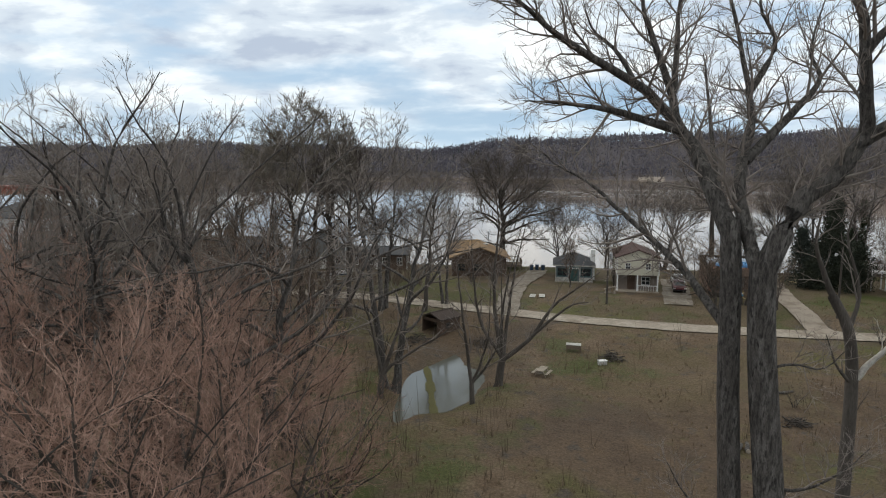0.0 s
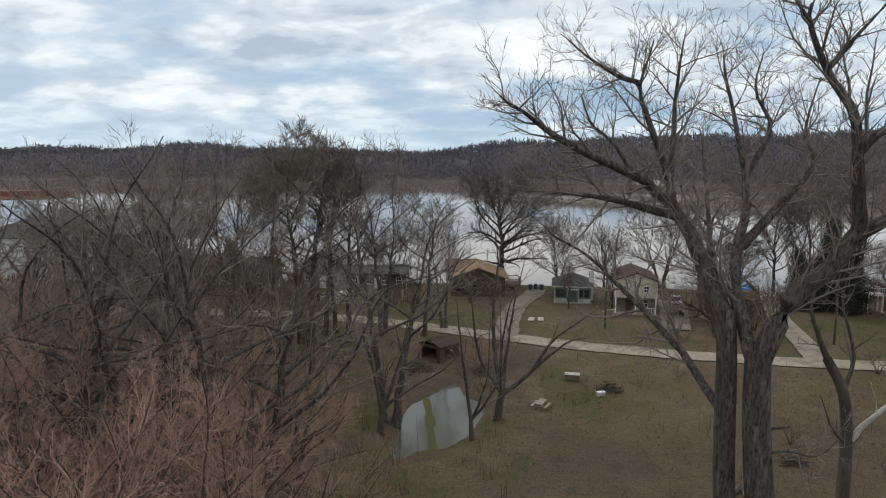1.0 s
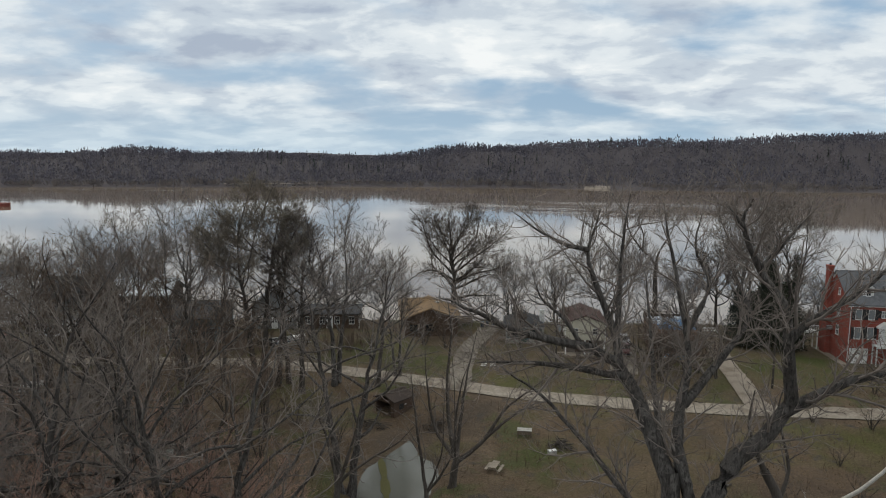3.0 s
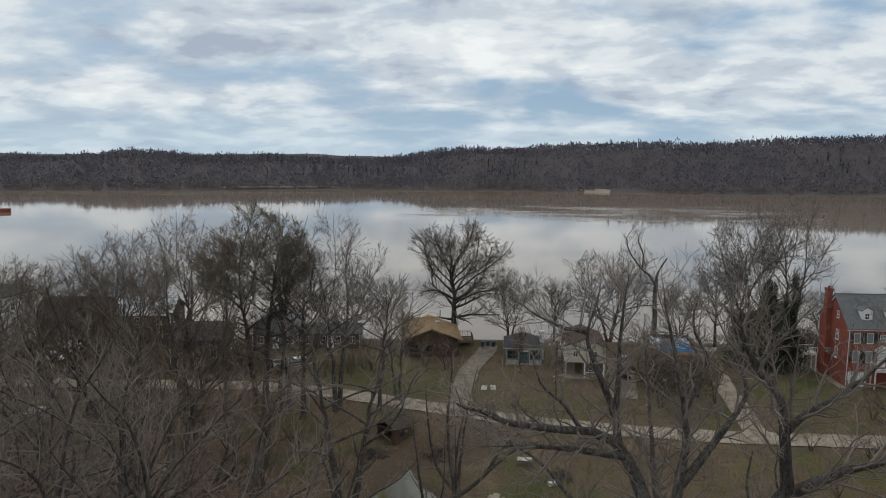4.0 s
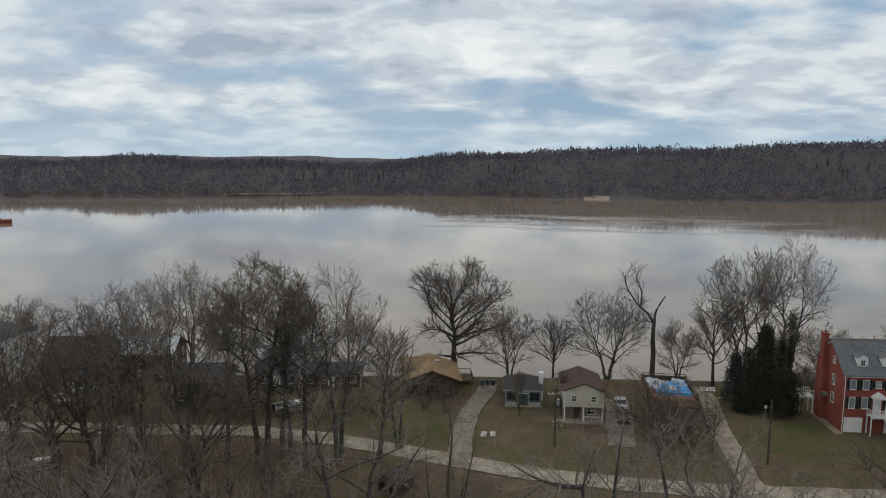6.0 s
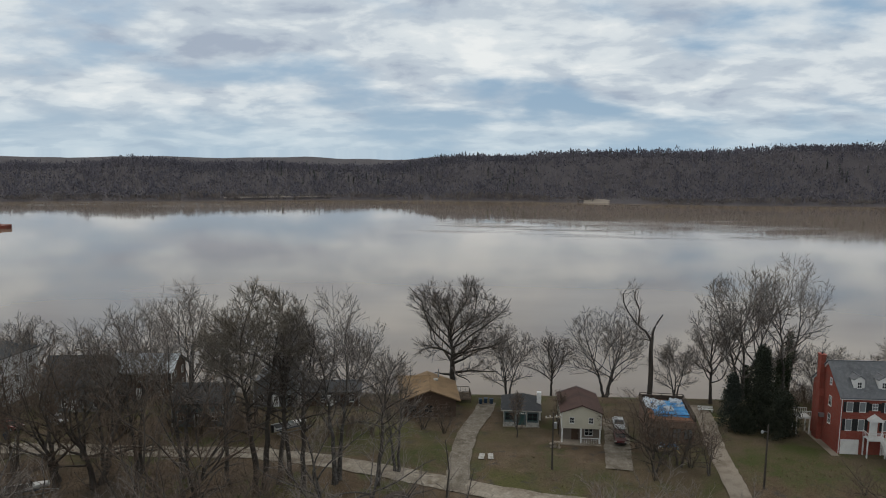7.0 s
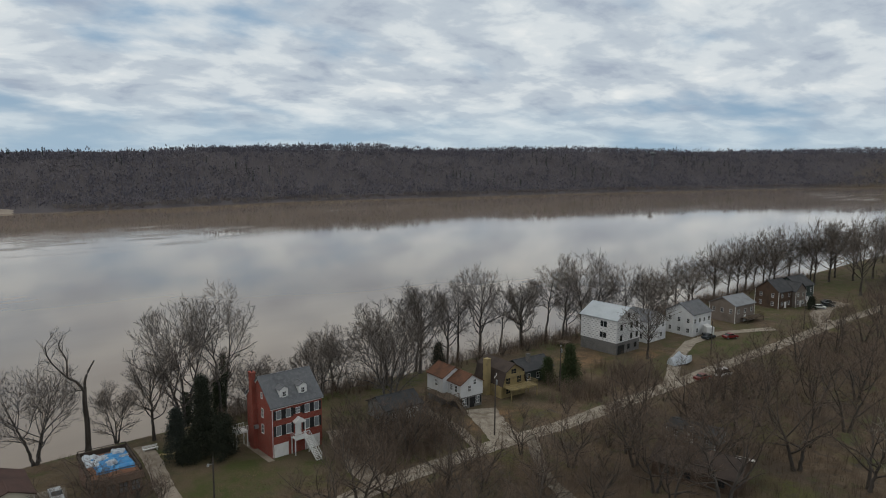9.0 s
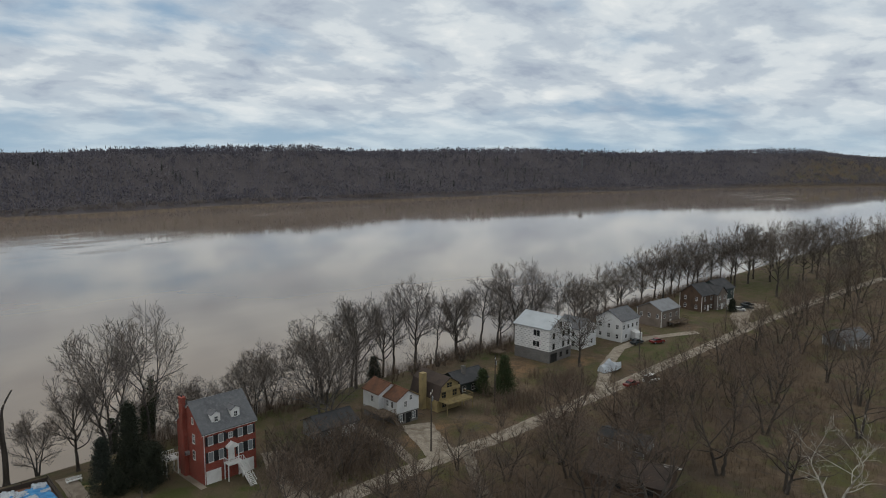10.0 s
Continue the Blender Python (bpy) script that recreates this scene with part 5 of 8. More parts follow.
set_out(tree_m, [(345.6, 81.5, 27), (188, 121, 19), (201, 121, 20), (213, 119, 17), (228, 121, 20), (243, 119, 19), (256, 117, 23), (267, 113, 24), (289, 112, 25), (305, 108, 26), (322, 98, 27), (333, 92, 24), (173, 124, 19), (182, 125, 17), (372, 84, 27), (405, 84, 26), (430, 80, 26), (390, 72, 27), (450, 70, 26), (328, 60, 24), (303, 62, 22), (360, 62, 25), (272, 66, 17), (420, 60, 26), (299.9, 80, 31), (164.3, 92, 20), (220, 122, 16), (207, 118, 15), (284, 108, 20), (318, 104, 24), (194.1, 107.6, 18.5), (249.8, 124, 21), (270.3, 118, 23), (262.9, 120, 22), (277.5, 114.3, 22.7), (310.5, 100, 29), (327, 111.7, 22), (311, 116, 17.5), (345, 104.8, 23), (346, 88, 29), (362, 108, 24), (236, 122, 18), (292, 117, 21), (300, 112, 24), (380, 104, 25), (400, 98, 24),
                 (336, 100, 25), (420, 94, 24), (355, 78, 26)], BANK_ROW, 15)
set_out(tree_n, [(196, 66, 16), (214, 62, 17), (232, 60, 18), (180, 68, 14), (248, 60, 18), (264, 60, 18), (160, 62, 15), (285, 60, 20), (122, 57, 11), (112, 55, 10), (350, 48, 24), (385, 56, 25), (-72, 94, 15), (-58, 90, 14), (-41, 88, 15), (-80, 98, 16), (-68, 86, 16), (-84, 90, 15), (-44, 112, 10), (-33, 114, 9), (-55, 113, 11), (170.7, 53.7, 16), (190, 62, 13), (240, 58, 17), (226, 64, 14), (176, 46, 18), (235, 46, 20), (154.1, 41.7, 21), (200, 40, 18), (225, 52, 18), (300, 56, 20), (186, 30, 20), (216, 34, 20),
                 (166, 62, 14), (196, 50, 18), (164, 26, 20), (288, 50, 22), (320, 54, 22), (255, 38, 21), (280, 34, 22), (212, 66, 13), (268, 64, 16), (310, 40, 22)], FIELD, 16)

# ---- far woods across the river ----
def far_woods():
    rnd = np.random.default_rng(77)
    n = 12500
    x = rnd.uniform(-1050, 2150, n)
    d = 6 + 400 * rnd.beta(0.95, 1.1, n)
    yf = np.interp(x, FX, FY)
    y = yf + d
    keep = ~((np.abs(x - 190) < 26) & (d < 30))
    x, y, d = x[keep], y[keep], d[keep]
    z = height(x, y)
    n = len(x)
    lump = np.sin(x * 0.041 + 1) + np.sin(x * 0.083 + y * 0.05) + np.sin(x * 0.017 + 2)
    h = (rnd.uniform(11, 16, n) + lump * 1.3) * np.where(d < 60, 0.72, 1.0)
    blades = 14
    a = rnd.uniform(0, 2 * np.pi, (n, blades))
    e = np.arcsin(rnd.uniform(-0.8, 1.0, (n, blades)))
    out = np.stack([np.cos(a) * np.cos(e), np.sin(a) * np.cos(e), np.sin(e)], -1)
    wide = (h * rnd.uniform(0.28, 0.40, n))[:, None, None]
    core = np.stack([x, y, z + h * np.where(d > 60, 0.36, 0.45)], -1)[:, None]
    size = np.array([1, 1, 1.25])
    k = rnd.uniform(0.35, 0.85, (n, blades))[..., None]
    base = core + out * size * wide * k
    tip = base + (out * size + np.array([0, 0, 0.45])) * wide * rnd.uniform(0.34, 0.55, (n, blades))[..., None]
    mid = (base + tip) / 2
    side = np.cross(out, rnd.normal(0, 1, (n, blades, 3)))
    side *= (rnd.uniform(0.45, 1.0, (n, blades)) / (np.linalg.norm(side, axis=-1) + 1e-6))[..., None]
    v = np.stack([base, mid + side, tip, mid - side], 2).reshape(-1, 3)
    w = rnd.uniform(0.12, 0.25, n)
    q = np.stack([np.stack([x - w, y, z - 0.5], -1), np.stack([x + w, y, z - 0.5], -1), np.stack([x + w * 0.5, y, z + h * 0.6], -1), np.stack([x - w * 0.5, y, z + h * 0.6], -1)], 1).reshape(-1, 3)
    v = np.concatenate([v, q])
    # low thicket along the crest
    n = 5200
    x = rnd.uniform(-1050, 2150, n)
    y = np.interp(x, FX, FY) + rnd.uniform(230, 420, n)
    core = np.stack([x, y, height(x, y) + rnd.uniform(0, 5, n)], -1)[:, None]
    o = rnd.normal(0, 1, (n, 7, 3)) * np.array([1, 1, 0.7])
    t = core + o * 2.4
    tip = t + np.array([0, 0, 1.0]) * rnd.uniform(1.4, 3.0, (n, 7, 1)) + o * 0.4
    side = np.cross(o, rnd.normal(0, 1, (n, 7, 3)))
    side *= 1.5 / (np.linalg.norm(side, axis=-1, keepdims=True) + 1e-6)
    v = np.concatenate([v, np.stack([t, (t + tip) / 2 + side, tip, (t + tip) / 2 - side], 2).reshape(-1, 3)])
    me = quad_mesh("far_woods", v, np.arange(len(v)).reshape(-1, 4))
    lone("far_woods", me, HAZED_WOOD, Matrix(), "dark bare winter woods on the hills across the river, bluish haze in their colour", "woods", kind="stuff")
    # pale trunks that show between the crowns
    n = 5200
    x = rnd.uniform(-1050, 2150, n)
    y = np.interp(x, FX, FY) + rnd.uniform(18, 230, n)
    z, h, w, lean = height(x, y), rnd.uniform(6, 13, n), rnd.uniform(0.12, 0.32, n), rnd.normal(0, 0.6, n)
    v = np.stack([np.stack([x - w, y, z], -1), np.stack([x + w, y, z], -1), np.stack([x + lean + w * 0.4, y, z + h], -1), np.stack([x + lean - w * 0.4, y, z + h], -1)], 1).reshape(-1, 3)
    v[:, 1] -= 3.5
    me = quad_mesh("far_trunks", v, np.arange(len(v)).reshape(-1, 4))
    lone("far_trunks", me, SHORE_WOOD, Matrix(), "pale bare trunks showing among the far woods", "woods", kind="stuff")
    # paler willows along the water's edge
    n = 2600
    x = rnd.uniform(-1050, 2150, n)
    y = np.interp(x, FX, FY) + rnd.uniform(2, 34, n)
    keep = np.abs(x - 190) > 26
    x, y = x[keep], y[keep]
    n = len(x)
    core = np.stack([x, y, height(x, y)], -1)[:, None]
    h = rnd.uniform(3, 8, (n, 1, 1)) * (0.75 + 0.35 * np.sin(x * 0.03) * np.sin(x * 0.011 + 1))[:, None, None]
    o = rnd.normal(0, 1, (n, 8, 3)) * np.array([1.6, 1.6, 0])
    t = core + o * 0.5
    tip = t + np.array([0, 0, 1.0]) * h * rnd.uniform(0.6, 1.1, (n, 8, 1)) + o * 0.7
    side = np.stack([rnd.uniform(0.25, 0.6, (n, 8)), np.zeros((n, 8)), np.zeros((n, 8))], -1)
    mid = t + (tip - t) * 0.6
    v = np.stack([t, mid + side, tip, mid - side], 2).reshape(-1, 3)
    me = quad_mesh("shore_thicket", v, np.arange(len(v)).reshape(-1, 4))
    lone("shore_thicket", me, SHORE_WOOD, Matrix(), "pale bare willows along the far waterline", "woods", kind="stuff")
    # pines among them
    n = 150
    clump = rnd.integers(0, 14, n)
    cx = rnd.uniform(-500, 1500, 14)
    cd = rnd.uniform(120, 330, 14)
    x = cx[clump] + rnd.normal(0, 34, n)
    y = np.interp(x, FX, FY) + np.clip(cd[clump] + rnd.normal(0, 26, n), 60, 400)
    z = height(x, y)
    h = rnd.uniform(9, 15, n)
    tiers = 26
    u = rnd.uniform(0.15, 1, (n, tiers))
    a = rnd.uniform(0, 2 * np.pi, (n, tiers))
    r = (h * 0.2)[:, None] * (1.05 - u)
    c = np.stack([np.broadcast_to(x[:, None], u.shape), np.broadcast_to(y[:, None], u.shape), z[:, None] + h[:, None] * u], -1)
    o = np.stack([np.cos(a), np.sin(a), np.full_like(a, -0.25)], -1)
    s = np.stack([-np.sin(a), np.cos(a), np.zeros_like(a)], -1) * 0.9
    tip = c + o * r[..., None] + o * 0.5
    v = np.stack([c + s, tip, c - s, c + np.array([0, 0, 1.6])], 2).reshape(-1, 3)
    me = quad_mesh("far_pines", v, np.arange(len(v)).reshape(-1, 4))
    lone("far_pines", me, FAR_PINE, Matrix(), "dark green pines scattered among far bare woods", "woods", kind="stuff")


far_woods()


# ---- houses ----
TURN = {"front": 0, "right": 90, "back": 180, "left": -90}
window_kit = {}


def relief(xs, zs, depth, back=0.02):
    """One joined mesh of cells on a grid; each cell stands out by its own depth towards the front, None leaves a hole."""
    vs, fs, seen = [], [], {}

    def v(x, y, z):
        k = (round(x, 4), round(y, 4), round(z, 4))
        if k not in seen:
            seen[k] = len(vs)
            vs.append(k)
        return seen[k]

    nx, nz = len(xs) - 1, len(zs) - 1
    at = [[depth(i, k) for k in range(nz)] for i in range(nx)]
    for i in range(nx):
        for k in range(nz):
            d = at[i][k]
            if d is None:
                continue
            x0, x1, z0, z1 = xs[i], xs[i + 1], zs[k], zs[k + 1]
            fs.append((v(x0, -d, z0), v(x1, -d, z0), v(x1, -d, z1), v(x0, -d, z1)))
            fs.append((v(x0, back, z1), v(x1, back, z1), v(x1, back, z0), v(x0, back, z0)))
            for (a, b), p, q in (((i - 1, k), (x0, z1), (x0, z0)), ((i + 1, k), (x1, z0), (x1, z1)), ((i, k - 1), (x0, z0), (x1, z0)), ((i, k + 1), (x1, z1), (x0, z1))):
                o = at[a][b] if 0 <= a < nx and 0 <= b < nz else None
                e = -back if o is None else o
                if e < d:
                    fs.append((v(p[0], -d, p[1]), v(p[0], -e, p[1]), v(q[0], -e, q[1]), v(q[0], -d, q[1])))
    return Geo().add(vs, fs)


def window(parent, x, y, z, face, w=0.9, h=1.4, trim=WHITE_PAINT, shutters=None, bars=True):
    """A sash window on an outer wall: frame with sill, a glass pane, and shutters where the house has them. (x, y, z) is the middle of its foot."""
    key = (w, h, trim.name, shutters.name if shutters else "", bars)
    if key not in window_kit:
        t = 0.055
        fr = relief([-w / 2 - t, -w / 2, -0.022, 0.022, w / 2, w / 2 + t], [-t - 0.05, -t, 0, h / 2 - 0.03, h / 2 + 0.03, h, h + t],
                    lambda i, k: 0.13 if k == 0 else 0.07 if i in (0, 4) or k in (1, 5) else 0.05 if bars and (i == 2 or k == 3) else None)
        fm = fr.mesh("window")
        fm.materials.append(trim)
        pm = Geo().box(-w / 2, w / 2, -0.03, 0.01, 0, h).mesh("pane")
        pm.materials.append(PALE_PANE if shutters else GLASS)
        sm = None
        if shutters:
            sg = relief([0, 0.05, 0.39, 0.44], [-0.08] + [0.02 + i * h / 18 for i in range(18)] + [h + 0.08], lambda i, k: 0.05 if i == 1 and k % 2 == 0 and 0 < k < 18 else 0.075)
            sm = sg.mesh("shutter")
            sm.materials.append(shutters)
        window_kit[key] = (fm, pm, sm)
    fm, pm, sm = window_kit[key]
    win = part("window", fm, trim, parent, m=pose(x, y, z, 0, 0, TURN[face]))
    part("pane", pm, GLASS, win)
    if sm:
        part("shutter", sm, shutters, win, "black louvred shutter", m=pose(-w / 2 - 0.52, 0, 0))
        part("shutter", sm, shutters, win, "black louvred shutter", m=pose(w / 2 + 0.08, 0, 0))
    return win


def door(parent, x, y, z, face, w=0.95, h=2.05, mat=WHITE_PAINT, label=""):
    g = relief([-w / 2 - 0.1, -w / 2, -w / 2 + 0.12, -0.05, 0.05, w / 2 - 0.12, w / 2, w / 2 + 0.1], [0, 0.15, 0.9, 1.05, h - 0.15, h, h + 0.1],
               lambda i, k: 0.09 if i in (0, 6) or k == 5 else 0.03 if i in (2, 4) and k in (1, 3) else 0.05)
    d = part("door", g, mat, parent, label, m=pose(x, y, z, 0, 0, TURN[face]))
    part("handle", Geo().tube((w / 2 - 0.1, -0.05, 1.0), (w / 2 - 0.1, -0.13, 1.0), 0.03, 0.03, 6), GALVANISED, d)
    return d


def garage_door(parent, x, y, z, face, w=2.5, h=2.2, mat=WHITE_PAINT):
    xs = [-w / 2 - 0.12] + [-w / 2 + w * (a + b) / 4 for a in range(4) for b in (0, 0.12, 0.88)] + [w / 2, w / 2 + 0.12]
    zs = [h * (a + b) / 4 for a in range(4) for b in (0, 0.2, 0.8)] + [h, h + 0.12]
    g = relief(xs, zs, lambda i, k: 0.09 if i in (0, 13) or k == 12 else 0.03 if (i - 1) % 3 == 1 and k % 3 == 1 else 0.05)
    return part("garage_door", g, mat, parent, "white panelled garage door", m=pose(x, y, z, 0, 0, TURN[face]))


def wall_block(x0, x1, y0, y1, z0, z1, ridge=0.0, along="x", hip=False):
    """A closed block of wall; with a ridge the two end walls rise to gables."""
    g = Geo()
    if not ridge:
        return g.box(x0, x1, y0, y1, z0, z1)
    if along == "x":
        ym = (y0 + y1) / 2
        prof = [(y0, z0), (y1, z0), (y1, z1), (ym, z1 + ridge), (y0, z1)]
        vs = [(x, y, z) for x in (x0, x1) for y, z in prof]
    else:
        xm = (x0 + x1) / 2
        prof = [(x1, z0), (x0, z0), (x0, z1), (xm, z1 + ridge), (x1, z1)]
        vs = [(x, y, z) for y in (y0, y1) for x, z in prof]
    return g.add(vs, [(4, 3, 2, 1, 0), (5, 6, 7, 8, 9)] + [(i, (i + 1) % 5, 5 + (i + 1) % 5, 5 + i) for i in range(5)])


def roof_gable(x0, x1, y0, y1, z, rise, along="x", over=0.35, thick=0.16):
    """Two sloping slabs that overhang the walls, with a ridge cap."""
    g = Geo()
    if along == "x":
        half, ends = (y1 - y0) / 2, (x0 - over, x1 + over)
        mid = (y0 + y1) / 2
    else:
        half, ends = (x1 - x0) / 2, (y0 - over, y1 + over)
        mid = (x0 + x1) / 2
    drop = rise / half * over
    for s in (-1, 1):
        prof = [(mid, z + rise + 0.02), (mid + s * (half + over), z - drop + 0.02), (mid + s * (half + over), z - drop + 0.02 + thick), (mid, z + rise + 0.02 + thick)]
        vs = []
        for e in ends:
            vs += [((e, a, b) if along == "x" else (a, e, b)) for a, b in prof]
        fl = [(0, 1, 2, 3), (7, 6, 5, 4), (0, 4, 5, 1), (1, 5, 6, 2), (2, 6, 7, 3), (3, 7, 4, 0)]
        g.add(vs, fl if s > 0 else [tuple(reversed(f)) for f in fl])
    a, b = ends
    zt = z + rise + thick
    if along == "x":
        g.box(a, b, mid - 0.12, mid + 0.12, zt - 0.03, zt + 0.06)
    else:
        g.box(mid - 0.12, mid + 0.12, a, b, zt - 0.03, zt + 0.06)
    return g


def roof_hip(x0, x1, y0, y1, z, rise, over=0.4, thick=0.14):
    x0, x1, y0, y1 = x0 - over, x1 + over, y0 - over, y1 + over
    w, d = x1 - x0, y1 - y0
    ins = min(w, d) / 2
    if w >= d:
        r = [(x0 + ins, (y0 + y1) / 2), (x1 - ins, (y0 + y1) / 2)]
    else:
        r = [((x0 + x1) / 2, y0 + ins), ((x0 + x1) / 2, y1 - ins)]
    vs = [(x0, y0, z), (x1, y0, z), (x1, y1, z), (x0, y1, z)]
    vs += [(x, y, z + thick) for x, y, _ in vs] + [(*r[0], z + rise + thick), (*r[1], z + rise + thick)]
    top = [(4, 5, 9, 8), (5, 6, 9), (6, 7, 8, 9), (7, 4, 8)] if w >= d else [(4, 5, 8), (5, 6, 9, 8), (6, 7, 9), (7, 4, 8, 9)]
    return Geo().add(vs, [(3, 2, 1, 0), (0, 1, 5, 4), (1, 2, 6, 5), (2, 3, 7, 6), (3, 0, 4, 7)] + top)


def trim_lines(parent, x0, x1, y0, y1, z0, z1, mat=WHITE_PAINT):
    """Corner boards and an eaves board."""
    for x, y in ((x0, y0), (x1, y0), (x0, y1), (x1, y1)):
        part("corner_board", Geo().box(x - 0.07, x + 0.07, y - 0.07, y + 0.07, z0, z1), mat, parent)


def chimney(parent, x, y, z0, z1, w, d, mat):
    c = part("chimney", Geo().box(x - w / 2, x + w / 2, y - d / 2, y + d / 2, z0, z1).box(x - w / 2 - 0.07, x + w / 2 + 0.07, y - d / 2 - 0.07, y + d / 2 + 0.07, z1 - 0.25, z1), mat, parent)
    part("flue", Geo().tube((x, y, z1), (x, y, z1 + 0.3), 0.12, 0.1, 8), SHINGLE_DARK, c)
    return c


def dormer(parent, x, y, z, w=1.6, h=1.5, depth=2.9):
    """A small gabled dormer; (x, y, z) is the middle of its front foot, which faces front."""
    d = part("dormer", wall_block(x - w / 2, x + w / 2, y, y + depth, z, z + h, 0.5, "y"), WHITE_PAINT, parent)
    part("dormer_roof", roof_gable(x - w / 2, x + w / 2, y, y + depth, z + h, 0.5, "y", over=0.18, thick=0.08), SHINGLE_GREY, d)
    window(d, x, y, z + 0.25, "front", 0.6, 0.85)
    return d


def stairs(parent, x, y, z_top, steps, face, w=1.1, mat=WHITE_PAINT):
    """An outside stair with stringers, treads and rails, that comes down from (x, y) outwards."""
    g, rail = Geo(), Geo()
    m = pose(x, y, 0, 0, 0, TURN[face])
    for i in range(steps):
        z = z_top * (1 - (i + 1) / (steps + 1))
        g.box(-w / 2, w / 2, -0.28 * (i + 1), -0.28 * i - 0.02, z - 0.05, z)
    run = 0.28 * steps
    for s in (-w / 2, w / 2):
        g.beam((s, 0, z_top - 0.1), (s, -run, 0.05), 0.06, 0.25)
        rail.beam((s, 0, z_top + 0.9), (s, -run, 0.95), 0.06, 0.08)
        for i in range(0, steps + 1, 2):
            z = z_top * (1 - i / (steps + 1))
            rail.beam((s, -0.28 * i, z), (s, -0.28 * i, z + 0.95), 0.05, 0.05)
    st = part("stair", g, mat, parent, m=m)
    part("handrail", rail, mat, st)
    return st


def deck(parent, x0, x1, y0, y1, z, mat, posts=True, rail=True, sides="flr"):
    g = Geo()
    n = max(2, int((x1 - x0) / 0.3))
    for i in range(n):
        g.box(x0 + (x1 - x0) * i / n, x0 + (x1 - x0) * (i + 0.92) / n, y0, y1, z - 0.06, z)
    g.box(x0, x1, y0, y0 + 0.06, z - 0.3, z - 0.06).box(x0, x1, y1 - 0.06, y1, z - 0.3, z - 0.06)
    dk = part("deck", g, mat, parent)
    if posts:
        for x in (x0 + 0.1, x1 - 0.1):
            for y in (y0 + 0.1, y1 - 0.1):
                part("post", Geo().box(x - 0.08, x + 0.08, y - 0.08, y + 0.08, -0.4, z - 0.06), mat, dk)
    if rail:
        r = Geo()
        runs = []
        if "f" in sides:
            runs.append(((x0, y0), (x1, y0)))
        if "b" in sides:
            runs.append(((x0, y1), (x1, y1)))
        if "l" in sides:
            runs.append(((x0, y0), (x0, y1)))
        if "r" in sides:
            runs.append(((x1, y0), (x1, y1)))
        for (ax, ay), (bx, by) in runs:
            r.beam((ax, ay, z + 0.95), (bx, by, z + 0.95), 0.06, 0.1)
            k = max(2, int(math.hypot(bx - ax, by - ay) / 0.3))
            for i in range(k + 1):
                px, py = ax + (bx - ax) * i / k, ay + (by - ay) * i / k
                r.beam((px, py, z), (px, py, z + 0.95), 0.05, 0.05)
        part("railing", r, mat, dk)
    return dk


def house(label, x, y, turn, sink=0.0):
    return thing("house", pose(x, y, gz(x, y) - sink, 0, 0, turn), label, "house", "houses along the river")


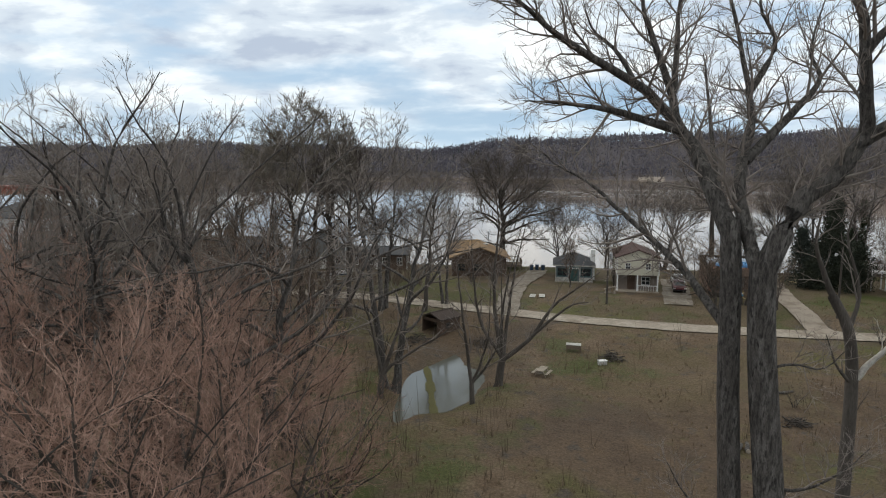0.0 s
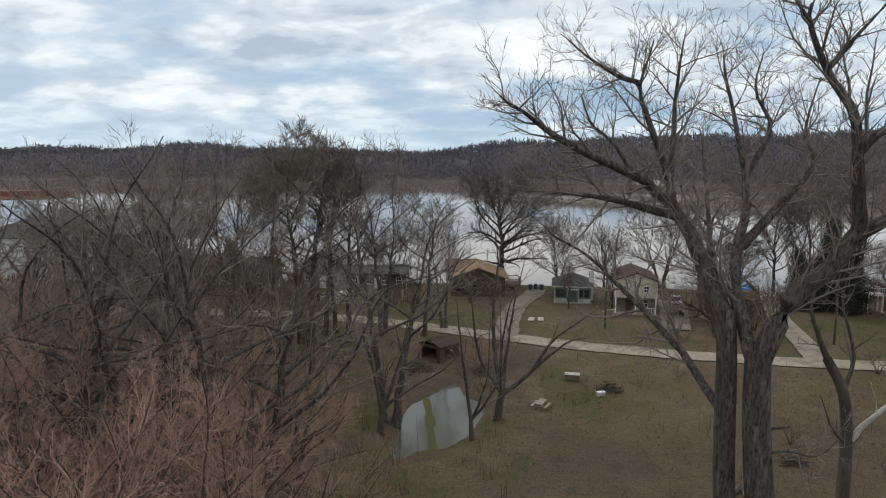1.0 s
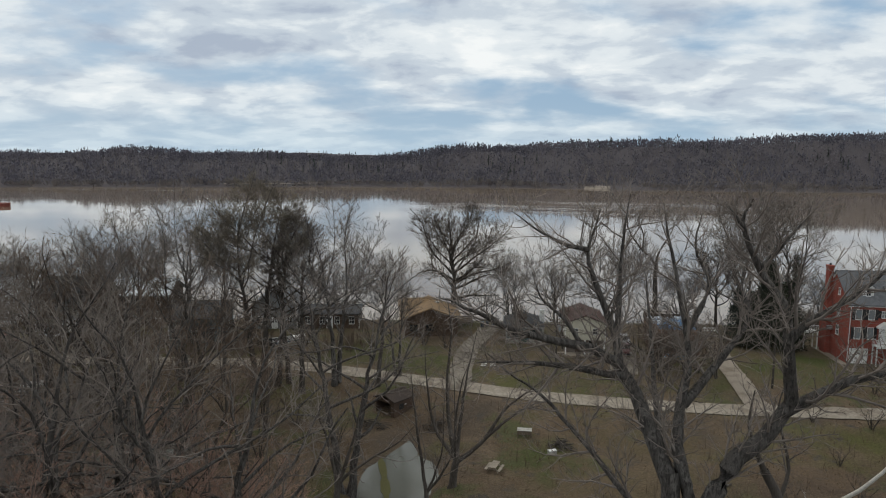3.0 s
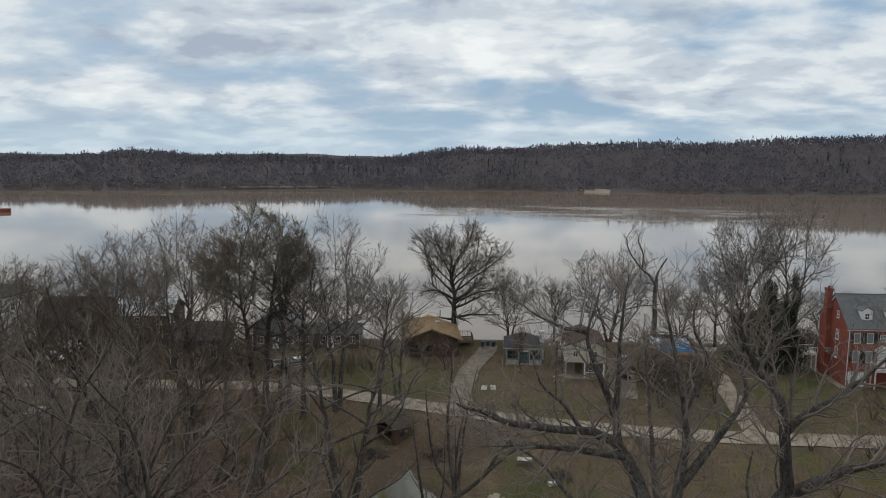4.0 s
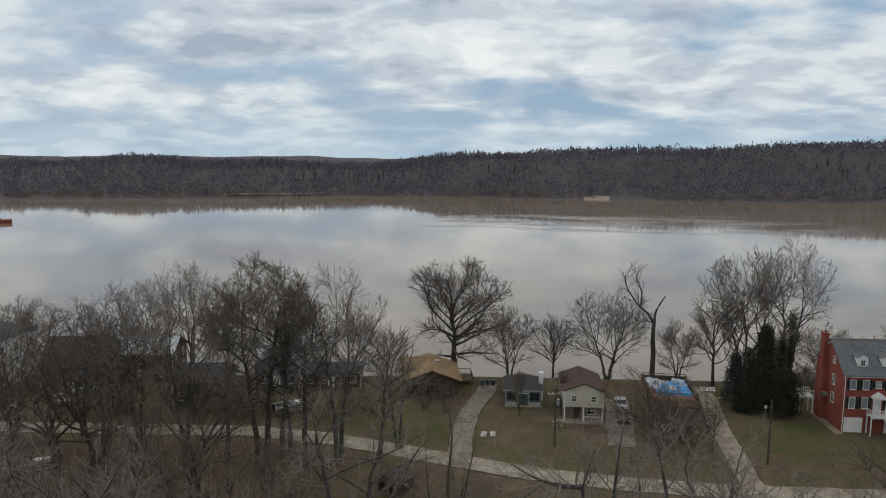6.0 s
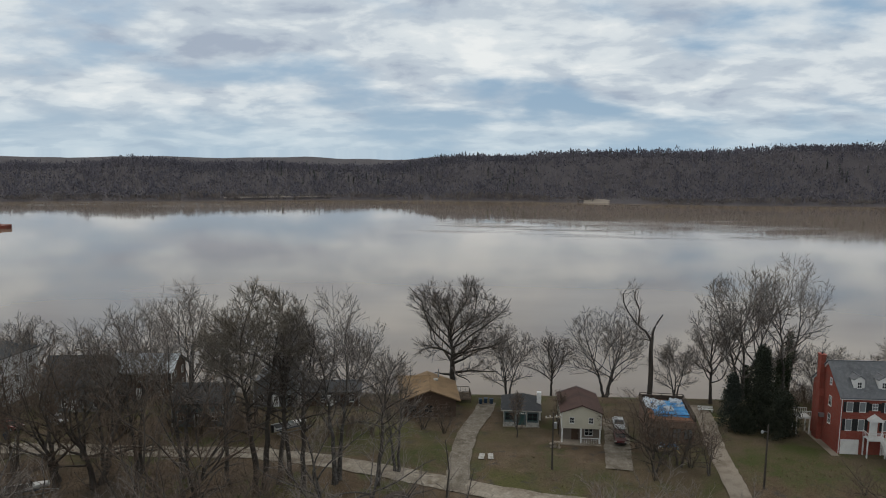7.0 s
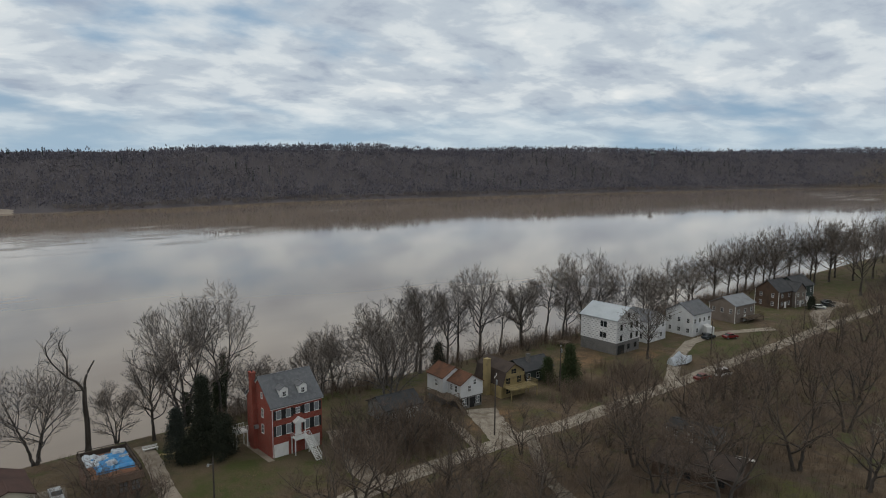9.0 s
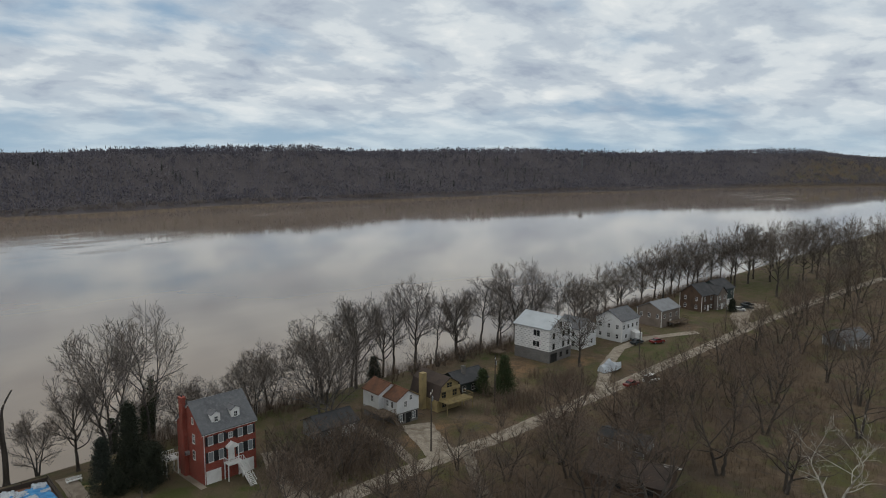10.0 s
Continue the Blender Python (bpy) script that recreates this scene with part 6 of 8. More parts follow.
# red brick house: garage level, two storeys and an attic with two dormers
def red_brick_house():
    h = house("three-storey red brick house with grey roof and dormers", 61.6, 105.4, -4)
    W, D, H = 9.9, 9.6, 9.2
    wall = part("wall", wall_block(0, W, 0, D, -0.4, H, 4.2, "x"), RED_BRICK, h)
    part("roof", roof_gable(0, W, 0, D, H, 4.2, "x", 0.3), SHINGLE_GREY, h, "grey shingle roof")
    part("eaves_board", Geo().box(-0.25, W + 0.25, -0.22, -0.06, H - 0.38, H - 0.12), WHITE_PAINT, h)
    part("eaves_board", Geo().box(-0.25, W + 0.25, D + 0.06, D + 0.22, H - 0.38, H - 0.12), WHITE_PAINT, h)
    for xx in (-0.06, W + 0.06):
        for yy in (-0.1, D + 0.1):
            part("rake_board", Geo().beam((xx, yy, H - 0.12), (xx, D / 2, H + 4.08), 0.1, 0.26), WHITE_PAINT, h, "white gable trim")
    part("downspout", Geo().tube((0.08, -0.1, 0.1), (0.08, -0.1, H - 0.3), 0.06, 0.06, 6), WHITE_PAINT, h)
    for x in (3.0, 6.7):
        dormer(h, x, 1.05, H + 0.9, 1.6, 1.55, 3.0)
    for x in (1.3, 3.2, 6.9, 8.8):
        window(wall, x, 0, 6.9, "front", 0.85, 1.45, shutters=BLACK_PAINT, bars=False)
        window(wall, x, 0, 3.9, "front", 0.85, 1.7, shutters=BLACK_PAINT, bars=False)
    window(wall, 5.05, 0, 7.2, "front", 0.75, 0.95, shutters=BLACK_PAINT)
    # entrance with a pediment over a raised landing
    door(wall, 5.05, 0, 3.1, "front", 1.0, 2.1, WHITE_PAINT, "white panelled front door")
    porch = part("portico", wall_block(4.0, 6.1, -1.0, -0.02, 5.6, 5.85, 0.75, "y"), WHITE_PAINT, h, "white pedimented portico")
    for x in (4.12, 5.98):
        part("column", Geo().tube((x, -0.85, 3.1), (x, -0.85, 5.6), 0.11, 0.09, 10), WHITE_PAINT, porch)
    deck(h, 3.6, 6.5, -1.5, -0.03, 3.05, WHITE_PAINT, sides="fl")
    stairs(h, 6.0, -1.5, 3.0, 15, "front", 1.1)
    garage_door(wall, 1.7, 0, 0.0, "front", 2.5, 2.25)
    garage_door(wall, 8.0, 0, 0.0, "front", 2.5, 2.25)
    # outside chimney and openings of the gable wall
    ch = part("chimney", Geo().box(-0.75, -0.01, 5.6, 7.4, -0.4, 7.4).add([(-0.75, 5.6, 7.4), (-0.01, 5.6, 7.4), (-0.01, 7.4, 7.4), (-0.75, 7.4, 7.4), (-0.75, 5.95, 8.5), (-0.01, 5.95, 8.5), (-0.01, 7.05, 8.5), (-0.75, 7.05, 8.5)],
             [(0, 1, 5, 4), (1, 2, 6, 5), (2, 3, 7, 6), (3, 0, 4, 7)]).box(-0.75, -0.01, 5.95, 7.05, 8.5, 14.1).box(-0.83, 0.07, 5.87, 7.13, 13.8, 14.15), RED_BRICK, h, "tall red brick chimney")
    part("flue", Geo().tube((-0.4, 6.5, 14.1), (-0.4, 6.5, 14.5), 0.16, 0.14, 8), SHINGLE_DARK, ch)
    window(wall, 0, 3.6, 10.0, "left", 0.55, 1.0)
    window(wall, 0, 3.4, 6.6, "left", 0.8, 1.5)
    window(wall, 0, 3.4, 3.7, "left", 0.8, 1.5)
    ac = part("air_conditioner", Geo().box(-0.75, -0.02, 5.0, 5.55, 4.0, 4.6), GALVANISED, h, "window air conditioner")
    part("grille", Geo().box(-0.78, -0.76, 5.05, 5.5, 4.05, 4.55), SHINGLE_DARK, ac)
    deck(h, -3.2, -0.9, 7.6, 9.4, 3.0, WHITE_PAINT, sides="flb")
    part("front_walk", Geo().box(-1.2, -0.05, -0.9, 9.0, -0.35, 0.06), CONCRETE, h)


def yellow_house():
    h = house("narrow cream two-storey house with red-brown roof and porch", 19.2, 108.7, -5)
    W, D, H = 6.2, 9.0, 5.2
    low = part("wall", Geo().box(0, W, 1.6, D, -0.4, 2.55), TAN_SIDING, h, "tan recessed ground-floor wall")
    up = part("upper_wall", wall_block(0, W, 0, D, 2.55, H, 1.15, "y"), CREAM_SIDING, h)
    part("roof", roof_gable(0, W, 0, D, H, 1.15, "y", 0.3), SHINGLE_BROWN, h, "red-brown shingle roof")
    trim_lines(h, 0, W, 0, D, 2.5, H)
    part("porch_slab", Geo().box(-0.1, W + 0.1, -0.6, 1.58, -0.3, 0.12), CONCRETE, h)
    for x in (0.12, W / 2, W - 0.12):
        part("porch_post", Geo().box(x - 0.1, x + 0.1, 0.02, 0.22, 0.12, 2.55), WHITE_PAINT, h)
    window(up, 1.6, 0, 3.5, "front", 0.65, 0.85)
    window(up, 4.6, 0, 3.5, "front", 0.65, 0.85)
    window(up, 0, 3.0, 3.3, "left", 0.8, 1.1)
    window(up, 0, 6.4, 3.3, "left", 0.8, 1.1)
    door(low, 2.3, 1.6, 0.12, "front", 0.95, 2.05, BROWN_SIDING, "dark front door")
    window(low, 4.5, 1.6, 0.9, "front", 1.2, 1.1)
    rg = Geo()
    for x in np.linspace(W / 2 + 0.2, W - 0.3, 8):
        rg.box(x - 0.02, x + 0.02, 0.1, 0.14, 0.12, 0.95)
    rg.box(W / 2 + 0.1, W - 0.2, 0.08, 0.16, 0.9, 1.0)
    part("railing", rg, WHITE_PAINT, h)


def green_cottage():
    h = house("small grey-green cottage with dark hip roof and white chimney", 10.6, 116.4, -5)
    W, D, H = 6.0, 6.5, 2.7
    wall = part("wall", Geo().box(0, W, 0, D, -0.4, H), BLUE_SIDING, h)
    part("roof", roof_hip(0, W, 0, D, H, 1.7, 0.45), SHINGLE_DARK, h, "dark hip roof")
    part("fascia", Geo().box(-0.45, W + 0.45, -0.47, -0.42, H - 0.12, H + 0.1).box(-0.47, -0.42, -0.45, D + 0.45, H - 0.12, H + 0.1), GREY_BOARD, h)
    part("chimney_stack", Geo().box(W - 0.3, W + 0.45, 2.6, 3.3, 0, 5.0), WHITE_PAINT, h, "white painted chimney")
    for x in (1.1, W - 1.1):
        window(wall, x, 0, 0.95, "front", 1.5, 1.2, trim=TEAL_PAINT)
        part("panel", Geo().box(x - 1.0, x + 1.0, -0.9, -0.84, 0.15, 0.85), GREY_BOARD, h)
    door(wall, W / 2, 0, 0.1, "front", 0.9, 2.0, TEAL_PAINT, "dark teal door")
    part("porch_slab", Geo().box(-0.1, W + 0.1, -1.0, -0.02, -0.3, 0.1), CONCRETE, h)
    part("sign", Geo().box(W / 2 - 0.95, W / 2 + 0.95, -0.5, -0.44, 2.05, 2.55), TEAL_PAINT, h, "teal name board with pale unreadable lettering")
    bars = Geo()
    for i in range(5):
        bars.box(W / 2 - 0.75 + i * 0.32, W / 2 - 0.53 + i * 0.32, -0.515, -0.5, 2.17, 2.43)
    part("lettering", bars, WHITE_PAINT, h)
    for x in (0.05, 2.1, W - 2.1, W - 0.05):
        part("porch_post", Geo().box(x - 0.06, x + 0.06, -0.92, -0.8, 0.1, H), GREY_BOARD, h)


def brown_house():
    h = house("low brown wooden house with broad tan shingle roof", -6.6, 119.4, 4)
    W, D, H = 9.2, 9.5, 3.2
    wall = part("wall", wall_block(0, W, 0, D, -0.4, H, 1.7, "y"), BROWN_SIDING, h)
    part("roof", roof_gable(0, W, 0, D, H, 1.7, "y", 0.75, 0.2), SHINGLE_TAN, h, "broad tan shingle roof")
    wing = part("wing_wall", wall_block(-0.5, W / 2, 4.2, 9.0, 2.0, H + 0.75, 1.25, "x"), BROWN_SIDING, h)
    part("wing_roof", roof_gable(-0.5, W / 2, 4.2, 9.0, H + 0.75, 1.25, "x", 0.5, 0.18), SHINGLE_TAN, h, "tan shingle roof over a side wing")
    window(wing, -0.5, 6.6, 2.6, "left", 1.1, 0.9, trim=BROWN_SIDING)
    part("skylight", Geo().box(5.6, 6.4, 6.0, 7.0, 4.55, 4.75), GREY_BOARD, h, "pale roof patch")
    for x in (1.6, 4.4):
        window(wall, x, 0, 0.9, "front", 1.3, 1.2, trim=BROWN_SIDING)
    door(wall, 6.8, 0, 0.1, "front", 1.0, 2.05, BROWN_SIDING)
    part("vent_pipe", Geo().tube((6.4, 5.0, 5.6), (6.4, 5.0, 7.1), 0.1, 0.1, 8), GALVANISED, h)
    deck(h, 9.4, 12.6, 6.5, 10.5, 0.9, DECK_WOOD, sides="bfr")


def roof_terrace_building():
    h = house("flat-roofed brick garage with a tarpaulin-covered roof terrace", 33.3, 109.9, -8)
    W, D, H = 7.3, 10.3, 3.5
    wall = part("wall", Geo().box(0, W, 0, D, -0.4, H), WEATHERED_BRICK, h)
    part("parapet", Geo().box(-0.15, 0.15, 0.15, D, H, H + 0.55).box(W - 0.15, W + 0.15, 0.15, D, H, H + 0.55).box(-0.15, W + 0.15, D, D + 0.2, H, H + 0.75), DARK_TIMBER, h, "dark timber parapet")
    for i in range(30):
        part("floor_board", Geo().box(0.2, W - 0.2, 0.25 + i * 0.32, 0.54 + i * 0.32, H + 0.02, H + 0.08), ORANGE_WOOD, h)

    def sheet(x0, x1, y0, y1, z, amp, seed, nx=18, ny=18):
        r = np.random.default_rng(seed)
        ph = r.uniform(0, 6, 6)
        g = Geo()
        vs = []
        for j in range(ny + 1):
            for i in range(nx + 1):
                u, v = i / nx, j / ny
                x, y = x0 + (x1 - x0) * u + 0.15 * math.sin(9 * v + ph[0]), y0 + (y1 - y0) * v + 0.15 * math.sin(8 * u + ph[1])
                zz = z + amp * (0.5 + 0.5 * math.sin(7 * u + 3 * v + ph[2]) * math.cos(6 * v - 4 * u + ph[3])) + amp * 0.5 * abs(math.sin(17 * u + ph[4]) * math.sin(15 * v + ph[5]))
                vs.append((x, y, zz if 0 < i < nx and 0 < j < ny else z))
        fs = [(j * (nx + 1) + i, j * (nx + 1) + i + 1, (j + 1) * (nx + 1) + i + 1, (j + 1) * (nx + 1) + i) for j in range(ny) for i in range(nx)]
        return g.add(vs, fs)

    part("tarpaulin", sheet(1.3, W - 0.35, 1.9, 8.9, H + 0.09, 0.34, 4, 30, 34), BLUE_TARP, h, "crumpled blue tarpaulin")
    for x0, x1, y0, y1, z, seed in ((0.25, 2.5, 5.2, 9.9, 0.14, 5), (3.3, 4.7, 3.8, 5.4, 0.3, 6), (2.3, 3.9, 6.4, 8.2, 0.32, 8), (4.9, 6.9, 8.3, 9.9, 0.16, 7), (5.5, 6.7, 5.8, 6.6, 0.3, 9)):
        part("sheeting", sheet(x0, x1, y0, y1, H + z, 0.4, seed), WHITE_TARP, h, "crumpled pale plastic sheeting")
    part("apron", Geo().prism([(-0.75, H - 0.85), (-0.7, H - 0.97), (0.25, H + 0.0), (0.25, H + 0.12)], -0.3, W + 0.3, Matrix(((0, 0, 1, 0), (1, 0, 0, 0), (0, 1, 0, 0), (0, 0, 0, 1)))), BROWN_SIDING, h, "sloping brown board apron over the front wall")
    for i in range(4):
        x = 0.95 + i * 1.8
        fr = part("window", Geo().box(x - 0.62, x + 0.62, -0.08, 0.02, 0.6, 2.5), DARK_TIMBER, wall)
        for a in (-0.32, 0.3):
            part("pane", Geo().box(x + a - 0.24, x + a + 0.26, -0.1, -0.06, 0.75, 1.5), CLOUDED_PANE, fr, "grey clouded pane")
            part("pane", Geo().box(x + a - 0.24, x + a + 0.26, -0.1, -0.06, 1.62, 2.35), CLOUDED_PANE, fr, "grey clouded pane")
    for px in (0.0, W / 2, W):
        for py in (0.0, D * 0.5, D):
            if px in (0.0, W) or py in (0.0, D):
                part("rail_post", Geo().box(px - 0.07, px + 0.07, py - 0.07, py + 0.07, H + 0.4, H + 1.15), DARK_TIMBER, h)
    for a, b in (((0, 0), (W, 0)), ((0, D), (W, D)), ((0, 0), (0, D)), ((W, 0), (W, D))):
        part("top_rail", Geo().beam((a[0], a[1], H + 1.12), (b[0], b[1], H + 1.12), 0.1, 0.09), DARK_TIMBER, h)
    lr = Geo()
    lr.beam((W + 0.1, 0.4, H + 0.6), (W + 1.4, 1.8, 0.1), 0.08, 0.1).beam((W + 0.1, 9.0, H + 0.6), (W + 2.2, 10.0, 0.1), 0.08, 0.1)
    part("brace", lr, DARK_TIMBER, h)


def grey_garage():
    h = house("grey weathered garage behind bare trees", 86, 104, -8)
    W, D, H = 8.5, 7.0, 2.8
    wall = part("wall", wall_block(0, W, 0, D, -0.4, H, 1.7, "x"), GREY_SIDING, h)
    part("roof", roof_gable(0, W, 0, D, H, 1.7, "x", 0.4), SHINGLE_DARK, h)
    garage_door(wall, 6.2, 0, 0, "front", 2.6, 2.2)
    window(wall, 2.0, 0, 1.0, "front", 1.0, 1.1)


def white_split_house():
    h = house("white-sided split-roof house with rust shingles over grey block", 102.4, 99.6, -8)
    W, D, H = 5.6, 4.4, 5.3
    low = part("wall", Geo().box(0, W, 0, D, -0.4, 2.5), GREY_BRICK, h, "grey block ground floor")
    up = part("upper_wall", wall_block(-0.1, W + 0.1, -0.1, D, 2.5, H, 1.7, "y"), WHITE_SIDING, h)
    part("roof", roof_gable(-0.1, W + 0.1, -0.1, D, H, 1.7, "y", 0.3), SHINGLE_RUST, h, "rust-coloured shingles")
    back = part("rear_wall", wall_block(-1.4, W - 0.8, D + 0.02, D + 5.6, 2.0, H + 0.6, 1.7, "y"), WHITE_SIDING, h)
    part("rear_base", Geo().box(-1.3, W - 0.9, D + 0.1, D + 5.5, -0.4, 2.0), GREY_BRICK, h)
    part("rear_roof", roof_gable(-1.4, W - 0.8, D + 0.02, D + 5.6, H + 0.6, 1.7, "y", 0.3), SHINGLE_RUST, h, "rust-coloured shingles")
    trim_lines(h, -0.1, W + 0.1, -0.1, D, 2.5, H)
    window(up, 2.2, -0.1, 3.6, "front", 0.6, 1.2)
    window(up, 3.6, -0.1, 4.9, "front", 0.6, 1.0)
    window(up, -0.1, 1.4, 3.5, "left", 0.7, 1.3)
    window(up, -0.1, 3.0, 3.5, "left", 0.7, 1.3)
    window(back, -1.4, D + 2.2, 3.8, "left", 0.8, 1.3)
    for x in (1.0, 4.5):
        window(low, x, 0, 0.7, "front", 0.9, 1.4, shutters=BLACK_PAINT)
    door(low, 3.0, 0, 0.0, "front", 0.9, 2.05, BLACK_PAINT)
    deck(h, -3.4, -0.15, 0.2, D + 3.5, 2.6, DECK_WOOD, sides="fl")
    stairs(h, -1.0, 0.1, 2.5, 12, "front", 1.0, DECK_WOOD)


def gambrel_house():
    h = house("yellow gambrel house with dark roof and a raised deck", 113.6, 98.2, -8)
    W, D = 7.0, 9.0
    prof = [(0, 2.6), (0.9, 5.6), (W / 2, 7.2), (W - 0.9, 5.6), (W, 2.6)]
    base = part("wall", Geo().box(0, W, 0, D, -0.4, 2.6), YELLOW_WOOD, h)
    vs = [(x, y, z) for y in (0, D) for x, z in prof]
    up = part("gable_wall", Geo().add(vs, [(0, 1, 2, 3, 4)[::-1], (5, 6, 7, 8, 9)] + [(i, (i + 1) % 5, 5 + (i + 1) % 5, 5 + i) for i in range(5)]), YELLOW_WOOD, h)
    g = Geo()
    for a, b in zip(prof, prof[1:]):
        g.beam(((a[0] + b[0]) / 2, -0.5, (a[1] + b[1]) / 2 + 0.1), ((a[0] + b[0]) / 2, D + 0.4, (a[1] + b[1]) / 2 + 0.1), 0.16, 0.16)
    rg = Geo()
    for a, b in zip(prof, prof[1:]):
        rg.add([(a[0], -0.5, a[1] + 0.05), (b[0], -0.5, b[1] + 0.05), (b[0], D + 0.4, b[1] + 0.05), (a[0], D + 0.4, a[1] + 0.05), (a[0], -0.5, a[1] + 0.22), (b[0], -0.5, b[1] + 0.22), (b[0], D + 0.4, b[1] + 0.22), (a[0], D + 0.4, a[1] + 0.22)],
               [(3, 2, 1, 0), (4, 5, 6, 7), (0, 1, 5, 4), (1, 2, 6, 5), (2, 3, 7, 6), (3, 0, 4, 7)])
    part("roof", rg, DARK_BROWN_SHINGLE, h, "dark brown gambrel roof")
    part("chimney", Geo().box(-1.3, -0.1, 3.5, 4.7, -0.3, 8.2), YELLOW_WOOD, h, "tall yellow-clad chimney")
    window(up, W / 2, 0, 4.9, "front", 1.4, 1.2, trim=YELLOW_WOOD)
    for x in (1.9, 5.1):
        window(up, x, 0, 2.9, "front", 1.2, 1.4, trim=YELLOW_WOOD)
    window(base, 2.0, 0, 0.8, "front", 1.2, 1.1, trim=YELLOW_WOOD)
    deck(h, 0.3, W + 1.0, -3.0, -0.02, 2.6, YELLOW_WOOD, sides="flr")
    part("balcony_rail", Geo().box(0.8, W - 0.8, -0.6, -0.52, 4.5, 5.3), YELLOW_WOOD, h)


def dark_green_house():
    h = house("low dark green house among shrubs", 124.8, 101.2, -10)
    W, D, H = 9.0, 7.0, 3.0
    wall = part("wall", wall_block(0, W, 0, D, -0.4, H, 1.8, "x"), GREEN_SIDING, h)
    part("roof", roof_gable(0, W, 0, D, H, 1.8, "x", 0.4), SHINGLE_DARK, h)
    for x in (1.6, 4.5, 7.4):
        window(wall, x, 0, 0.9, "front", 0.9, 1.3)
    part("chimney", Geo().box(3.0, 3.8, 2.0, 2.8, 3, 6.2), GREY_BRICK, h)


def wrapped_house():
    """A tall house under construction in printed house wrap on a block storey."""
    h = house("unfinished tall house in white house wrap on grey block", 161.0, 99.4, -3)
    W, D, H = 10.6, 11.6, 9.4
    low = part("wall", Geo().box(0, W, 0, D, -0.4, 3.2), GREY_BRICK, h, "grey concrete block storey")
    up = part("upper_wall", wall_block(-0.05, W + 0.05, -0.05, D + 0.05, 3.2, H, 2.7, "y"), HOUSEWRAP, h)
    part("roof", roof_gable(-0.05, W + 0.05, -0.05, D + 0.05, H, 2.7, "y", 0.4), METAL_ROOF, h, "pale standing-seam metal roof")
    sm = Geo()
    for i in range(24):
        y = -0.4 + i * 0.53
        for s, x0 in ((-1, -0.45), (1, W + 0.45)):
            sm.beam((x0, y, H - 0.2 + 0.22), (W / 2, y, H + 2.7 + 0.2), 0.05, 0.05)
    part("seam", sm, METAL_ROOF, h)
    pr = Geo()
    for r in range(11):
        z = 3.6 + r * 0.55
        for i in range(9):
            u = (i + 0.5 * (r % 2)) * 1.25 + 0.2
            if u < D - 0.6:
                pr.box(-0.062, -0.052, u, u + 0.6, z, z + 0.12)
            if u < W - 0.6:
                pr.box(u, u + 0.6, -0.062, -0.052, z, z + 0.12)
    tagged(part("printed_marks", pr, WRAP_PRINT, h, "rows of grey printed marks"), kind="stuff")
    for y in (3.6, 4.7):
        window(up, -0.05, y, 7.2, "left", 0.8, 1.3, trim=BLACK_PAINT)
    for y in (1.2, 2.3):
        window(up, -0.05, D - 1.0 - y * 0.0 - (y - 1.2) - 5.8, 4.2, "left", 0.8, 1.3, trim=BLACK_PAINT)
    for x in (2.0, 6.6, 9.2):
        window(up, x, -0.05, 6.6, "front", 0.8, 1.4, trim=BLACK_PAINT)
        window(up, x, -0.05, 3.7, "front", 0.8, 1.4, trim=BLACK_PAINT)
    window(up, W / 2, -0.05, 9.6, "front", 0.8, 1.1, trim=BLACK_PAINT)
    garage_door(low, 2.2, 0, 0, "front", 2.6, 2.3, BLACK_PAINT)
    for x in (5.6, 8.8):
        window(low, x, 0, 1.0, "front", 0.9, 1.2, trim=BLACK_PAINT)


def far_house(label, x, y, turn, W, D, H, rise, along, wall_mat, roof_mat, rows, garage=False, side="left", hip=False, shut=None, porch=False):
    """A plainer house: walls, roof, windows in rows (height, count) on the front and one side."""
    h = house(label, x, y, turn)
    wall = part("wall", wall_block(0, W, 0, D, -0.5, H, 0 if hip else rise, along), wall_mat, h)
    part("roof", roof_hip(0, W, 0, D, H, rise) if hip else roof_gable(0, W, 0, D, H, rise, along, 0.4), roof_mat, h)
    trim_lines(h, 0, W, 0, D, -0.3, H - 0.1)
    for z, nf, ns in rows:
        for i in range(nf):
            window(wall, W * (i + 0.5) / nf, 0, z, "front", 0.85, 1.25, shutters=shut)
        for i in range(ns):
            window(wall, 0 if side == "left" else W, D * (i + 0.5) / ns, z, side, 0.85, 1.25)
    if garage:
        garage_door(wall, W * 0.72, 0, 0, "front", 2.6, 2.2)
    else:
        door(wall, W * 0.5, 0, 0.05, "front")
    if porch:
        deck(h, W * 0.3, W + 1.5, -2.6, -0.05, 1.6, DECK_WOOD, sides="fr")
    return h


def low_brown_house():
    """A low dark house, half hidden by brush."""
    h = house("low dark house with brown roof behind thickets", 107.6, 58.6, -80)
    W, D, H = 14.0, 8.6, 2.6
    wall = part("wall", wall_block(0, W, 0, D, -0.5, H, 2.1, "x"), BROWN_SIDING, h)
    part("roof", roof_gable(0, W, 0, D, H, 2.1, "x", 0.5), DARK_BROWN_SHINGLE, h, "dark brown shingle roof")
    for x in (2.5, 6.0, 11.5):
        window(wall, x, 0, 0.8, "front", 1.0, 1.1, trim=DARK_TIMBER)
    door(wall, 8.6, 0, 0.05, "front", 0.95, 2.0, BROWN_SIDING)
    part("awning", Geo().beam((W - 1.5, D * 0.5, H + 2.2), (W + 1.6, D * 0.5 + 0.6, H + 2.0), 0.9, 0.06), GREY_BOARD, h, "pale plank lying over the roof end")


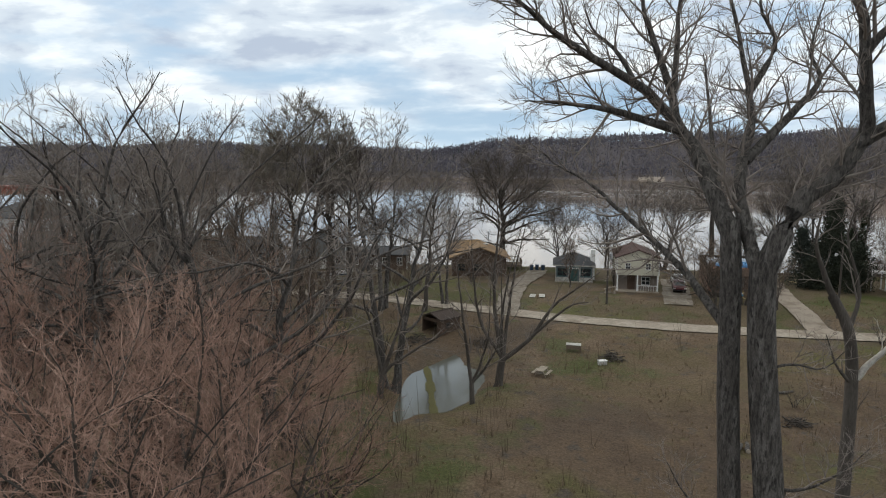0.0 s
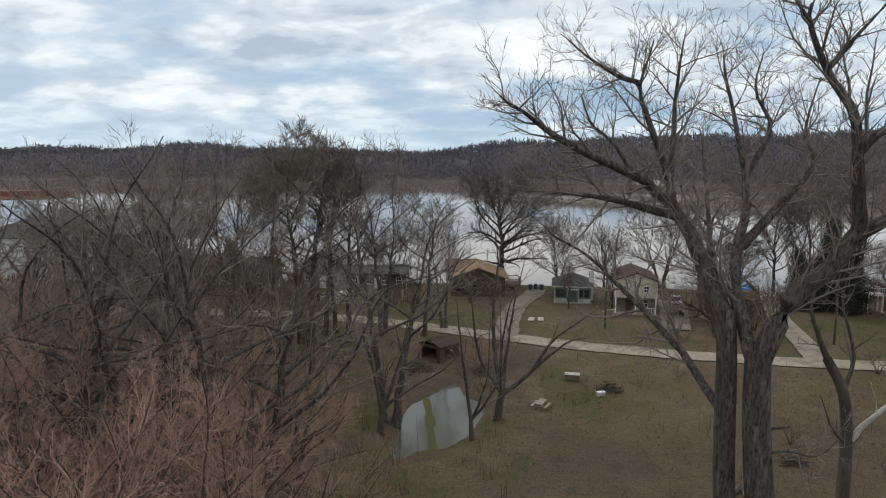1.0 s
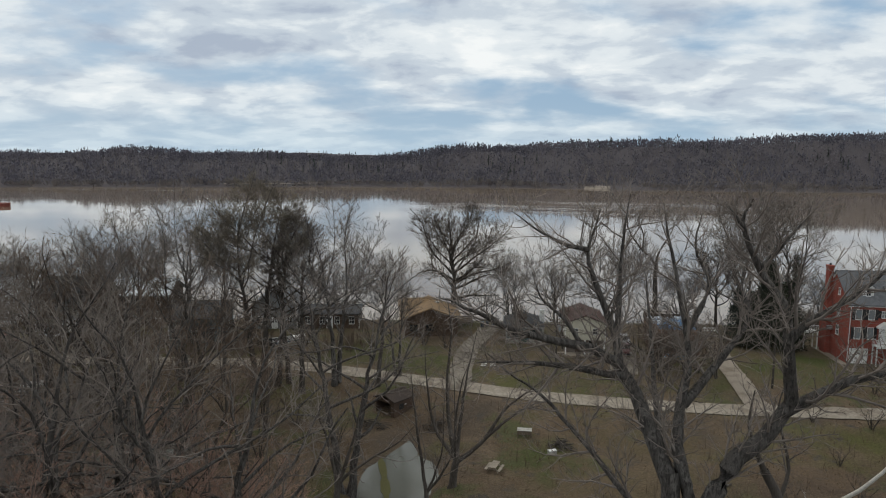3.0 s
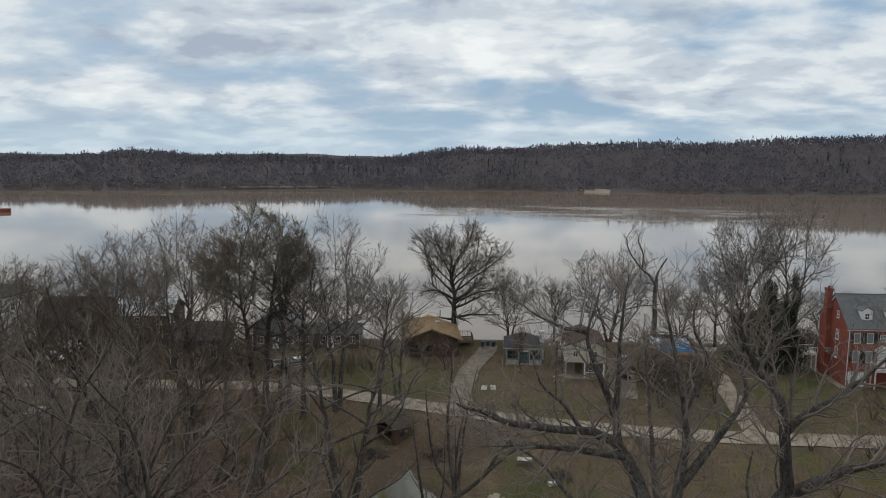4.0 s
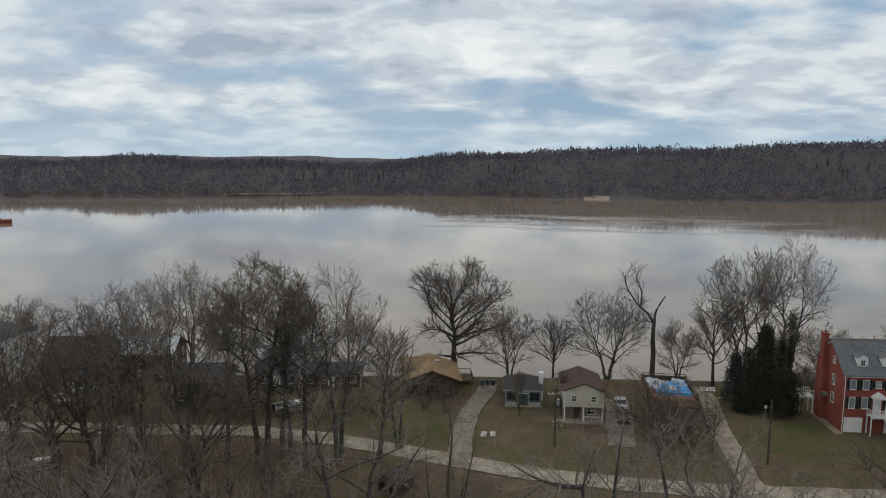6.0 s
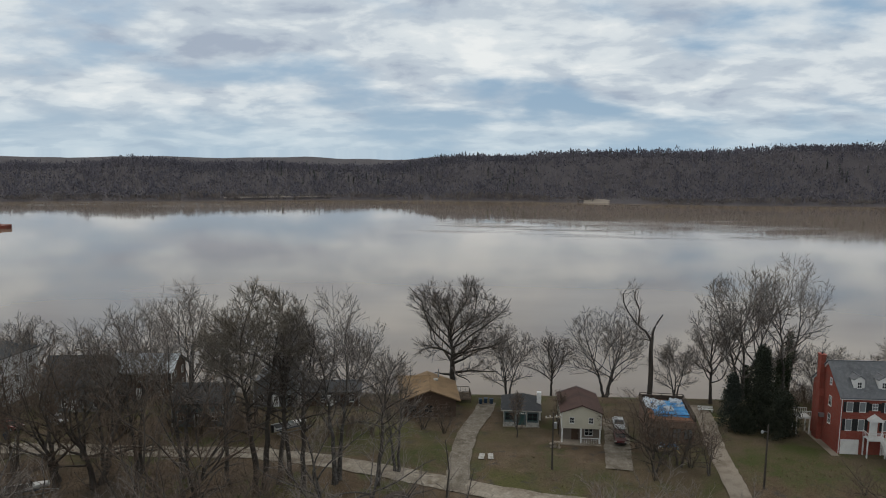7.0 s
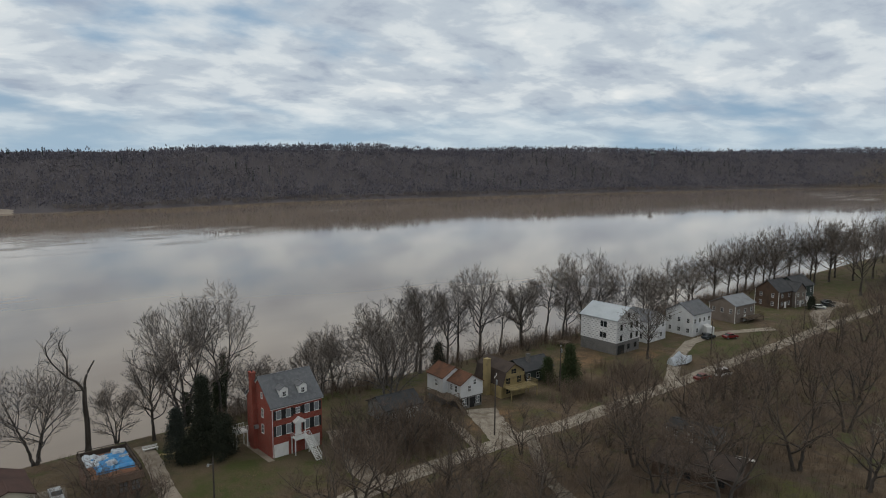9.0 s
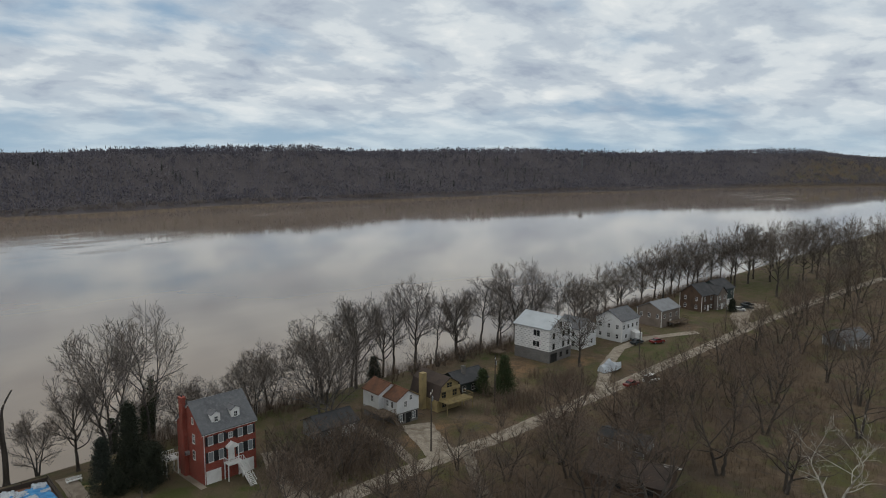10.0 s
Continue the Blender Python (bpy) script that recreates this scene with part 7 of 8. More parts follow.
red_brick_house()
yellow_house()
green_cottage()
brown_house()
roof_terrace_building()
grey_garage()
white_split_house()
gambrel_house()
dark_green_house()
wrapped_house()
far_house("white two-storey house with pale roof behind a tree", 178, 100, -4, 9, 8, 6.2, 2.2, "y", WHITE_SIDING, SHINGLE_GREY, [(1.0, 2, 2), (3.8, 3, 2)])
far_house("white two-storey house with grey hip-ended roof", 194, 94.6, -6, 9.5, 9.0, 6.6, 2.6, "x", WHITE_SIDING, SHINGLE_GREY, [(1.0, 2, 3), (3.9, 4, 3)], garage=True)
far_house("tan-grey house on a raised base with a small deck", 219.5, 93.2, -8, 11, 9.0, 5.6, 2.2, "x", TAN_SIDING, WORN_ROOF, [(3.0, 3, 3)], porch=True)
far_house("large brown house with steep dark roofs", 251.5, 92.0, -12, 8.0, 9.0, 6.0, 3.4, "x", BROWN_SIDING, SHINGLE_DARK, [(1.0, 2, 2), (3.9, 2, 2)])
far_house("tan gabled wing of the brown house", 258.8, 89.0, -12, 6.0, 8.0, 5.8, 2.6, "y", TAN_SIDING, SHINGLE_DARK, [(1.0, 2, 2), (3.8, 2, 2)])
far_house("dark green house with grey roof", 265.2, 90.5, -12, 9.5, 9.0, 6.4, 2.8, "x", GREEN_SIDING, SHINGLE_DARK, [(1.0, 3, 2), (4.0, 3, 2)], garage=True)
trailer = far_house("long grey-white mobile home with a low dark roof", 124.6, 65.0, -86, 9.4, 5.2, 2.3, 0.7, "x", GREY_SIDING, SHINGLE_DARK, [(0.8, 3, 1)])
part("skylight", Geo().box(4.0, 4.5, 0.9, 2.0, 2.72, 2.82), GREY_BOARD, trailer, "pale roof hatch")
low_brown_house()
far_house("grey house under bare trees", 236, 43, -30, 10, 8, 3.2, 2.4, "x", GREY_SIDING, SHINGLE_GREY, [(1.0, 4, 2)])
far_house("tall white house with dark hip roof", -92.1, 120.4, -11, 12.5, 14, 8.8, 3.0, "x", WHITE_SIDING, SHINGLE_DARK, [(0.9, 4, 4), (3.6, 4, 4), (6.2, 4, 4)], hip=True, side="right")
far_house("grey house with dark steep roof and dormer windows", -70.6, 120.5, 3, 11.0, 9, 4.9, 4.0, "x", GREY_SIDING, SHINGLE_DARK, [(1.0, 4, 2)], side="right")
far_house("brown house with a pale metal roof among trees", -62, 127, 2, 12, 8, 5.4, 2.2, "x", BROWN_SIDING, METAL_ROOF, [(1.0, 3, 2), (3.6, 3, 2)], side="right")
far_house("blue-grey house half hidden by trees", -45.2, 114.5, 2, 8.5, 8, 4.2, 2.0, "x", BLUE_SIDING, SHINGLE_DARK, [(1.2, 3, 2)], side="right")
far_house("grey gabled house with small attic window", -34.0, 124.0, 2, 8.0, 9, 4.2, 2.8, "y", GREY_SIDING, SHINGLE_GREY, [(1.0, 3, 2)], side="right")
far_house("long low dark brown building", -25.5, 124.5, 2, 10.5, 6.5, 2.7, 0.9, "x", BROWN_SIDING, SHINGLE_DARK, [(0.9, 4, 1)], side="right")


# ---- evergreens, shrubs and undergrowth ----
def conifer(x, y, h, r, mat, label, seed, dense=1.0, round_top=False):
    """An evergreen: a trunk and a ragged mass of small needle sprays."""
    rnd = np.random.default_rng(seed)
    t = thing("evergreen_tree", Matrix.Translation((x, y, gz(x, y) - 0.1)), label, "tree", "evergreens among the houses")
    g = Geo().tube((0, 0, 0), (0, 0, h * 0.9), 0.22, 0.03, 7)
    part("trunk", g, DARK_BARK, t)
    n = int(260 * dense)
    u = rnd.uniform(0.03, 1.0, n) ** 0.8
    prof = np.sqrt(np.clip(1 - (u * 1.0 - 0.25) ** 2 / 0.58, 0.02, 1)) if round_top else (1 - u) ** 0.9 + 0.03
    a = rnd.uniform(0, 2 * np.pi, n)
    k = np.sqrt(rnd.uniform(0.15, 1.0, n)) * rnd.uniform(0.7, 1.15, n) * (0.85 + 0.2 * np.sin(3 * a + seed) + 0.18 * np.sin(5 * a - 9 * u + seed))
    c = np.stack([np.cos(a) * r * prof * k, np.sin(a) * r * prof * k, u * h - 0.12 * r * k], -1)
    part("crown", leaf_cloud("crown", rnd, c, 38, 0.125, 0.40 if not round_top else 0.36, 0.85), mat, t)
    return t


conifer(53.9, 115.6, 14.2, 3.9, EVERGREEN, "tall dark ragged evergreen beside the brick house", 1, 3.2)
conifer(56.0, 112.6, 7.6, 3.1, EVERGREEN, "dense dark round evergreen bush", 2, 1.6, True)
conifer(49.2, 115.8, 9.6, 3.4, BLUE_CEDAR, "blue-grey ragged cedar beside the lawn", 3, 1.1)
conifer(50.2, 114.0, 4.4, 2.1, EVERGREEN, "low dark evergreen shrub", 4, 0.9, True)
conifer(133.6, 94.6, 9.0, 3.6, CEDAR, "broad ragged green cedar beside the dark green house", 5, 1.9)
conifer(129.6, 98.0, 6.0, 2.4, CEDAR, "small green cedar among brown shrubs", 6, 0.9)
conifer(259.5, 84.0, 4.6, 1.8, EVERGREEN, "small dark clipped evergreen", 7, 0.7)
conifer(120.5, 125.0, 6.0, 2.8, EVERGREEN, "low dark evergreen by the river", 8, 0.9)


def ivy(x, y, h, seed):
    rnd = np.random.default_rng(seed)
    z = np.linspace(0.3, h, 46)
    c = np.stack([rnd.normal(0, 0.25, 46) + 0.04 * z, rnd.normal(0, 0.25, 46), z], -1)
    me = leaf_cloud("ivy", rnd, c, 50, 0.16, 0.34, 1.1)
    lone("ivy", me, IVY, Matrix.Translation((x, y, gz(x, y))), "dark ivy climbing a bare riverside trunk", "ivy")


ivy(64.3, 128.6, 13.0, 1)
ivy(62.9, 128.9, 8.0, 2)
ivy(58.4, 132.6, 7.0, 3)

shrub_a = grown_tree(31, 6, 0.3, 2.9, 0.16, 6, 24, DARK_BARK, BROWN_TWIG, "leafless dull brown shrub with many fine stems", name="bare_shrub", G=Growth(gap=(0.85, 0.6, 0.4), span=(2.0, 1.1, 0.65), twig=0.02, sides=(5, 2, 2, 2)), leader=0.55, bole=0.15, spread=(60, 20), splay=0.5)
shrub_b = grown_tree(32, 7, 0.3, 3.4, 0.18, 5, 18, DARK_BARK, BROWN_TWIG, "leafless tangled brown shrub with crooked stems", name="bare_shrub", G=Growth(gap=(1.0, 0.7, 0.45), span=(2.4, 1.3, 0.7), kink=(0.2, 0.2, 0.2), twig=0.014, sides=(5, 2, 2, 2)), leader=0.55, bole=0.15, spread=(65, 25), splay=0.5, lobes=0.3)
set_out(shrub_a, [(72.5, 101, 7.0), (75.5, 103, 8.0), (70.5, 97.5, 5.2), (73.5, 97, 7.0), (78.5, 104.5, 8.0), (68.5, 94, 4.6), (76, 93, 7.2), (79.5, 90.5, 8.2), (83, 93.5, 9.0), (72.5, 91.5, 6.5), (87, 99, 8.0), (90, 88.5, 7.0), (80.5, 99.5, 8.6), (94, 97, 7.0), (69.5, 79, 7.5), (74, 76, 8.0), (84, 80, 7.0), (66, 73, 8.0), (79, 97.5, 6.4), (84.5, 98, 6.0), (88, 95, 6.6), (91, 99.5, 6.0), (86, 89.5, 6.0), (92.5, 92, 5.4), (75.5, 99.5, 5.2), (81.5, 102, 5.6), (96, 103, 5.4),
                  (-40, 112, 9.0), (-52, 112.5, 9.5), (-48, 118, 8.5), (-57, 117.5, 9.0), (-30, 113.5, 8.0), (-22.5, 113, 7.0), (-63, 111.5, 7.5), (-11.5, 112.5, 6.5), (0.5, 112.5, 5.5), (-3.0, 114, 6.0), (-70, 118, 8.0)], "shrubs between the houses", 31)
set_out(shrub_b, [(45.0, 82.9, 4.0), (43.3, 73.6, 3.4), (51.1, 81.0, 4.6), (33.5, 64.7, 3.0), (40.6, 64.8, 4.2), (33.6, 58.8, 3.2), (28.0, 64.6, 2.6), (58.2, 92.3, 4.6), (-42, 84, 7.5), (-36, 90, 6.5), (-28, 88, 6.0), (-47, 76, 8.0), (-18, 84, 6.0), (-20, 74, 7.0), (-55, 86, 8.0), (-12, 78, 5.5), (33, 101, 6.0), (37, 100, 6.5),
                  (35, 104.5, 5.0), (30.5, 96, 4.5), (70, 74, 5.5), (64, 79, 5.0), (104, 73, 6.0), (112, 70, 6.5), (118, 84, 5.0), (126, 88, 5.0), (109, 88, 4.5), (140, 74, 5.5), (98, 62, 6.0), (148, 62, 6.0), (120, 58, 6.0), (160, 56, 7.0),
                  (33.5, 106, 4.2), (36, 105, 3.8), (38.5, 106, 4.0), (31.0, 107, 4.6), (40.5, 104.5, 3.6), (100, 121, 7), (107, 124, 8), (117, 122, 8), (122, 126, 7), (133, 122, 8), (139, 120, 7), (147, 118, 6), (153, 120, 7), (74, 130, 6), (83, 131, 7), (95, 127, 7), (128, 118, 6), (170, 116, 7), (182, 116, 7), (178, 60, 6.5), (186, 48, 7.0), (140, 44, 7.0), (102, 79, 5.5), (112, 76, 5.5), (121, 75, 5), (66, 68, 7), (78, 70, 7), (86, 64, 7), (93, 72, 6), (60, 74, 6), (72, 64, 7), (133, 66, 6), (155, 70, 5), (126, 52, 7), (112, 54, 7), (104, 66, 6), (214, 62, 7.0), (72, 104.5, 3.2)], "brush in the low field", 32)


def undergrowth():
    """Thin dead stems and saplings, too many to count."""
    rnd = np.random.default_rng(8)
    n = 26000
    x = rnd.uniform(-80, 260, n)
    y = rnd.uniform(20, 100, n)
    yr = np.interp(x, RX, RY)
    field = np.sin(x * 0.11 + 0.5) * np.cos(y * 0.13 + 1.1) + 0.5 * np.sin(x * 0.31 + y * 0.23)
    open_ground = (x > 2) & (x < 52) & (y > 40)
    keep = (y < yr - 5) & (field > rnd.uniform(-0.9, 0.9, n)) & ~(open_ground & (rnd.uniform(0, 1, n) > 0.22))
    for px, py, a, b, turn in PONDS:
        keep &= ((x - px) / a / 1.25) ** 2 + ((y - py) / b / 1.25) ** 2 > 1
    x, y = x[keep], y[keep]
    n = len(x)
    z = height(x, y)
    h = rnd.uniform(0.6, 2.6, n) * np.where(rnd.uniform(0, 1, n) > 0.93, 2.2, 1.0)
    k = 4
    a = rnd.uniform(0, 2 * np.pi, (n, k))
    sp = rnd.uniform(0.1, 0.6, (n, k))
    base = np.stack([x, y, z - 0.1], -1)[:, None] + np.stack([np.cos(a), np.sin(a), 0 * a], -1) * 0.2
    tip = base + np.stack([np.cos(a) * sp, np.sin(a) * sp, np.ones_like(a)], -1) * (h[:, None] * rnd.uniform(0.5, 1, (n, k)))[..., None]
    side = np.stack([-np.sin(a), np.cos(a), 0 * a], -1) * 0.022
    v = np.stack([base - side, base + side, tip + side * 0.3, tip - side * 0.3], 2).reshape(-1, 3)
    me = quad_mesh("undergrowth", v, np.arange(len(v)).reshape(-1, 4))
    lone("undergrowth", me, DEAD_STEM, Matrix(), "thin brown dead stems and saplings over the low field", "undergrowth", kind="stuff")


def dry_grass():
    rnd = np.random.default_rng(9)
    n = 16000
    x, y = rnd.uniform(-30, 70, n), rnd.uniform(36, 104, n)
    keep = np.abs(y - np.interp(x, RX, RY)) > 2.6
    for px, py, a, b, turn in PONDS:
        keep &= ((x - px) / a / 1.2) ** 2 + ((y - py) / b / 1.2) ** 2 > 1
    keep &= (np.sin(x * 0.21) * np.cos(y * 0.17) + 0.4 * np.sin(x * 0.7 + y * 0.5)) > rnd.uniform(-1, 0.6, n)
    x, y = x[keep], y[keep]
    n = len(x)
    z = height(x, y)
    k = 3
    a = rnd.uniform(0, 2 * np.pi, (n, k))
    base = np.stack([x, y, z - 0.03], -1)[:, None] + np.stack([np.cos(a), np.sin(a), 0 * a], -1) * 0.08
    tip = base + np.stack([np.cos(a) * 0.5, np.sin(a) * 0.5, np.ones_like(a)], -1) * rnd.uniform(0.1, 0.35, (n, k))[..., None]
    side = np.stack([-np.sin(a), np.cos(a), 0 * a], -1) * 0.03
    v = np.stack([base - side, base + side, tip + side * 0.2, tip - side * 0.2], 2).reshape(-1, 3)
    me = quad_mesh("dry_grass", v, np.arange(len(v)).reshape(-1, 4))
    lone("dry_grass", me, WEED, Matrix(), "tufts of dry yellow-brown winter grass", "grass", kind="stuff")




def thicket():
    """Brown saplings and brush: along the riverbank, between the brick house and the garage, and in the woods by the lane."""
    rnd = np.random.default_rng(12)
    n = 4300
    x1 = rnd.uniform(62, 330, n)
    y1 = np.interp(x1, BX, BY) - rnd.uniform(1, 15, n)
    k1 = np.sin(x1 * 0.21) + np.sin(x1 * 0.083 + 1) + 0.5 * np.sin(y1 * 0.9) > rnd.uniform(-1.6, 0.9, n)
    a, q = rnd.uniform(0, 6.2832, 850), np.sqrt(rnd.uniform(0, 1, 850)) * rnd.uniform(0.75, 1.2, 850)
    x2, y2 = 82 + 13 * q * np.cos(a), 95.5 + 7.5 * q * np.sin(a)
    k2 = np.ones(850, bool)
    m = 3600
    x3, y3 = rnd.uniform(56, 300, m), rnd.uniform(22, 80, m)
    k3 = (np.sin(x3 * 0.09 + 0.4) * np.cos(y3 * 0.12) + 0.5 * np.sin(x3 * 0.27 + y3 * 0.2) > rnd.uniform(-0.4, 1.1, m)) & (y3 < np.interp(x3, RX, RY) - 5)
    m = 700
    x4, y4 = rnd.uniform(-75, -8, m), rnd.uniform(109, 116, m)
    k4 = np.sin(x4 * 0.3) + np.sin(x4 * 0.13) > rnd.uniform(-1.2, 1.2, m)
    m = 900
    x5, y5 = rnd.uniform(119, 158, m), rnd.uniform(83, 97, m)
    k5 = (np.sin(x5 * 0.35) + np.cos(y5 * 0.5) + 0.6 * np.sin(x5 * 0.9) > rnd.uniform(-1.2, 1.2, m)) & ((x5 - 133) ** 2 + (y5 - 95) ** 2 > 16)
    x = np.concatenate([x1[k1], x2[k2], x3[k3], x4[k4], x5[k5]])
    y = np.concatenate([y1[k1], y2[k2], y3[k3], y4[k4], y5[k5]])
    n = len(x)
    z = height(x, y)
    h = rnd.uniform(1.6, 5.0, n)
    k = 9
    a = rnd.uniform(0, 2 * np.pi, (n, k))
    out = np.stack([np.cos(a), np.sin(a), 0 * a], -1)
    up = np.array([0, 0, 1.0])
    side = np.stack([-np.sin(a), np.cos(a), 0 * a], -1) * 0.02
    rise = (h[:, None] * rnd.uniform(0.5, 1, (n, k)))[..., None]
    base = np.stack([x, y, z - 0.1], -1)[:, None] + out * 0.15
    mid = base + up * rise * 0.55 + out * rise * rnd.uniform(0.05, 0.22, (n, k, 1))
    tip = mid + up * rise * 0.45 + out * rise * rnd.uniform(0.02, 0.3, (n, k, 1))
    twig = mid + up * rise * 0.35 + np.roll(out, 3, axis=1) * rise * rnd.uniform(0.1, 0.3, (n, k, 1))
    v = np.concatenate([np.stack([base - side, base + side, mid + side * 0.7, mid - side * 0.7], 2).reshape(-1, 3), np.stack([mid - side * 0.7, mid + side * 0.7, tip + side * 0.3, tip - side * 0.3], 2).reshape(-1, 3),
                        np.stack([mid - side * 0.5, mid + side * 0.5, twig + side * 0.3, twig - side * 0.3], 2).reshape(-1, 3)])
    me = quad_mesh("thicket", v, np.arange(len(v)).reshape(-1, 4))
    lone("thicket", me, BROWN_TWIG, Matrix(), "brown leafless thicket of saplings and brush", "undergrowth", kind="stuff")


undergrowth()
thicket()
dry_grass()

# ---- vehicles and boats ----
def wheel(parent, x, y, r=0.32, w=0.22):
    ty = part("wheel", Geo().tube((x - w / 2, y, r), (x + w / 2, y, r), r, r, 14), RUBBER, parent)
    part("rim", Geo().tube((x - w / 2 - 0.01, y, r), (x + w / 2 + 0.01, y, r), r * 0.6, r * 0.6, 10), GALVANISED, ty)


def car(x, y, turn, paint, label, kind="sedan"):
    """A parked car; its nose points along local -y."""
    c = thing("pickup_truck" if kind == "pickup" else "van" if kind == "van" else "car", pose(x, y, gz(x, y) + 0.15, 0, 0, turn), label, "truck" if kind == "pickup" else "van" if kind == "van" else "car", "parked vehicles")
    W = 0.88
    lower = [(-2.25, 0.35), (2.25, 0.35), (2.28, 0.85), (1.2, 0.98), (-1.1, 0.95), (-2.1, 0.82), (-2.28, 0.6)]
    m = Matrix(((0, 0, 1, 0), (1, 0, 0, 0), (0, 1, 0, 0), (0, 0, 0, 1)))
    part("body", Geo().prism(lower, -W, W, m), paint, c)
    if kind == "pickup":
        cab = [(-0.95, 0.95), (0.55, 0.95), (0.45, 1.7), (-0.35, 1.7)]
    elif kind == "van":
        cab = [(-1.5, 0.93), (2.2, 0.9), (2.15, 1.95), (-0.85, 1.95)]
    else:
        cab = [(-1.15, 0.93), (1.55, 0.95), (0.95, 1.42), (-0.45, 1.42)]
    part("windows", Geo().prism(cab, -W * 0.84, W * 0.84, m), GLASS, c, "dark tinted windows")
    top = max(z for _, z in cab)
    ys = [a for a, z in cab if z == top]
    part("roof_panel", Geo().box(-W * 0.82, W * 0.82, min(ys) - 0.05, max(ys) + 0.05, top - 0.02, top + 0.05), paint, c)
    if kind == "pickup":
        bed = Geo().box(-W, -W + 0.1, 0.6, 2.25, 0.9, 1.25).box(W - 0.1, W, 0.6, 2.25, 0.9, 1.25).box(-W, W, 2.15, 2.25, 0.9, 1.25)
        part("bed", bed, paint, c)
    for wx in (-W + 0.08, W - 0.08):
        wheel(c, wx, -1.4)
        wheel(c, wx, 1.4)
        part("headlight", Geo().box(wx - 0.16, wx + 0.16, -2.3, -2.22, 0.62, 0.76), CLEAR_LAMP, c)
    part("bumper", Geo().box(-W, W, -2.38, -2.2, 0.36, 0.52), RUBBER, c)
    return c


car(28.8, 109.6, -10, CAR_MAROON, "dark red car parked beside the cream house")
car(30.0, 115.3, -8, CAR_SILVER, "silver car parked behind the dark red car")
car(-72.0, 113.6, 70, CAR_RED, "small dark red car parked by the lane")
car(-65.2, 115.6, 55, CAR_SILVER, "silver car parked before the grey house")
car(195.6, 90.4, 80, CAR_DARK, "dark green car parked before the white house")
car(200.6, 86.2, 65, CAR_RED, "bright red low car on the lawn")
car(262.5, 82.5, 30, WHITE_PAINT, "white car on the paved forecourt")
car(268.0, 81.5, 40, CAR_DARK, "dark car on the paved forecourt")
car(273.5, 83.0, 50, CAR_DARK, "dark car beside the forecourt")
car(160.2, 75.0, 75, CAR_RED, "dull red car parked beside the lane")
car(166.6, 72.8, 78, WHITE_PAINT, "white van parked beside the lane", "van")


def hull(length, beam, depth, n=9, closed=0.35):
    """A boat hull lofted from bow to stern along -y to +y."""
    g = Geo()
    rows = []
    for i in range(n):
        u = i / (n - 1)
        w = beam / 2 * min(1.0, (u + 0.02) ** 0.55 * 1.12)
        keel = depth * (0.55 * (1 - u) ** 2)
        y = -length / 2 + length * u
        sheer = depth + 0.25 * (1 - u) ** 2
        rows.append([(-w, y, sheer), (-w * 0.9, y, sheer * 0.55 + keel * 0.4), (0, y, keel), (w * 0.9, y, sheer * 0.55 + keel * 0.4), (w, y, sheer)])
    vs = [p for r in rows for p in r]
    fs = [(5 * i + j, 5 * i + j + 1, 5 * i + j + 6, 5 * i + j + 5) for i in range(n - 1) for j in range(4)]
    fs.append(tuple(5 * (n - 1) + j for j in range(5)))
    m = int(n * closed)
    for i in range(n - 1):
        if i < m:
            fs.append((5 * i + 4, 5 * i, 5 * i + 5, 5 * i + 9))
    return g.add(vs, [tuple(reversed(f)) for f in fs])


def motorboat(x, y, turn, label):
    b = thing("motorboat", pose(x, y, gz(x, y), 0, 0, turn), label, "boat")
    up = pose(0, 0, 0.65)
    part("hull", hull(5.6, 2.2, 1.0), WHITE_PAINT, b, "glossy white hull", m=up)
    part("stripe", Geo().beam((-1.12, -1.6, 1.35), (-1.12, 2.7, 1.3), 0.04, 0.16).beam((1.12, -1.6, 1.35), (1.12, 2.7, 1.3), 0.04, 0.16), BIN_BLUE, b)
    part("windshield", Geo().add([(-0.95, -0.7, 1.65), (0.95, -0.7, 1.65), (0.8, -0.3, 2.15), (-0.8, -0.3, 2.15), (-0.95, -0.64, 1.65), (0.95, -0.64, 1.65), (0.8, -0.24, 2.15), (-0.8, -0.24, 2.15)],
                                 [(0, 1, 2, 3), (7, 6, 5, 4), (0, 4, 5, 1), (1, 5, 6, 2), (2, 6, 7, 3), (3, 7, 4, 0)]), GLASS, b)
    part("cover", Geo().box(-0.9, 0.9, 0.1, 2.5, 1.45, 1.6), RUBBER, b, "dark cockpit cover")
    part("engine", Geo().box(-0.25, 0.25, 2.8, 3.2, 0.7, 1.9), RUBBER, b)
    tr = part("trailer", Geo().beam((-0.7, 2.4, 0.5), (-0.7, -2.0, 0.5), 0.1, 0.12).beam((0.7, 2.4, 0.5), (0.7, -2.0, 0.5), 0.1, 0.12).beam((-0.7, -2.0, 0.5), (0, -3.8, 0.45), 0.1, 0.12).beam((0.7, -2.0, 0.5), (0, -3.8, 0.45), 0.1, 0.12).beam((-1.0, 1.2, 0.4), (1.0, 1.2, 0.4), 0.1, 0.1), GALVANISED, b)
    wheel(tr, -1.05, 1.2)
    wheel(tr, 1.05, 1.2)
    return b


motorboat(-25.0, 112.6, 122, "white motorboat with dark stripe on a trailer")
motorboat(-57.5, 93.5, 115, "pale motorboat on a trailer under the trees")


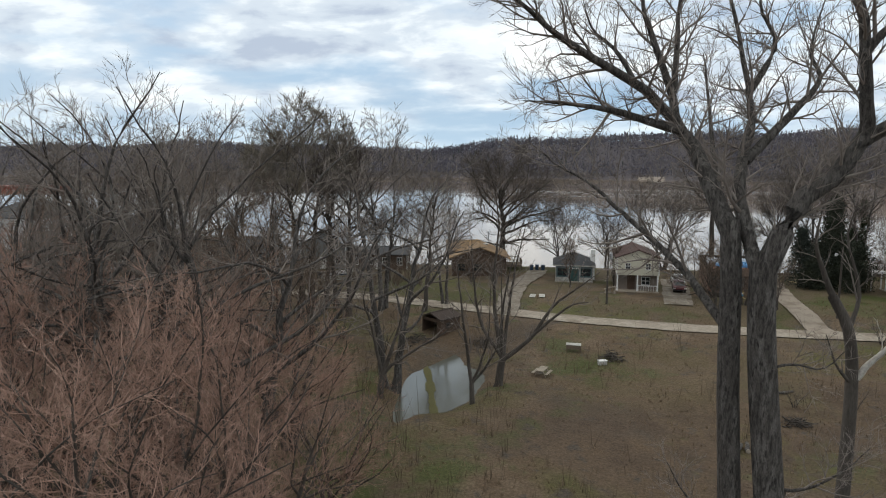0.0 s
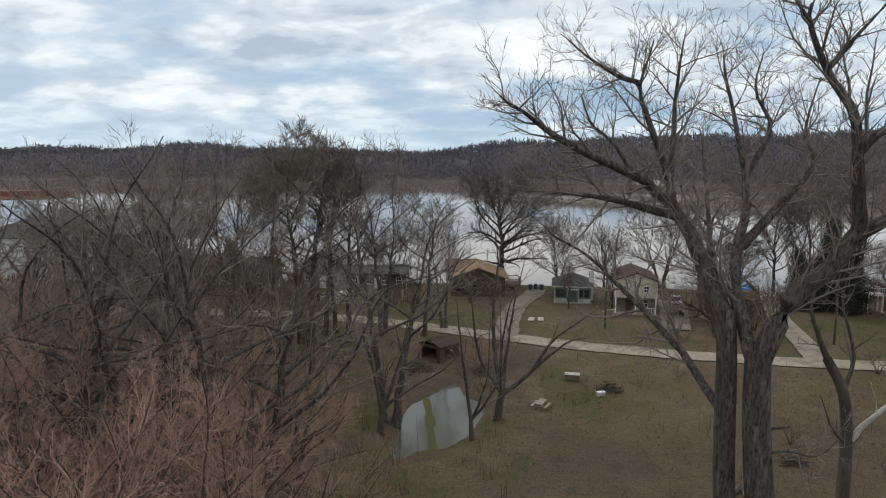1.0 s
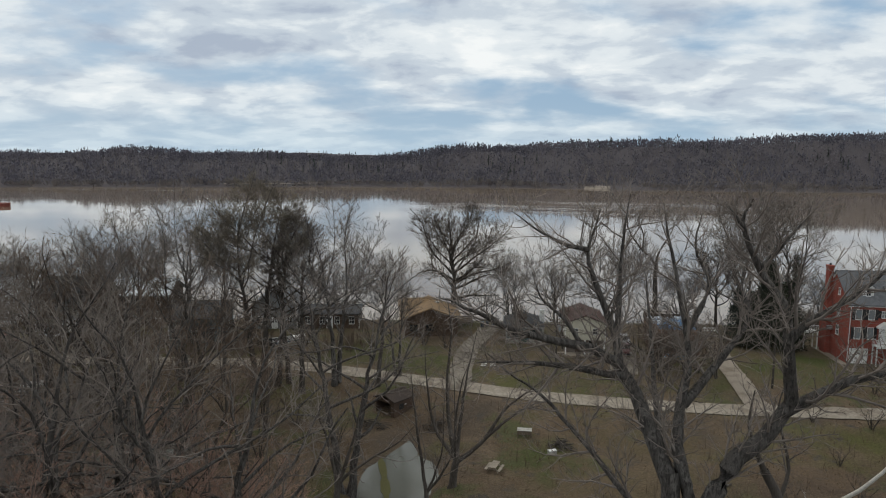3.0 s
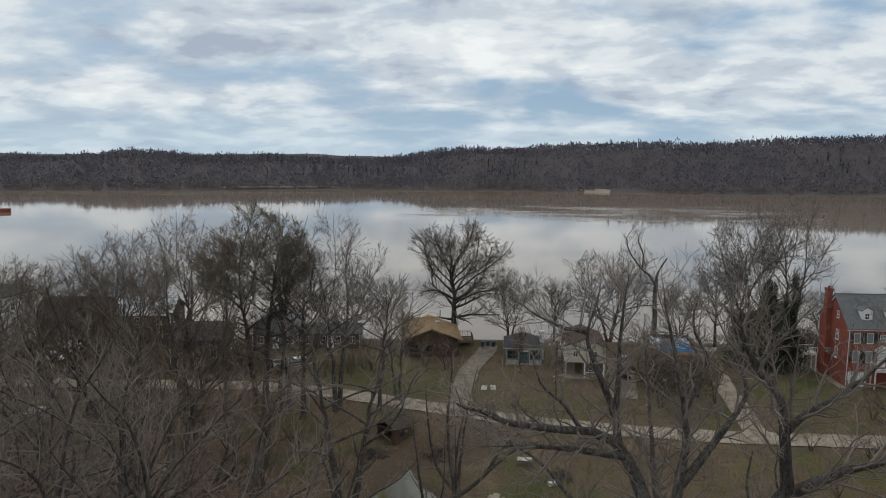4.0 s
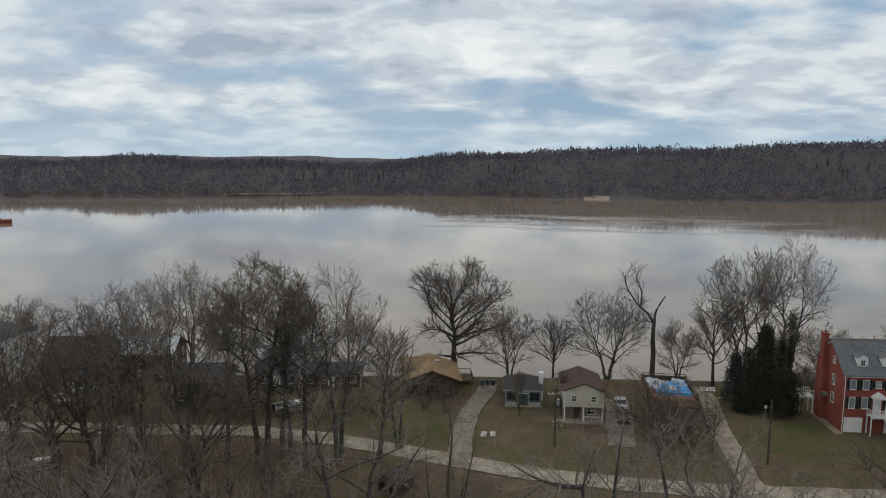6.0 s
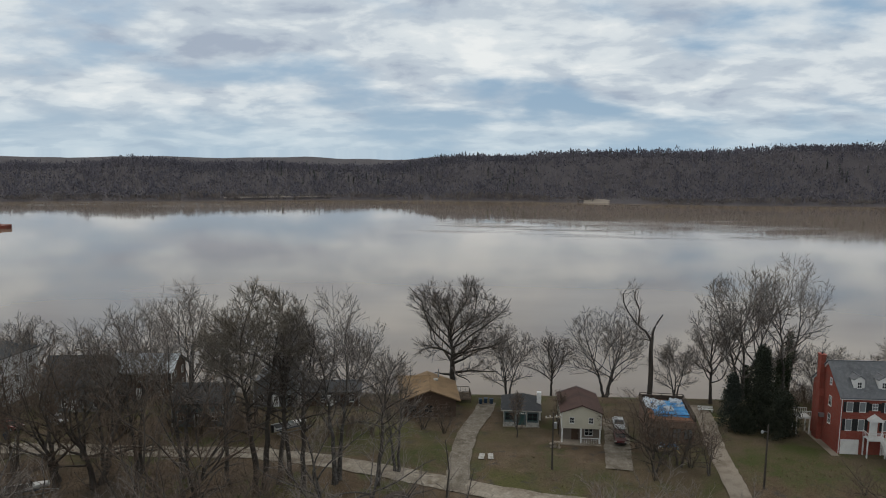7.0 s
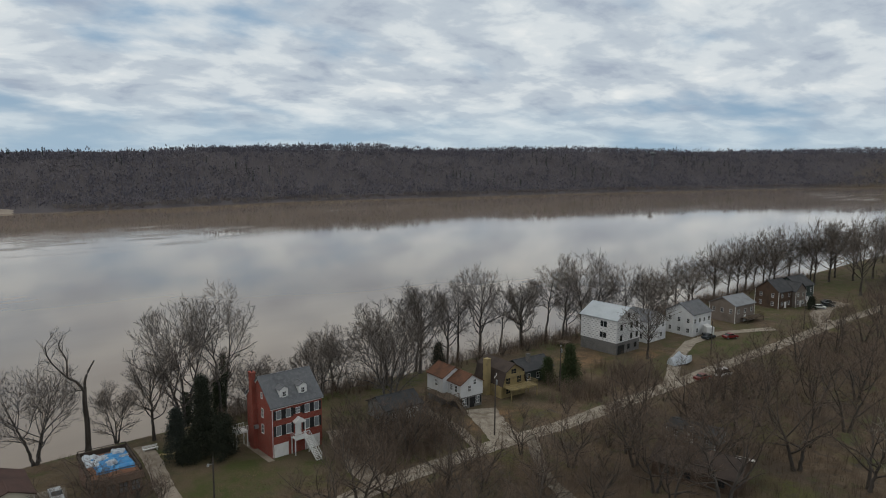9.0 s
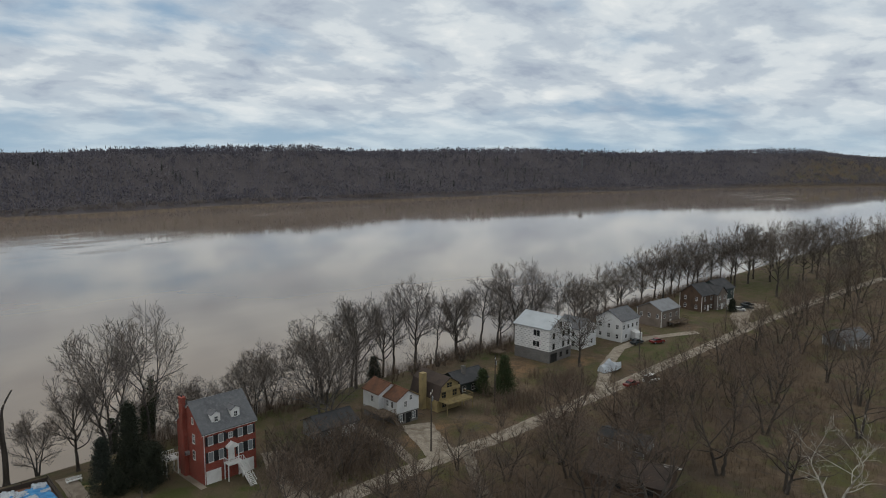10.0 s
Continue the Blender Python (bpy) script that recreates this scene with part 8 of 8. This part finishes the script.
def covered_boat(x, y, turn):
    b = thing("covered_boat", pose(x, y, gz(x, y), 0, 0, turn), "boat on a trailer wrapped in pale plastic sheeting", "boat")
    rnd = random.Random(4)
    n, k = 16, 11
    vs = []
    for i in range(n):
        u = i / (n - 1)
        w = 1.2 * min(1.0, 0.12 + 2.6 * (1 - u)) ** 0.8
        top = 1.9 + 1.5 * math.exp(-((u - 0.38) / 0.18) ** 2) + 0.3 * (1 - u)
        for j in range(k):
            a = j / (k - 1) * 2 - 1
            peak = max(0.0, 1 - abs(a) ** 1.5)
            vs.append((w * a * rnd.uniform(0.95, 1.06), -3.8 + 7.6 * u, 0.35 + (top - 0.35) * peak * rnd.uniform(0.92, 1.05) + (0.5 if abs(a) < 0.99 else 0.0) * (1 - peak)))
    fs = [(i * k + j, i * k + j + 1, (i + 1) * k + j + 1, (i + 1) * k + j) for i in range(n - 1) for j in range(k - 1)]
    fs += [tuple(range(k - 1, -1, -1)), tuple((n - 1) * k + j for j in range(k))]
    part("cover", Geo().add(vs, fs), WHITE_TARP, b, "pale crumpled plastic cover")
    tr = part("trailer", Geo().beam((-0.6, 2.6, 0.42), (-0.6, -3.0, 0.42), 0.1, 0.12).beam((0.6, 2.6, 0.42), (0.6, -3.0, 0.42), 0.1, 0.12).beam((0, 2.6, 0.42), (0, 4.8, 0.4), 0.1, 0.12).beam((-1.0, -1.0, 0.35), (1.0, -1.0, 0.35), 0.1, 0.1), RUST_STEEL, b)
    wheel(tr, -1.05, -1.0)
    wheel(tr, 1.05, -1.0)


covered_boat(167.2, 84.2, -105)


def box_trailer(x, y, turn):
    t = thing("box_trailer", pose(x, y, gz(x, y), 0, 0, turn), "white enclosed box trailer beside the white house", "trailer")
    part("body", Geo().box(-1.1, 1.1, -2.6, 2.6, 0.55, 2.9), WHITE_PAINT, t)
    part("trim_rail", Geo().box(-1.13, 1.13, -2.63, 2.63, 0.5, 0.62), GALVANISED, t)
    part("drawbar", Geo().beam((0, -2.6, 0.55), (0, -4.0, 0.5), 0.12, 0.12), RUST_STEEL, t)
    for wx in (-1.12, 1.12):
        wheel(t, wx, 0.5)


box_trailer(199.8, 93.0, -40)


def barge(x, y, turn):
    b = thing("barge", pose(x, y, WATER_Z - 0.3, 0, 0, turn), "long rust-red river barge moored offshore", "barge")
    part("hull", Geo().prism([(-32, -5), (30, -5), (34, -3.5), (34, 3.5), (30, 5), (-32, 5)], 0, 2.6), RUST_STEEL, b)
    part("hatch_cover", Geo().box(-28, 27, -3.8, 3.8, 2.6, 3.4), RUST_STEEL, b)
    part("coaming", Geo().box(-29, 28, -4.2, -3.85, 2.6, 3.1), RUST_STEEL, b)
    part("coaming", Geo().box(-29, 28, 3.85, 4.2, 2.6, 3.1), RUST_STEEL, b)


barge(-318, 458, 28)

# ---- poles, yard things ----
def pole(x, y, h, turn, label, arm=True, lamp=False):
    p = thing("street_lamp" if lamp else "utility_pole", pose(x, y, gz(x, y) - 0.3, 0, 0, turn), label, "pole", "poles along the lane")
    part("shaft", Geo().tube((0, 0, 0), (0, 0, h), 0.16, 0.1, 9), DARK_BARK, p)
    if arm:
        part("crossarm", Geo().box(-1.2, 1.2, -0.06, 0.06, h - 0.8, h - 0.65), OLD_TIMBER, p)
        for x0 in (-1.1, -0.5, 0.5, 1.1):
            part("insulator", Geo().tube((x0, 0, h - 0.65), (x0, 0, h - 0.42), 0.05, 0.04, 7), WHITE_PAINT, p)
        part("transformer", Geo().tube((0.32, -0.1, h - 2.4), (0.32, -0.1, h - 1.5), 0.24, 0.24, 10), GALVANISED, p)
    if lamp:
        part("bracket", Geo().tube((0, 0, h - 1.1), (-1.0, -0.2, h - 0.75), 0.03, 0.03, 6), GALVANISED, p)
        hd = part("lamp_head", Geo().tube((-1.0, -0.2, h - 0.95), (-1.0, -0.2, h - 0.7), 0.2, 0.12, 10), GALVANISED, p)
        part("lens", Geo().tube((-1.0, -0.2, h - 1.08), (-1.0, -0.2, h - 0.955), 0.12, 0.18, 10), CLEAR_LAMP, hd)


pole(98.4, 86.6, 12.8, 30, "weathered utility pole with pale crossarm beside the lane")
pole(45.1, 93.9, 9.6, 10, "wooden pole with a pale yard lamp on the lawn", arm=False, lamp=True)
pole(16.3, 99.3, 9.0, 12, "wooden utility pole beside the cream house")
pole(127.0, 92.5, 11.5, 35, "utility pole before the dark green house")
pole(181.5, 83.0, 9.5, 30, "thin utility pole on the lawn", arm=False)
pole(231.0, 76.5, 10.0, 30, "distant wooden utility pole beside the lane")


def picnic_table(x, y, turn):
    t = thing("picnic_table", pose(x, y, gz(x, y), 0, 0, turn), "weathered grey timber picnic table on the brown grass", "table")
    for i in range(5):
        part("board", Geo().box(-0.9, 0.9, -0.38 + i * 0.155, -0.24 + i * 0.155, 0.70, 0.745), OLD_TIMBER, t)
    for s in (-1, 1):
        part("bench", Geo().box(-0.9, 0.9, s * 0.72 - 0.14, s * 0.72 + 0.14, 0.41, 0.455), OLD_TIMBER, t)
        for x0 in (-0.6, 0.6):
            part("leg", Geo().beam((x0, s * 0.62, 0), (x0, s * 0.25, 0.7), 0.09, 0.04), OLD_TIMBER, t)
    for x0 in (-0.6, 0.6):
        part("crossbar", Geo().box(x0 + 0.05, x0 + 0.09, -0.82, 0.82, 0.33, 0.41), OLD_TIMBER, t)


picnic_table(5.5, 71.3, 68)


def work_table(x, y, turn):
    t = thing("work_table", pose(x, y, gz(x, y), 0, 0, turn), "old wooden work table with a pale plank top", "table")
    for i in range(5):
        part("plank", Geo().box(-0.85, 0.85, -0.5 + i * 0.2, -0.315 + i * 0.2, 0.82, 0.87), GREY_BOARD, t)
    for x0 in (-0.78, 0.78):
        for y0 in (-0.42, 0.42):
            part("leg", Geo().box(x0 - 0.05, x0 + 0.05, y0 - 0.05, y0 + 0.05, 0, 0.82), DECK_WOOD, t)
    part("skirt", Geo().box(-0.8, 0.8, -0.45, -0.4, 0.35, 0.82), DECK_WOOD, t)
    part("skirt", Geo().box(-0.8, 0.8, 0.4, 0.45, 0.35, 0.82), DECK_WOOD, t)


work_table(9.7, 80.4, -8)


def brush_pile(x, y, r, h, seed, label):
    rnd = np.random.default_rng(seed)
    br = []
    for i in range(70):
        a, k = rnd.uniform(0, 6.28), rnd.uniform(0, r)
        p = np.array([math.cos(a) * k, math.sin(a) * k, rnd.uniform(0.05, h * (1.1 - k / r))])
        d = rnd.normal(0, 1, 3)
        d[2] *= 0.35
        d /= np.linalg.norm(d)
        ln = rnd.uniform(0.6, 1.6)
        br.append((np.array([p - d * ln / 2, p + rnd.normal(0, 0.06, 3), p + d * ln / 2]), np.array([0.05, 0.04, 0.015]), 4))
    me = tubes("brush_pile", br)
    lone("brush_pile", me, DARK_BARK, Matrix.Translation((x, y, gz(x, y))), label, "brush pile")


brush_pile(13.5, 77.1, 1.3, 1.1, 1, "heap of dark cut branches on the grass")
brush_pile(-0.6, 83.6, 1.9, 0.9, 3, "tangle of dead branches on the muddy pond bank")
brush_pile(-8.6, 82.8, 2.2, 1.2, 4, "tangle of dead branches below the shed")
brush_pile(26.5, 60.5, 1.2, 0.6, 2, "low heap of dead branches in the field")


def crate(x, y, turn):
    c = thing("cooler", pose(x, y, gz(x, y), 0, 0, turn), "white plastic cooler box on the grass", "cooler")
    part("box", Geo().box(-0.45, 0.45, -0.25, 0.25, 0, 0.42), GREY_BOARD, c)
    part("lid", Geo().box(-0.47, 0.47, -0.27, 0.27, 0.425, 0.5), WHITE_PAINT, c)


crate(12.2, 75.2, 20)


def log(x, y, ln, r, turn, label):
    br = [(np.array([(-ln / 2, 0, r), (-ln / 6, 0.06, r * 0.95), (ln / 6, -0.05, r * 0.95), (ln / 2, 0, r * 0.9)]), np.array([r, r * 0.97, r * 0.9, r * 0.8]), 8)]
    lg = thing("log", pose(x, y, gz(x, y), 0, 0, turn), label, "log", "fallen logs in the field")
    part("bark", tubes("bark", br), BARK, lg)
    part("cut_end", Geo().tube((-ln / 2 - 0.01, 0, r), (-ln / 2 + 0.02, 0, r), r * 0.98, r * 0.98, 10), OLD_TIMBER, lg, "pale sawn end")


log(19.6, 54.5, 2.4, 0.22, 60, "fallen log lying in brown grass")
log(20.6, 55.2, 1.8, 0.18, 75, "short cut log lying in brown grass")
log(28, 68, 3.0, 0.15, 20, "thin fallen log in the field")


def shed(x, y, turn):
    s = thing("shed", pose(x, y, gz(x, y), 0, 0, turn), "small dark brown wooden shed with an open side", "shed")
    W, D, H = 3.5, 3.3, 2.1
    wall = part("wall", Geo().box(0, W, 0, 0.1, -0.4, H).box(W - 0.1, W, 0.1, D - 0.1, -0.4, H).box(0, W, D - 0.1, D, -0.4, H).box(0, 0.1, 0.1, 0.6, -0.4, H).box(0, 0.1, 0.6, D - 0.1, H - 0.35, H), BROWN_SIDING, s)
    part("roof", roof_gable(0, W, 0, D, H, 0.6, "x", 0.25), DARK_BROWN_SHINGLE, s)
    part("floor_board", Geo().box(0.1, W - 0.1, 0.1, D - 0.1, 0.05, 0.12), DECK_WOOD, s)
    # no hole in the wall: a black panel paints the opening's inner shade
    part("opening", Geo().box(0.9, 1.7, -0.03, 0.02, 0.9, 1.6), BLACK_PAINT, wall, "black panel for the shade inside an unglazed window opening")
    part("sign", Geo().box(1.9, 2.2, -0.04, 0.0, 1.3, 1.45), GREY_BOARD, s, "small pale plate")


shed(-6.1, 86.6, 50)


def sheet_board(x, y, turn, label):
    b = thing("board_stack", pose(x, y, gz(x, y) + 0.1, 0, 0, turn), label, "boards")
    for i, (dx, dy, dr) in enumerate(((0, 0, 0), (1.35, 0.2, 8))):
        part("board", Geo().box(-0.42, 0.42, -0.9, 0.9, 0.02 * i, 0.03 + 0.02 * i), GREY_BOARD, b, m=pose(dx, dy, 0.02 * i, 3, 0, dr))


sheet_board(6.2, 103.4, -10, "two weathered white boards lying on the brown lawn")


def debris_heap(x, y):
    """Broken boards and scraps of tarpaulin thrown down before the terrace."""
    rnd = random.Random(21)
    d = thing("debris_heap", pose(x, y, gz(x, y)), "heap of broken boards and blue tarpaulin scraps on bare soil", "debris")
    for i in range(16):
        a = rnd.uniform(0, 180)
        n = rnd.uniform(0.5, 1.3)
        part("board", Geo().box(-n, n, -0.09, 0.09, 0.0, 0.05), rnd.choice((GREY_BOARD, YELLOW_WOOD, DECK_WOOD, ORANGE_WOOD)), d, m=pose(rnd.uniform(-1.8, 2.2), rnd.uniform(-1.6, 1.4), 0.03 + 0.03 * i, rnd.uniform(-9, 9), rnd.uniform(-7, 7), a))
    for cx, cy, w in ((0.9, 0.6, 0.9), (1.5, -0.1, 0.6), (-0.6, 0.9, 0.5)):
        ring = [(cx + w * rnd.uniform(0.6, 1.1) * math.cos(k * 0.785), cy + w * rnd.uniform(0.4, 0.8) * math.sin(k * 0.785), 0.18 + rnd.uniform(0, 0.12)) for k in range(8)]
        fan = [(cx, cy, 0.75)] + ring + [(px, py, 0.02) for px, py, _ in ring]
        part("tarpaulin", Geo().add(fan, [(0, k + 1, (k + 1) % 8 + 1) for k in range(8)] + [(k + 1, k + 9, (k + 1) % 8 + 9, (k + 1) % 8 + 1) for k in range(8)]), BLUE_TARP, d, "crumpled blue tarpaulin scrap")


debris_heap(35.6, 106.9)


def bin_(x, y, turn):
    b = thing("wheeled_bin", pose(x, y, gz(x, y), 0, 0, turn), "dark blue plastic wheeled bin near the riverbank", "bin", "bins near the riverbank")
    g = Geo()
    g.add([(-0.24, -0.28, 0.05), (0.24, -0.28, 0.05), (0.24, 0.28, 0.05), (-0.24, 0.28, 0.05), (-0.3, -0.36, 1.0), (0.3, -0.36, 1.0), (0.3, 0.36, 1.0), (-0.3, 0.36, 1.0)],
          [(3, 2, 1, 0), (4, 5, 6, 7), (0, 1, 5, 4), (1, 2, 6, 5), (2, 3, 7, 6), (3, 0, 4, 7)])
    part("body", g, BIN_BLUE, b)
    part("lid", Geo().box(-0.32, 0.32, -0.38, 0.4, 1.0, 1.08), BIN_BLUE, b)
    for wx in (-0.27, 0.27):
        part("wheel", Geo().tube((wx - 0.03, 0.3, 0.12), (wx + 0.03, 0.3, 0.12), 0.12, 0.12, 10), RUBBER, b)


for bx, by, bt in ((7.2, 126.2, 4), (8.2, 126.6, -6), (9.2, 126.3, 10), (-70.5, 110.2, 10)):
    bin_(bx, by, bt)


def bench(x, y, turn):
    b = thing("bench", pose(x, y, gz(x, y), 0, 0, turn), "white painted plank bench at the top of the ramp", "bench")
    for i in range(3):
        part("slat", Geo().box(-1.3, 1.3, -0.3 + i * 0.21, -0.12 + i * 0.21, 0.45, 0.5), WHITE_PAINT, b)
    for i in range(2):
        part("back_slat", Geo().box(-1.3, 1.3, 0.34, 0.38, 0.6 + i * 0.2, 0.76 + i * 0.2), WHITE_PAINT, b)
    for x0 in (-1.1, 1.1):
        part("leg", Geo().box(x0 - 0.04, x0 + 0.04, -0.3, 0.38, 0, 0.45), WHITE_PAINT, b)


bench(47.6, 123.2, -6)
planks = thing("plank_stack", pose(49.4, 119.6, gz(49.4, 119.6), 0, 0, -32), "loose yellow planks lying on the lawn", "planks")
for i in range(3):
    part("plank", Geo().box(-1.9 + 0.2 * i, 1.9 - 0.1 * i, -0.3 + i * 0.2, -0.15 + i * 0.2, 0.01, 0.06 + 0.02 * i), YELLOW_WOOD, planks)


def garden_statue_row():
    for x, y, s in ((18.0, 107.2, 0.9), (18.6, 106.9, 1.0), (17.4, 107.0, 0.7)):
        g = Geo().tube((0, 0, 0), (0, 0, 0.25 * s), 0.28, 0.24, 8).tube((0, 0, 0.25 * s), (0, 0, 0.8 * s), 0.14, 0.1, 8).tube((0, 0, 0.8 * s), (0, 0, 1.0 * s), 0.3, 0.36, 10)
        lone("bird_bath", g, CONCRETE, pose(x, y, gz(x, y)), "pale stone bird bath beside the cream house", "garden ornament", "garden ornaments")


garden_statue_row()


def picnic_shelter(x, y, turn):
    s = thing("river_deck", pose(x, y, gz(x, y), 0, 0, turn), "small timber river deck with table", "deck")
    deck(s, 0, 3.2, 0, 3.2, 1.2, DECK_WOOD, sides="lbr")


picnic_shelter(157.0, 113.0, 0)


def water_tower(x, y):
    z = gz(x, y) - 1
    t = thing("water_tower", pose(x, y, z), "distant grey water tower on the wooded skyline", "water tower")
    part("column", Geo().tube((0, 0, 0), (0, 0, 31), 1.4, 1.1, 10), TOWER_GREY, t)
    part("tank", Geo().tube((0, 0, 30), (0, 0, 32), 2.0, 5.0, 14).tube((0, 0, 32), (0, 0, 34.5), 5.0, 5.0, 14).tube((0, 0, 34.5), (0, 0, 36), 5.0, 1.5, 14), TOWER_GREY, t)


water_tower(1216, 686)
strip("pavement", [(160, 746), (166, 762), (158, 776)], 26, SAND, "pale sandy landing on the far shore", lift=0.5)
strip("pavement", [(-232, 756), (-180, 768), (-118, 786)], 4.5, SAND, "thin pale sandbar along the far shore", lift=1.2)
